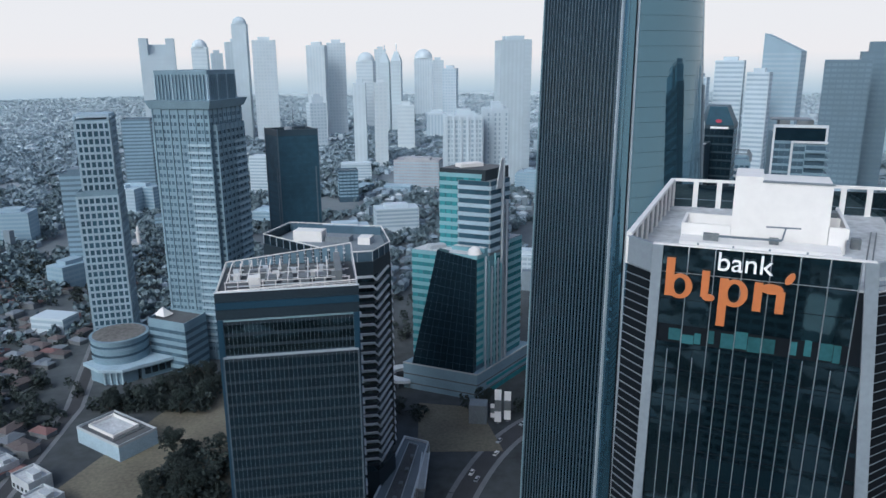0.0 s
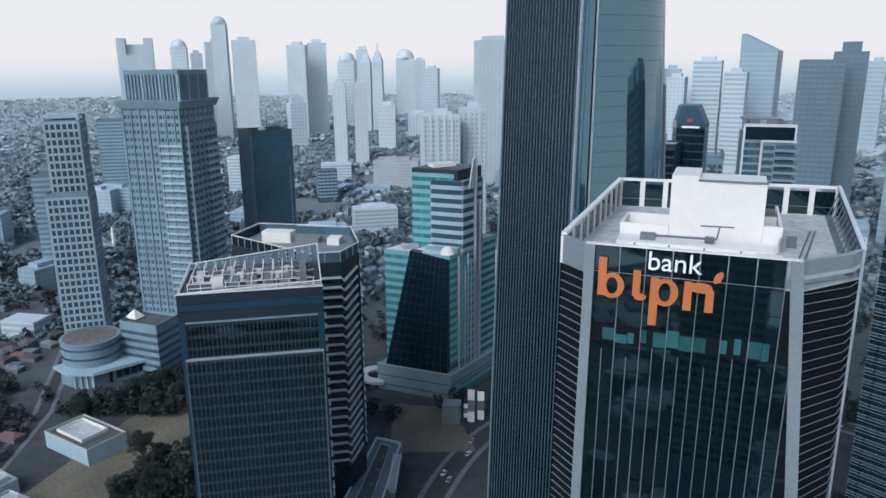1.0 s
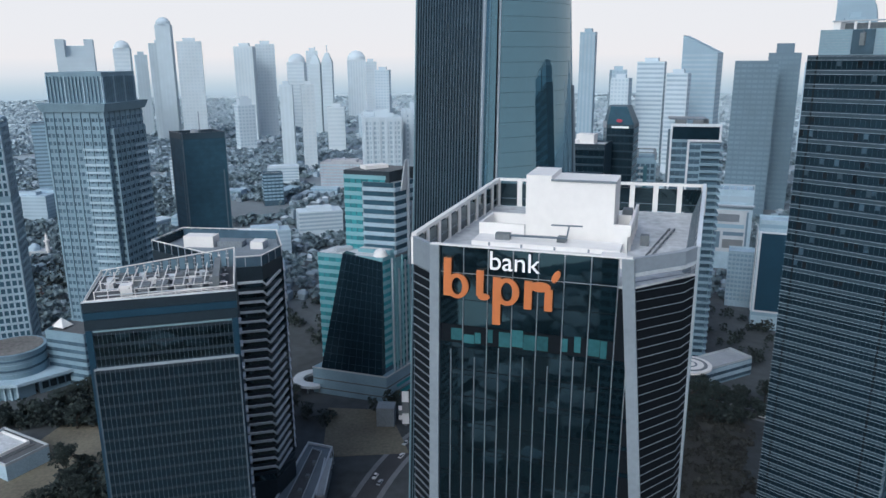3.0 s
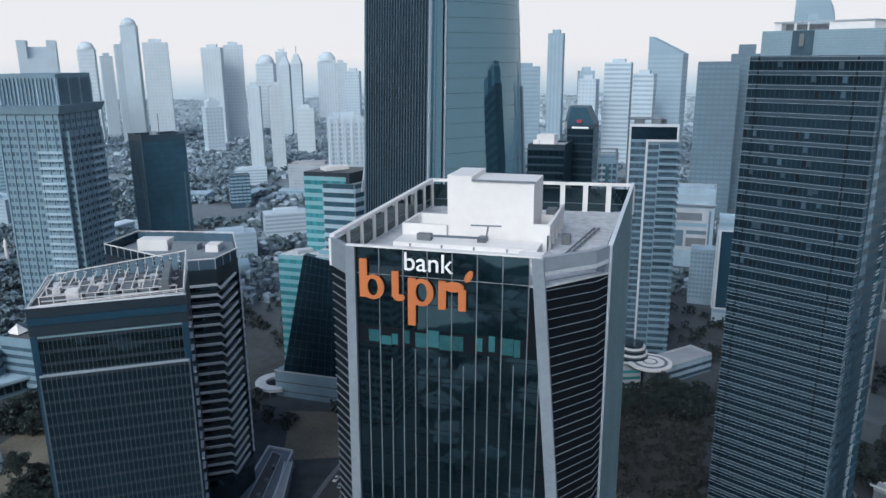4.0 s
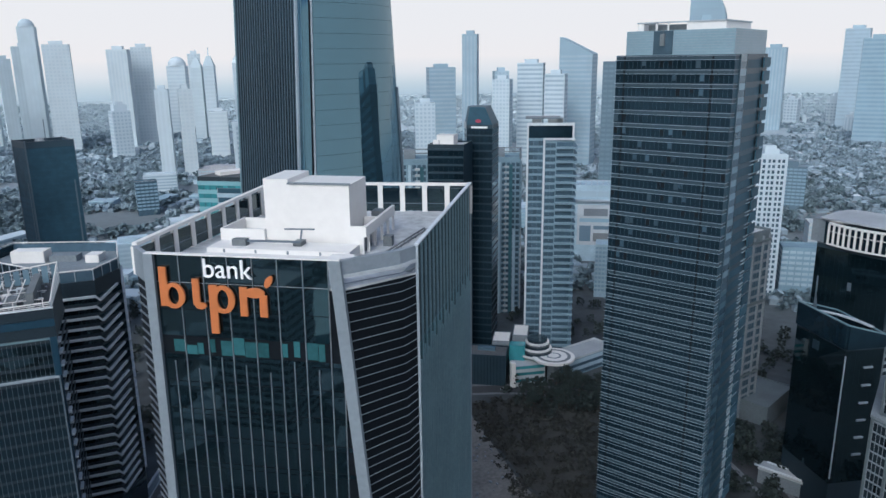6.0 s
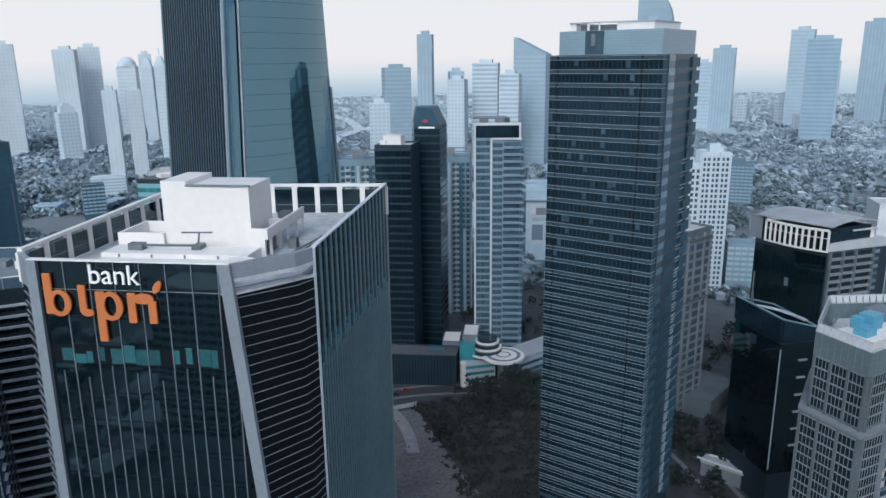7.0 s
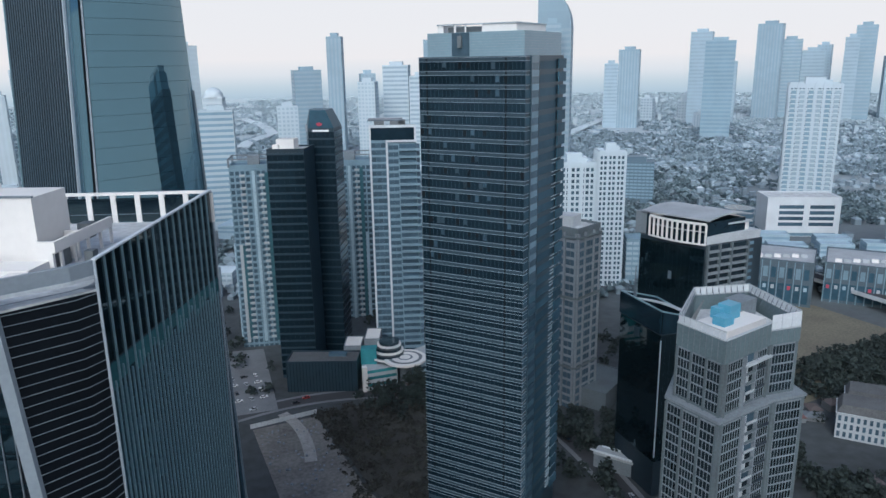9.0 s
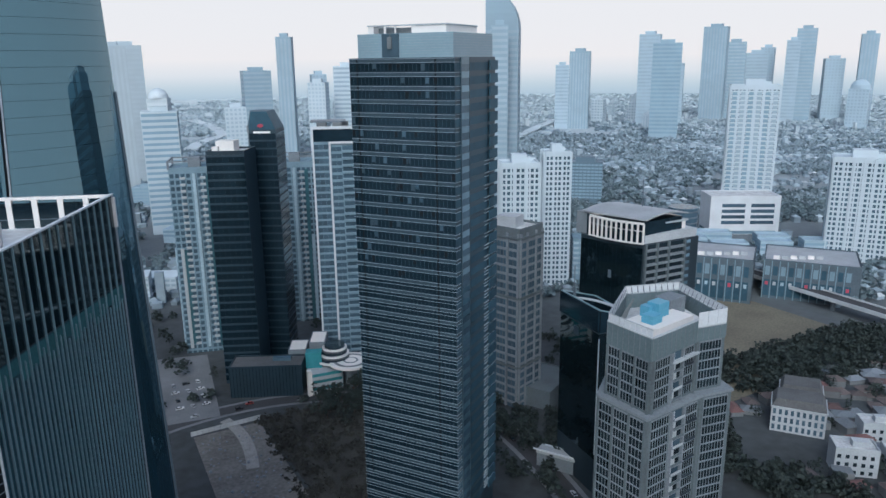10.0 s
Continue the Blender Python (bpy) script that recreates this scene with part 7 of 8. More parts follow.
# -- small mosque among the trees, and the fence of the empty plot --
def mosque():
    x, y = -254, 589
    ob = thing("mosque", x, y, 0, "small white mosque with a pale dome and minaret", "mosque")
    part("hall", MB().obox(x, y, 0, 7, 18, 14, 10), PALE_CONC, ob)
    part("dome", MB().disc(x - 3, y, 7, 10, 5, 20, 4.4).disc(x - 3, y, 10, 12.4, 4.4, 20, 1.6), FAR_PALE, ob, "pale blue dome")
    part("minaret", MB().disc(x + 9, y - 4, 0, 15, 1.7, 12, 1.4).disc(x + 9, y - 4, 15, 16, 2.3, 12).disc(x + 9, y - 4, 16, 19, 1.2, 12, 1.1).disc(x + 9, y - 4, 19, 22, 1.1, 12, 0.1), WHITE_PAINT, ob)
    keep(x, y, 14)
    fe = thing("site_fence", 112, 290, 0, "pale sheet fence round the empty plot", "fence")
    for j in range(12):
        fc, w = upright((97 + j * 2.6, 289.5 + j * 0.2), (99.5 + j * 2.6, 289.7 + j * 0.2))
        part("fence_panel", MB().fbox(fc, 0, w, 0, 2.2, -0.06, 0), PALE_CONC, fe)


mosque()


# -- the skyline, its haze painted into the tower colours --
def far_tower(x, y, w, h, m, win, yaw=None, d=None, style="bands", top="flat", label=""):
    d = d or w * 0.8
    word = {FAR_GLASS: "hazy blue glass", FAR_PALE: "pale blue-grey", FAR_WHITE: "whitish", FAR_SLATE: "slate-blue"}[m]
    # Far towers on the left get still paler colours for thicker haze.
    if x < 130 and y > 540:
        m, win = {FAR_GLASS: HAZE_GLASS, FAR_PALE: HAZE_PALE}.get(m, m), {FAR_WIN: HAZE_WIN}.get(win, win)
    yaw = -math.degrees(math.atan2(x - 40, y)) + rng.uniform(-16, 16) if yaw is None else yaw
    form = {"flat": "flat-topped", "step": "stepped", "slant": "slant-topped", "spire": "pointed", "dome": "round-topped", "notch": "notch-topped", "sail": "sail-topped"}[top]
    ob = thing("distant_tower", x, y, 0, label or "%s %s tower in the distant skyline" % (word, form), "skyscraper", "distant skyline")
    keep(x, y, w * 0.8)
    body = h if top == "flat" else h - w * (0.5 if top != "spire" else 0.9)
    MBo = lambda s, z0, z1: MB().obox(x, y, z0, z1, w * s, d * s, yaw)
    zb = max(0.0, FOOT[ob.name])
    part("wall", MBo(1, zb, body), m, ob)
    c, s = math.cos(radians(yaw)), math.sin(radians(yaw))
    q = [(x + c * a - s * b, y + s * a + c * b) for a, b in ((-w / 2, -d / 2), (w / 2, -d / 2), (w / 2, d / 2), (-w / 2, d / 2))]
    if top == "step":
        part("upper_wall", MBo(0.72, body, h - w * 0.15), m, ob)
        part("upper_wall", MBo(0.4, h - w * 0.15, h), m, ob)
    elif top == "slant":
        part("slanted_top", MB().hexa([(*p, body) for p in q] + [(*p, z) for p, z in zip(q, (h, body + 0.1, body + 0.1, h))]), m, ob)
    elif top == "spire":
        part("tapered_top", MB().loft([(*p, body) for p in q], [(x + (a - x) * 0.35, y + (b - y) * 0.35, h) for a, b in q]), m, ob)
        part("mast", MB().bar((x, y, h), (x, y, h + 9), 0.5), m, ob)
    elif top == "dome":
        for k in range(4):
            a0, a1 = k * math.pi / 8, (k + 1) * math.pi / 8
            part("dome_ring", MB().disc(x, y, body + w * 0.5 * math.sin(a0), body + w * 0.5 * math.sin(a1), w * 0.5 * math.cos(a0), 20, max(0.3, w * 0.5 * math.cos(a1))), m, ob)
    elif top == "sail":
        edge = lambda a: [(x + c * u - s * v, y + s * u + c * v, body + w * 1.15 * math.sin(a)) for u, v in ((-w / 2, -d / 2), (w * (math.cos(a) - 0.5), -d / 2), (w * (math.cos(a) - 0.5), d / 2), (-w / 2, d / 2))]
        for k in range(7):
            part("sail_slice", MB().loft(edge(k * 0.2), edge(k * 0.2 + 0.2)), m, ob)
    elif top == "notch":
        for sx in (-1, 1):
            part("top_horn", MB().obox(x + c * sx * w * 0.38, y + s * sx * w * 0.38, body, h, w * 0.24, d, yaw), m, ob)
        part("upper_wall", MBo(0.6, body, h - w * 0.18), m, ob)
    else:
        part("roof_block", MBo(0.5, h, h + 3.5), m, ob)
    for i in (0, 1, 3):
        fc, ww = upright(q[i], q[(i + 1) % 4])
        mb = MB()
        if style == "bands":
            for k in range(int((body - zb) / 4.2) - 1):
                mb.fbox(fc, 0.5, ww - 0.5, body - 3.2 - k * 4.2, body - 1.2 - k * 4.2, -0.05, 0.12)
        elif style == "ribs":
            n = max(3, int(ww / 3.2))
            for j in range(n):
                mb.fbox(fc, ww * (j + 0.25) / n, ww * (j + 0.75) / n, zb, body - 2, -0.05, 0.12)
        else:
            n = max(3, int(ww / 3.4))
            for k in range(int((body - zb) / 3.6) - 1):
                for j in range(n):
                    mb.fbox(fc, ww * (j + 0.2) / n, ww * (j + 0.8) / n, body - 2.9 - k * 3.6, body - 1.0 - k * 3.6, -0.05, 0.12)
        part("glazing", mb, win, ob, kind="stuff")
    return ob


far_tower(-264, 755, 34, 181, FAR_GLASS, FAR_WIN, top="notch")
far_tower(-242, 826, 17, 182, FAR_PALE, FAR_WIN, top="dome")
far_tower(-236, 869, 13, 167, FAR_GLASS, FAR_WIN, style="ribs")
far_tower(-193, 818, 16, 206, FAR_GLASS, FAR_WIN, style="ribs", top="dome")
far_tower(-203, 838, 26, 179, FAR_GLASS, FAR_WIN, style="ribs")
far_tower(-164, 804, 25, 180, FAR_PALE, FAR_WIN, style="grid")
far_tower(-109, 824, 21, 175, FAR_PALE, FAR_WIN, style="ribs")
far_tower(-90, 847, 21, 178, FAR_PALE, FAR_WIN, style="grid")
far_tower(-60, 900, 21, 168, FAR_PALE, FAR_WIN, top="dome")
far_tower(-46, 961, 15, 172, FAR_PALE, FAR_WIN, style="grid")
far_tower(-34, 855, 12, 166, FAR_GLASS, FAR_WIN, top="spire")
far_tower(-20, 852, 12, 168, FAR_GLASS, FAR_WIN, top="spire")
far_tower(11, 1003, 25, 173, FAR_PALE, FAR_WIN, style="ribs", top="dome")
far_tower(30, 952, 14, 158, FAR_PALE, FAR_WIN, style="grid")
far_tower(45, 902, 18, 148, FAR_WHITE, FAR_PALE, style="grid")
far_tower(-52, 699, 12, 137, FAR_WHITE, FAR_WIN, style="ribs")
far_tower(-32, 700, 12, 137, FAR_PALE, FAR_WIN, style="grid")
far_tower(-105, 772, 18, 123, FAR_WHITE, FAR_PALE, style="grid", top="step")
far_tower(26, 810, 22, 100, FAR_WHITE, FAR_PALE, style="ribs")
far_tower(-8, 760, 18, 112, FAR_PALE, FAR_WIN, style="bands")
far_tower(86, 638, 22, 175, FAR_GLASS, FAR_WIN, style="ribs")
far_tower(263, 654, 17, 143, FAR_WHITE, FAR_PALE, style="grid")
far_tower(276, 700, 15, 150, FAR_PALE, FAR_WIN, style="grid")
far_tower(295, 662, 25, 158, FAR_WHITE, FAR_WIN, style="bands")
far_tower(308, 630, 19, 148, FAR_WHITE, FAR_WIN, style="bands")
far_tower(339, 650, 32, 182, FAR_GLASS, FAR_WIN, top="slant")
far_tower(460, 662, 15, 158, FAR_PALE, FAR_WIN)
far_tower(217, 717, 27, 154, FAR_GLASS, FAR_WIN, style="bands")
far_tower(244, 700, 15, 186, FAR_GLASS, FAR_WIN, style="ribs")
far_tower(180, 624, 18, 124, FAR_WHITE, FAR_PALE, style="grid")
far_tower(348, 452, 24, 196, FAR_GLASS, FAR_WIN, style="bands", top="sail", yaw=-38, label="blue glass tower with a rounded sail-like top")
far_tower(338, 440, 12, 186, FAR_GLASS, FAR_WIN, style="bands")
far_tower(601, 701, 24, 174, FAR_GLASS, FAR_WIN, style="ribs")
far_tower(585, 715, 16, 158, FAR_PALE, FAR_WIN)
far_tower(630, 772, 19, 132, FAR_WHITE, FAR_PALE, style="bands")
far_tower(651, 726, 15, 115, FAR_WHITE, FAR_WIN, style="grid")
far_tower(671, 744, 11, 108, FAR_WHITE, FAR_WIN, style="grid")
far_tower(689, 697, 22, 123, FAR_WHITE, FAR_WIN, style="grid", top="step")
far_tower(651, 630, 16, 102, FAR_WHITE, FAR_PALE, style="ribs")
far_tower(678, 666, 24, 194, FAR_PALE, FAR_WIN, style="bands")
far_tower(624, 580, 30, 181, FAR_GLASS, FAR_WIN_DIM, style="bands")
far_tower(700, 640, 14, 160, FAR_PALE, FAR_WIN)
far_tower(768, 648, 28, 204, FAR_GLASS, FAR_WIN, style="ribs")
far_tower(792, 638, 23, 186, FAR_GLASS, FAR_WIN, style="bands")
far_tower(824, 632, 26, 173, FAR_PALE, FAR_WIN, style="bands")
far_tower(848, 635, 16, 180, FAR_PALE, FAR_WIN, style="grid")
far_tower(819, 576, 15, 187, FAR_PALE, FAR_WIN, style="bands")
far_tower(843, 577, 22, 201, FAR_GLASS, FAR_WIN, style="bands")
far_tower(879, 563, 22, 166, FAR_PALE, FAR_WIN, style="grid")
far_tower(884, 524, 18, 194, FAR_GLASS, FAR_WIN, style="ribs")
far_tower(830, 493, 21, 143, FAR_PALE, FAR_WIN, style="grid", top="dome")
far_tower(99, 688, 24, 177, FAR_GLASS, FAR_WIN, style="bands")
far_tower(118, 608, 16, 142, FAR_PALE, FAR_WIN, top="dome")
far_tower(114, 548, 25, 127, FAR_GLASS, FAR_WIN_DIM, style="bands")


# ---- low city: houses and trees ----
def proto(name, label, category, group):
    """A thing built round the origin at true size, to be set out in copies."""
    ob = tagged(new(name), label, category, group)
    ORG[ob.name] = Vector((0, 0, 0))
    return ob


def hip_house(mb_w, mb_r, x, y, w, d, h, yaw, rise):
    c, s = math.cos(radians(yaw)), math.sin(radians(yaw))
    P2 = lambda a, b, z: (x + c * a - s * b, y + s * a + c * b, z)
    mb_w.obox(x, y, 0, h, w, d, yaw)
    o, r = 0.5, max(0.0, w / 2 - d / 2)
    W, D = w / 2 + o, d / 2 + o
    mb_r.add([P2(-W, -D, h - 0.1), P2(W, -D, h - 0.1), P2(W, D, h - 0.1), P2(-W, D, h - 0.1), P2(-r, 0, h + rise), P2(r, 0, h + rise)],
             [(0, 1, 5, 4), (1, 2, 5), (2, 3, 4, 5), (3, 0, 4), (3, 2, 1, 0)])


def in_view(x, y, pad=4.0):
    a = math.degrees(math.atan2(x - 5, y))
    b = math.degrees(math.atan2(x - 80, y + 8))
    return a > -33 - pad and b < 58 + pad


def near_houses():
    protos = []
    for k in range(6):
        w, d, h = 8.5 + 1.8 * (k % 3), 6.5 + 1.2 * (k % 2), 2.9 + 1.5 * (k % 2)
        roof = (TILE_BROWN, TIN, TILE_RED, TILE_BROWN, TIN, TILE_BROWN)[k]
        words = ("single-storey", "two-storey")[k % 2] + " plastered house with " + ("brown tiled", "grey tin", "red tiled", "brown tiled", "grey tin", "brown tiled")[k] + " hip roof"
        ob = proto("house", words, "house", "houses of the low quarter")
        a, b = MB(), MB()
        hip_house(a, b, 0, 0, w, d, h, 0, 1.8)
        part("wall", a, PLASTER, ob)
        part("roof", b, roof, ob)
        protos.append(ob)
    r = random.Random(11)
    spots = []
    for x0, x1, y0, y1, n in ((-300, -196, 300, 430, 110), (-190, -150, 235, 275, 14), (300, 470, 95, 200, 60)):
        got = 0
        for _ in range(4000):
            if got >= n:
                break
            x, y = r.uniform(x0, x1), r.uniform(y0, y1)
            if not in_view(x, y, 6) or not free(*site(x, y), 6) or abs(x + 192 - (400 - y) * 0.32) < 7:
                continue
            if any((x - a) ** 2 + (y - b) ** 2 < 95 for a, b in spots):
                continue
            spots.append((x, y))
            got += 1
            copy_thing(protos[r.randrange(6)], pose(*site(x, y), 0, 0, 0, r.choice((-20, 70, 160, 250)) + r.uniform(-6, 6)))
            keep(x, y, 4)
    for p, (x, y) in zip(protos, ((-176, 250), (-190, 262), (-205, 240), (-220, 262), (-232, 245), (-180, 225))):
        p.matrix_basis = pose(*site(x, y), 0, 0, 0, -20)
        keep(x, y, 6)


def crowded_quarters():
    """The rest of the low quarters: roofs wall to wall along narrow lanes, too many to tell apart."""
    r = random.Random(41)
    walls, roofs = MB(), [MB(), MB(), MB()]
    for x0, x1, y0, y1, yaw in ((-400, -190, 292, 520, -14), (-215, -150, 225, 280, -35), (318, 520, 60, 200, -40), (330, 520, 40, 120, -40)):
        c, s = math.cos(radians(yaw)), math.sin(radians(yaw))
        cx, cy = site((x0 + x1) / 2, (y0 + y1) / 2)
        lx, ly = (x1 - x0) * 0.8, (y1 - y0) * 0.8
        v = -ly
        while v < ly:
            u = -lx
            while u < lx:
                w, d = r.uniform(7, 13), r.uniform(6, 8.5)
                px, py = cx + c * u - s * v, cy + s * u + c * v
                u += w + (0.4 if r.random() < 0.75 else 4)
                qx, qy = EYE.x + (px - EYE.x) / 1.18, EYE.y + (py - EYE.y) / 1.2
                if not (x0 < qx < x1 and y0 < qy < y1) or not in_view(px, py, 6) or not free(px, py, 3) or abs(qx + 192 - (400 - qy) * 0.32) < 7 or r.random() < 0.12:
                    continue
                roof = roofs[0 if r.random() < 0.5 else 1 if r.random() < 0.35 else 2]
                if r.random() < 0.8:
                    hip_house(walls, roof, px, py, w, d, r.choice((2.4, 2.7, 3.0, 4.2)), yaw + r.uniform(-4, 4) + (90 if w < 9 and r.random() < 0.3 else 0), r.uniform(1.1, 1.8))
                else:
                    h = r.uniform(2.8, 5.5)
                    walls.obox(px, py, 0, h, w, d, yaw)
                    roofs[2].obox(px, py, h, h + 0.2, w * 0.95, d * 0.95, yaw)
            v += 8.6 + (5 if r.random() < 0.2 else 0)
    solo("quarter_houses", walls, YARD_WALL, "grimy plaster walls of crowded low houses", "houses", kind="stuff")
    for mb, m, w in zip(roofs, (RUST, BRICK_RED, SHED_TIN), ("rust-brown tiled", "dull red tiled", "weathered tin")):
        solo("quarter_roof_field", mb, m, w + " roofs of crowded low houses", "roofs", kind="stuff")


def tree_belts():
    """Dense dark planting along roads, fields and between the houses."""
    r = random.Random(77)
    mb = MB()
    for x0, x1, y0, y1, n in ((-150, -96, 294, 332, 150), (-96, -70, 190, 258, 130), (280, 312, 118, 222, 240), (205, 262, 150, 262, 150), (246, 300, 222, 262, 60), (345, 475, 192, 236, 460), (225, 262, 205, 250, 40),
                              (205, 250, 120, 200, 50), (-320, -190, 300, 520, 120), (300, 420, 95, 190, 60), (-66, -30, 290, 370, 50), (150, 215, 268, 300, 40),
                              (-30, 24, 250, 300, 30), (40, 70, 250, 296, 40), (-205, -160, 275, 330, 60), (240, 330, 275, 400, 90), (-420, -200, 430, 560, 200), (-60, 60, 380, 470, 110),
                              (60, 170, 300, 460, 60), (180, 240, 330, 460, 60)):
        for _ in range(n):
            x, y = site(r.uniform(x0, x1), r.uniform(y0, y1))
            if any((x - a) ** 2 + (y - b) ** 2 < c * c for a, b, c in KEEP if c < 44):
                continue
            h, q = r.uniform(4, 11), r.uniform(2.2, 4.6)
            for _ in range(46):
                a, t, z = r.uniform(0, 2 * math.pi), math.sqrt(r.random()), r.uniform(0.25, 1.0)
                c = Vector((x + q * t * math.cos(a) * (1.25 - 0.6 * z), y + q * t * math.sin(a) * (1.25 - 0.6 * z), h * z))
                t1 = Vector((r.gauss(0, 1), r.gauss(0, 1), r.gauss(0, 0.5))).normalized() * q * 0.30
                t2 = t1.cross(Vector((r.gauss(0, 1), r.gauss(0, 1), r.gauss(0, 1)))).normalized() * q * 0.24
                mb.add([c - t1, c + t2, c + t1, c - t2], [(0, 1, 2, 3)])
    solo("tree_belt", mb, LEAF, "dense dark planting along roads and yards", "woods", kind="stuff")


def tree_mesh(seed, h, r0, clumps, leaf_n=46):
    """Trunk with limbs, and a crown of many small leaf clumps with gaps."""
    r = random.Random(seed)
    trunk = MB()
    n = 7
    ring = lambda z, q, ox, oy: [(ox + q * math.cos(2 * math.pi * i / n), oy + q * math.sin(2 * math.pi * i / n), z) for i in range(n)]
    trunk.loft(ring(0, 0.38, 0, 0), ring(h * 0.35, 0.26, 0.1, 0)).loft(ring(h * 0.35, 0.26, 0.1, 0), ring(h * 0.7, 0.12, 0.25, 0.1))
    for k in range(6):
        a = k * 1.05 + r.uniform(-0.3, 0.3)
        z = h * r.uniform(0.3, 0.5)
        trunk.bar((0.1, 0, z), (r0 * 0.7 * math.cos(a), r0 * 0.7 * math.sin(a), z + h * 0.28), 0.09)
    crown = MB()
    for _ in range(clumps):
        a, t = r.uniform(0, 2 * math.pi), r.random() ** 0.6
        z = h * r.uniform(0.42, 1.0)
        q = r0 * t * math.sqrt(max(0.05, 1 - ((z / h - 0.62) / 0.45) ** 2))
        cx, cy, cr = q * math.cos(a), q * math.sin(a), r.uniform(0.5, 1.05) * r0 * 0.24
        for _ in range(leaf_n):
            v = Vector((r.gauss(0, 1), r.gauss(0, 1), r.gauss(0, 0.7)))
            v = v.normalized() * cr * r.uniform(0.5, 1.1)
            t1 = Vector((r.gauss(0, 1), r.gauss(0, 1), r.gauss(0, 1))).normalized() * cr * 0.30
            t2 = t1.cross(Vector((r.gauss(0, 1), r.gauss(0, 1), r.gauss(0, 1)))).normalized() * cr * 0.22
            c = Vector((cx, cy, z)) + v
            crown.add([c - t1, c + t2, c + t1, c - t2], [(0, 1, 2, 3)])
    return trunk, crown


def plant_trees():
    protos = []
    for k, (h, r0) in enumerate(((11, 4.6), (8.5, 4.0), (6.5, 3.2), (13, 5.2))):
        ob = proto("tree", "dark broad-leaved city tree", "tree", "city trees")
        t, c = tree_mesh(20 + k, h, r0, 46)
        part("trunk", t, BARK, ob)
        part("crown", c, LEAF, ob)
        protos.append(ob)
    r = random.Random(5)
    zones = ((-146, -92, 292, 334, 34), (-100, -72, 205, 262, 34), (-30, -12, 285, 320, 8), (30, 62, 262, 300, 14), (150, 215, 270, 298, 30),
             (205, 245, 215, 300, 24), (214, 234, 150, 215, 12), (255, 330, 150, 215, 40), (330, 440, 196, 224, 34), (400, 470, 215, 262, 20),
             (86, 130, 296, 330, 8), (60, 90, 250, 300, 12), (160, 210, 318, 400, 14), (240, 300, 290, 380, 30), (300, 420, 95, 150, 26),
             (-260, -160, 225, 420, 34), (-195, -150, 385, 430, 12), (220, 330, 100, 118, 8), (-60, -20, 300, 370, 22), (-40, 20, 355, 420, 22))
    count = 0
    for x0, x1, y0, y1, n in zones:
        for _ in range(n):
            x, y = r.uniform(x0, x1), r.uniform(y0, y1)
            s = r.uniform(0.75, 1.25)
            k = r.randrange(4)
            x, y = site(x, y)
            if count >= 112 or any((x - a) ** 2 + (y - b) ** 2 < c * c for a, b, c in KEEP if 8.5 < c < 42):
                continue
            count += 1
            o = copy_thing(protos[k], pose(x, y, 0, 0, 0, r.uniform(0, 360)))
            o.scale = (s, s, s * r.uniform(0.85, 1.1))
    for p, q in zip(protos, ((-118, 318), (-88, 236), (160, 288), (262, 172))):
        p.location = (*site(*q), 0)


def scrub_bushes():
    """Low scrub over the overgrown plot and along its edges."""
    r = random.Random(9)
    mb = MB()
    for _ in range(900):
        x, y = r.uniform(126, 192), r.uniform(198, 294)
        if y < 222 + abs(x - 146) * 0.4 - 20 or (x - 128) * 0.1 > 6:
            continue
        if x > 172 and y < 240 + (x - 172) * 1.3:
            continue
        x, y = site(x, y)
        s = r.uniform(0.7, 2.0)
        for _ in range(14):
            c = Vector((x + r.gauss(0, s * 0.6), y + r.gauss(0, s * 0.6), abs(r.gauss(0.5, 0.4)) * s))
            t1 = Vector((r.gauss(0, 1), r.gauss(0, 1), r.gauss(0, 1))).normalized() * s * 0.55
            t2 = t1.cross(Vector((r.gauss(0, 1), r.gauss(0, 1), r.gauss(0, 1)))).normalized() * s * 0.4
            mb.add([c - t1, c + t2, c + t1, c - t2], [(0, 1, 2, 3)])
    solo("scrub", mb, DRY_LEAF, "low dark scrub on the empty plot", "scrub", kind="stuff")


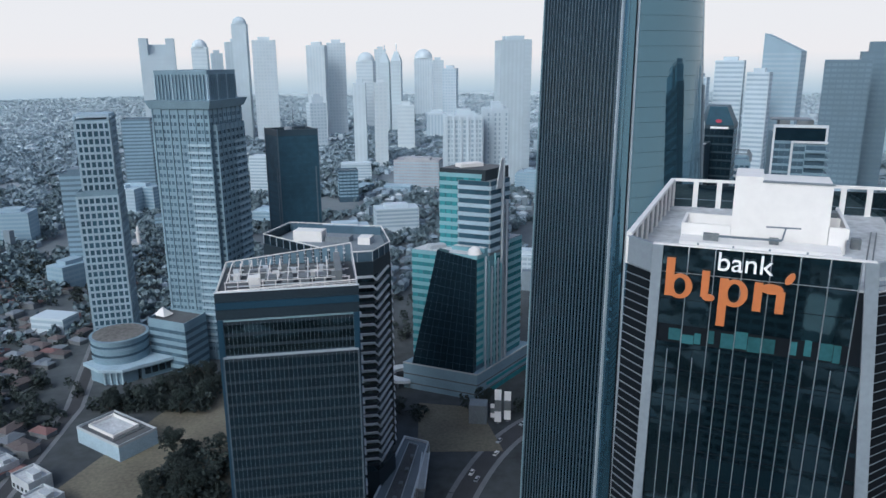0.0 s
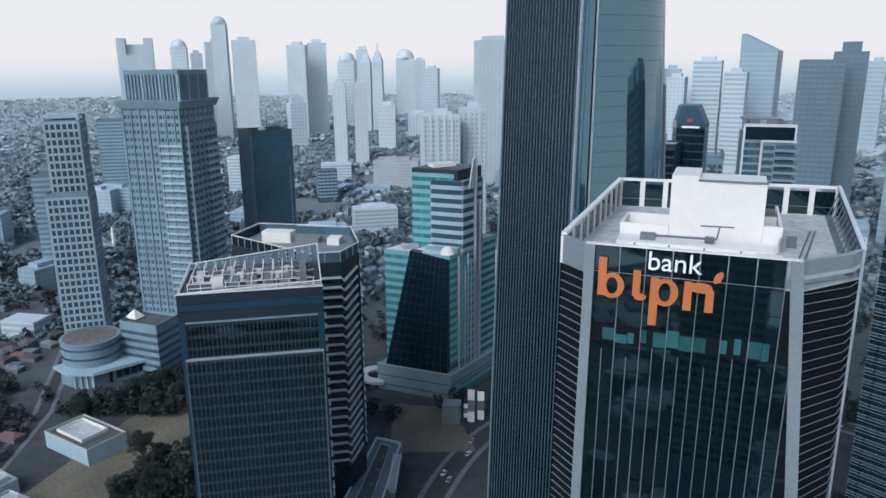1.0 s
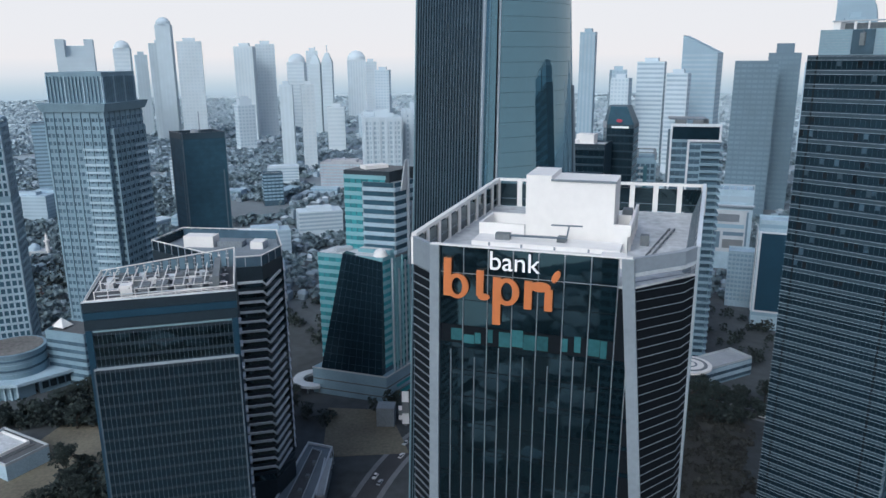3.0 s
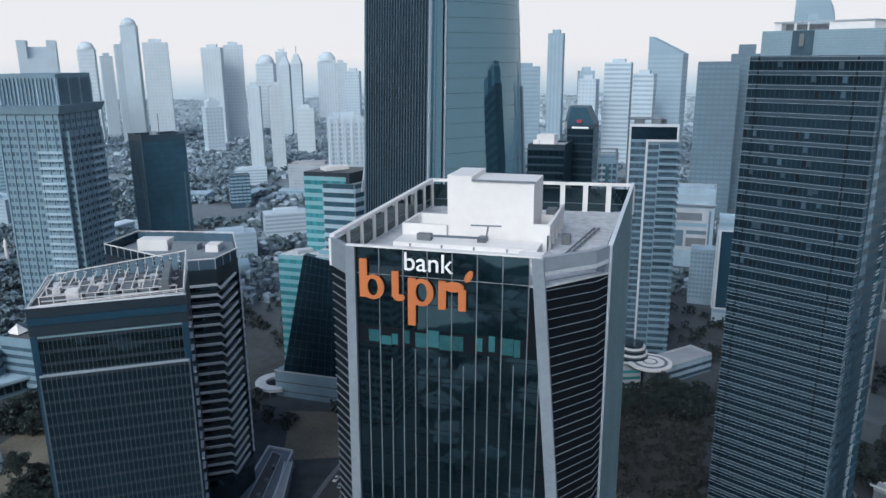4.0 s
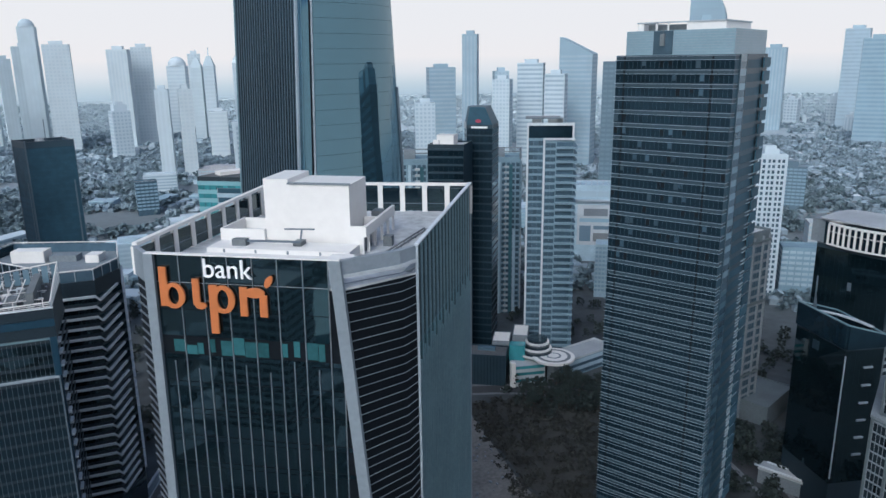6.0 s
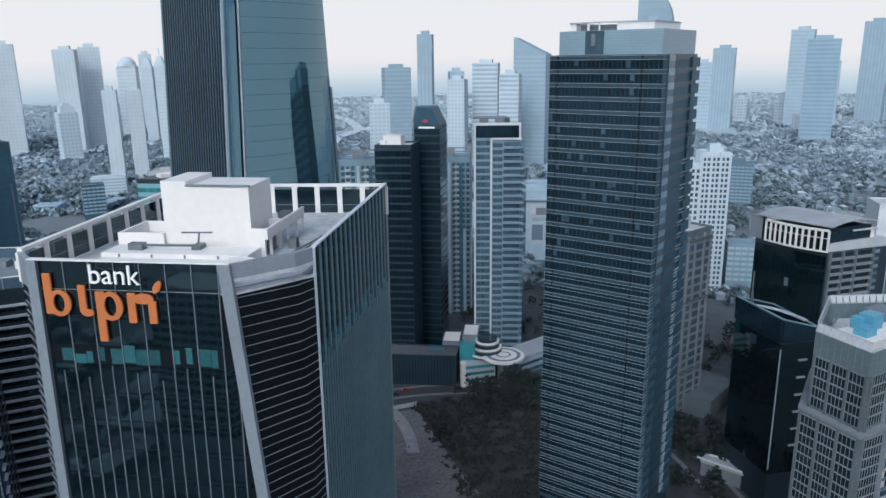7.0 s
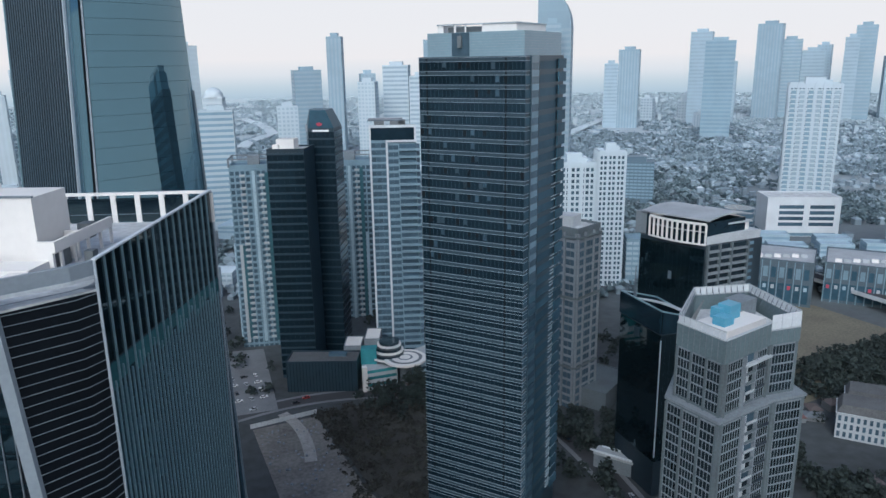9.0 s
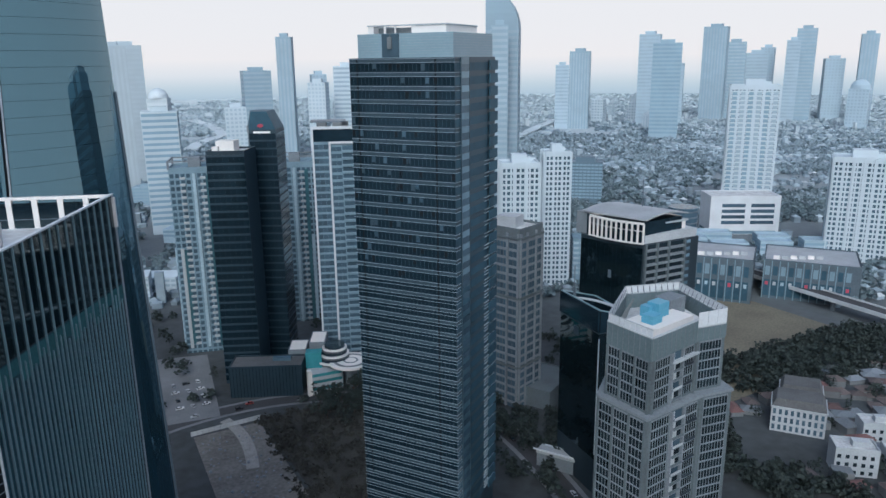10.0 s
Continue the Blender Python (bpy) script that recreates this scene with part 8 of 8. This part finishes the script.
def far_city():
    """The endless low districts: hip and flat roofs with trees between, thinning with distance; colours pale in steps
    for haze.
    """
    r = random.Random(21)
    kinds = ("wall", "roof", "dull", "bright", "green")
    sets = [{k: MB() for k in kinds} for _ in range(3)]
    y = 330.0
    while y < 3700:
        step = 10.5 + max(0, y - 500) * 0.0085
        x = -0.8 * y - 40
        while x < 1.75 * y + 200:
            px, py = x + r.uniform(-0.4, 0.4) * step, y + r.uniform(-0.4, 0.4) * step
            x += step
            dist = math.hypot(px - 60, py - 60)
            if not in_view(px, py) or dist < 520 or dist > 3900 or not free(px, py, step * 0.45):
                continue
            # Farther bands take paler colour sets that imitate haze.
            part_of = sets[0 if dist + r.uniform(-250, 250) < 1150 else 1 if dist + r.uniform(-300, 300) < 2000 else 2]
            q = r.random()
            wood = noise.noise(Vector((px * 0.006, py * 0.006, 3.0)))
            if q < 0.38 + 0.7 * wood + (0.34 if px < -60 else 0.08):
                for _ in range(3):
                    gx, gy, gz, s = px + r.gauss(0, step * 0.25), py + r.gauss(0, step * 0.25), r.uniform(3, 7), step * r.uniform(0.24, 0.42)
                    for _ in range(11):
                        c = Vector((gx + r.gauss(0, s * 0.6), gy + r.gauss(0, s * 0.6), gz + r.gauss(0, 1.6)))
                        t1 = Vector((r.gauss(0, 1), r.gauss(0, 1), r.gauss(0, 0.6))).normalized() * s * 0.6
                        t2 = t1.cross(Vector((r.gauss(0, 1), r.gauss(0, 1), r.gauss(0, 1)))).normalized() * s * 0.5
                        part_of["green"].add([c - t1, c + t2, c + t1, c - t2], [(0, 1, 2, 3)])
            elif q < 0.95:
                w = step * r.uniform(0.5, 0.85)
                d = w * r.uniform(0.55, 0.9)
                h = r.choice((2.6, 3, 3.2, 4, 5, 6.5)) * (1 if r.random() < 0.965 else r.uniform(2, 4))
                yaw = r.choice((-20, 70)) + r.uniform(-12, 12)
                roof = part_of["bright" if r.random() < 0.12 else "roof" if r.random() < 0.5 else "dull"]
                if h > 7 or r.random() < 0.2:
                    part_of["wall"].obox(px, py, 0, h, w, d, yaw)
                    roof.obox(px, py, h, h + 0.3, w * 0.96, d * 0.96, yaw)
                else:
                    hip_house(part_of["wall"], roof, px, py, w, d, h, yaw, 2.2)
        y += step
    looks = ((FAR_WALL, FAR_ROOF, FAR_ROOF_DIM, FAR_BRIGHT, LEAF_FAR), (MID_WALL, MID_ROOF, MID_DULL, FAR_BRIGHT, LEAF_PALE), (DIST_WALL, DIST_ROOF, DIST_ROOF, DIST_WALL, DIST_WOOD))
    words = {"wall": ("far_houses", "haze-paled walls of low houses", "houses"), "roof": ("far_roof_field", "haze-blued roofs of low houses", "roofs"),
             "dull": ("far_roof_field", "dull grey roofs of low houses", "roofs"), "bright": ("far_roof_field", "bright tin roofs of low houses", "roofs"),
             "green": ("far_woods", "haze-greyed tree clumps among houses", "woods")}
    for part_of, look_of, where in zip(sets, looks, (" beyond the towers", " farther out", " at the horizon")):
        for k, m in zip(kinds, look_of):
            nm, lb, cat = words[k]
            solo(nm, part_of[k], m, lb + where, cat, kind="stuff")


def cars():
    """Parked and waiting cars on the roads and the paved lot."""
    paints = [mat("car_paint_" + n, c, 0.35, 0.2, var=0.1) for n, c in (("white", (0.7, 0.7, 0.7)), ("silver", (0.4, 0.42, 0.44)), ("black", (0.02, 0.02, 0.025)), ("red", (0.35, 0.04, 0.04)))]
    tyre = mat("tyre_rubber", (0.02, 0.02, 0.02), 0.8)
    protos = []
    for p, word in zip(paints, ("white", "silver", "black", "dark red")):
        ob = proto("car", "%s city car on the asphalt" % word, "car", "cars on the streets")
        part("body", MB().box(-2.2, 2.2, -0.88, 0.88, 0.3, 0.85).loft([(-2.1, -0.85, 0.85), (1.0, -0.85, 0.85), (1.0, 0.85, 0.85), (-2.1, 0.85, 0.85)],
                                                                     [(-1.8, -0.8, 0.95), (0.9, -0.8, 0.95), (0.9, 0.8, 0.95), (-1.8, 0.8, 0.95)]), p, ob)
        part("cabin", MB().loft([(-1.9, -0.8, 0.95), (0.9, -0.8, 0.95), (0.9, 0.8, 0.95), (-1.9, 0.8, 0.95)], [(-1.5, -0.65, 1.45), (0.2, -0.65, 1.45), (0.2, 0.65, 1.45), (-1.5, 0.65, 1.45)]), GLASS_WINDOW, ob)
        part("roof", MB().box(-1.5, 0.2, -0.66, 0.66, 1.45, 1.5), p, ob)
        for x in (-1.4, 1.4):
            for y in (-0.85, 0.85):
                n = 10
                rg = lambda o: [(x + 0.33 * math.cos(2 * math.pi * i / n), y + o, 0.33 + 0.33 * math.sin(2 * math.pi * i / n)) for i in range(n)]
                part("wheel", MB().loft(rg(-0.1), rg(0.1)), tyre, ob)
        protos.append(ob)
    r = random.Random(17)
    spots = []
    for line, n, off in ((arc_pts((70, 296), (150, 330), (215, 262)), 9, 2), (arc_pts((215, 262), (232, 235), (212, 150)), 9, 2.2), (arc_pts((70, 296), (40, 285), (20, 232)), 8, 2)):
        for k in range(n):
            t = (k + r.random()) / n * (len(line) - 1)
            i = min(len(line) - 2, int(t))
            a, b = Vector(site(*line[i])), Vector(site(*line[i + 1]))
            d = (b - a).normalized()
            sd = 1 if k % 2 else -1
            q = a.lerp(b, t - i) + Vector((-d.y, d.x)) * off * sd
            spots.append((q.x, q.y, math.degrees(math.atan2(d.y, d.x)) + (180 if sd > 0 else 0), 0.13))
    for k in range(12):
        x, y = site(96 + (k % 3) * 6, 318 + (k // 3) * 9)
        spots.append((x, y, 8 + 90 * (k % 2), 0.18))
    for k, (x, y, a, z) in enumerate(spots):
        if k < 4:
            protos[k].matrix_basis = pose(x, y, z, 0, 0, a)
        else:
            copy_thing(protos[r.choice((0, 0, 0, 1, 1, 2, 2))], pose(x, y, z, 0, 0, a))


cars()
near_houses()
plant_trees()
scrub_bushes()
crowded_quarters()
tree_belts()
far_city()


# ---- the city behind: unseen, added for the glass to reflect ----
def rear_city():
    r = random.Random(33)
    walls, roofs, greens = MB(), MB(), MB()
    for _ in range(4200):
        x, y = r.uniform(-420, 620), r.uniform(-950, -20)
        if not free(x, y, 8) or noise.noise(Vector((x * 0.008, y * 0.008, 1.0))) > 0.3:
            continue
        if r.random() < 0.4:
            for _ in range(8):
                c = Vector((x + r.gauss(0, 3), y + r.gauss(0, 3), r.uniform(2, 9)))
                t1 = Vector((r.gauss(0, 1), r.gauss(0, 1), r.gauss(0, 0.6))).normalized() * 2.4
                t2 = t1.cross(Vector((r.gauss(0, 1), r.gauss(0, 1), r.gauss(0, 1)))).normalized() * 2.0
                greens.add([c - t1, c + t2, c + t1, c - t2], [(0, 1, 2, 3)])
        else:
            w = r.uniform(9, 26)
            hip_house(walls, roofs, x, y, w, w * r.uniform(0.5, 0.8), r.uniform(4, 12), r.uniform(0, 90), 2.2)
    solo("rear_houses", walls, YARD_WALL, "white walls of the low city behind the viewpoint", "houses", kind="stuff")
    solo("rear_roof_field", roofs, FAR_ROOF, "pale roofs of the low city behind the viewpoint", "roofs", kind="stuff")
    # Unseen halls added to put teal patches into the bank's glass.
    halls = MB()
    for x, y, w, d, a in ((-250, -215, 95, 60, 30), (-285, -375, 80, 60, 20), (-120, -340, 60, 80, -15), (-190, -560, 140, 60, 10)):
        halls.obox(x, y, 0, 14, w, d, a)
    solo("rear_halls", halls, mat("pale_teal_roofs", (0.36, 0.56, 0.60), 0.6, var=0.3), "pale teal roofs of unseen halls, added for reflections", "roofs", kind="stuff")
    solo("rear_woods", greens, LEAF, "dark trees of the low city behind the viewpoint", "woods", kind="stuff")


rear_city()

# Unseen blocks added behind the camera to shape the glass reflections.
for x, y, w, d, h, m in ((-30, -90, 30, 24, 120, FAR_SLATE), (150, -120, 34, 26, 190, FAR_SLATE), (70, -200, 40, 30, 90, PALE_CONC), (230, -60, 30, 30, 150, GREY_CONC),
                         (-120, -60, 34, 26, 70, PALE_CONC), (20, -260, 40, 40, 150, BLUE_CONC), (130, -320, 30, 30, 175, PALE_CONC), (-90, -220, 34, 30, 130, FAR_SLATE)):
    block("rear_office_block", "plain unseen office block, added for reflections", x, y, w, d, h, 160, m, GLASS_SLATE)
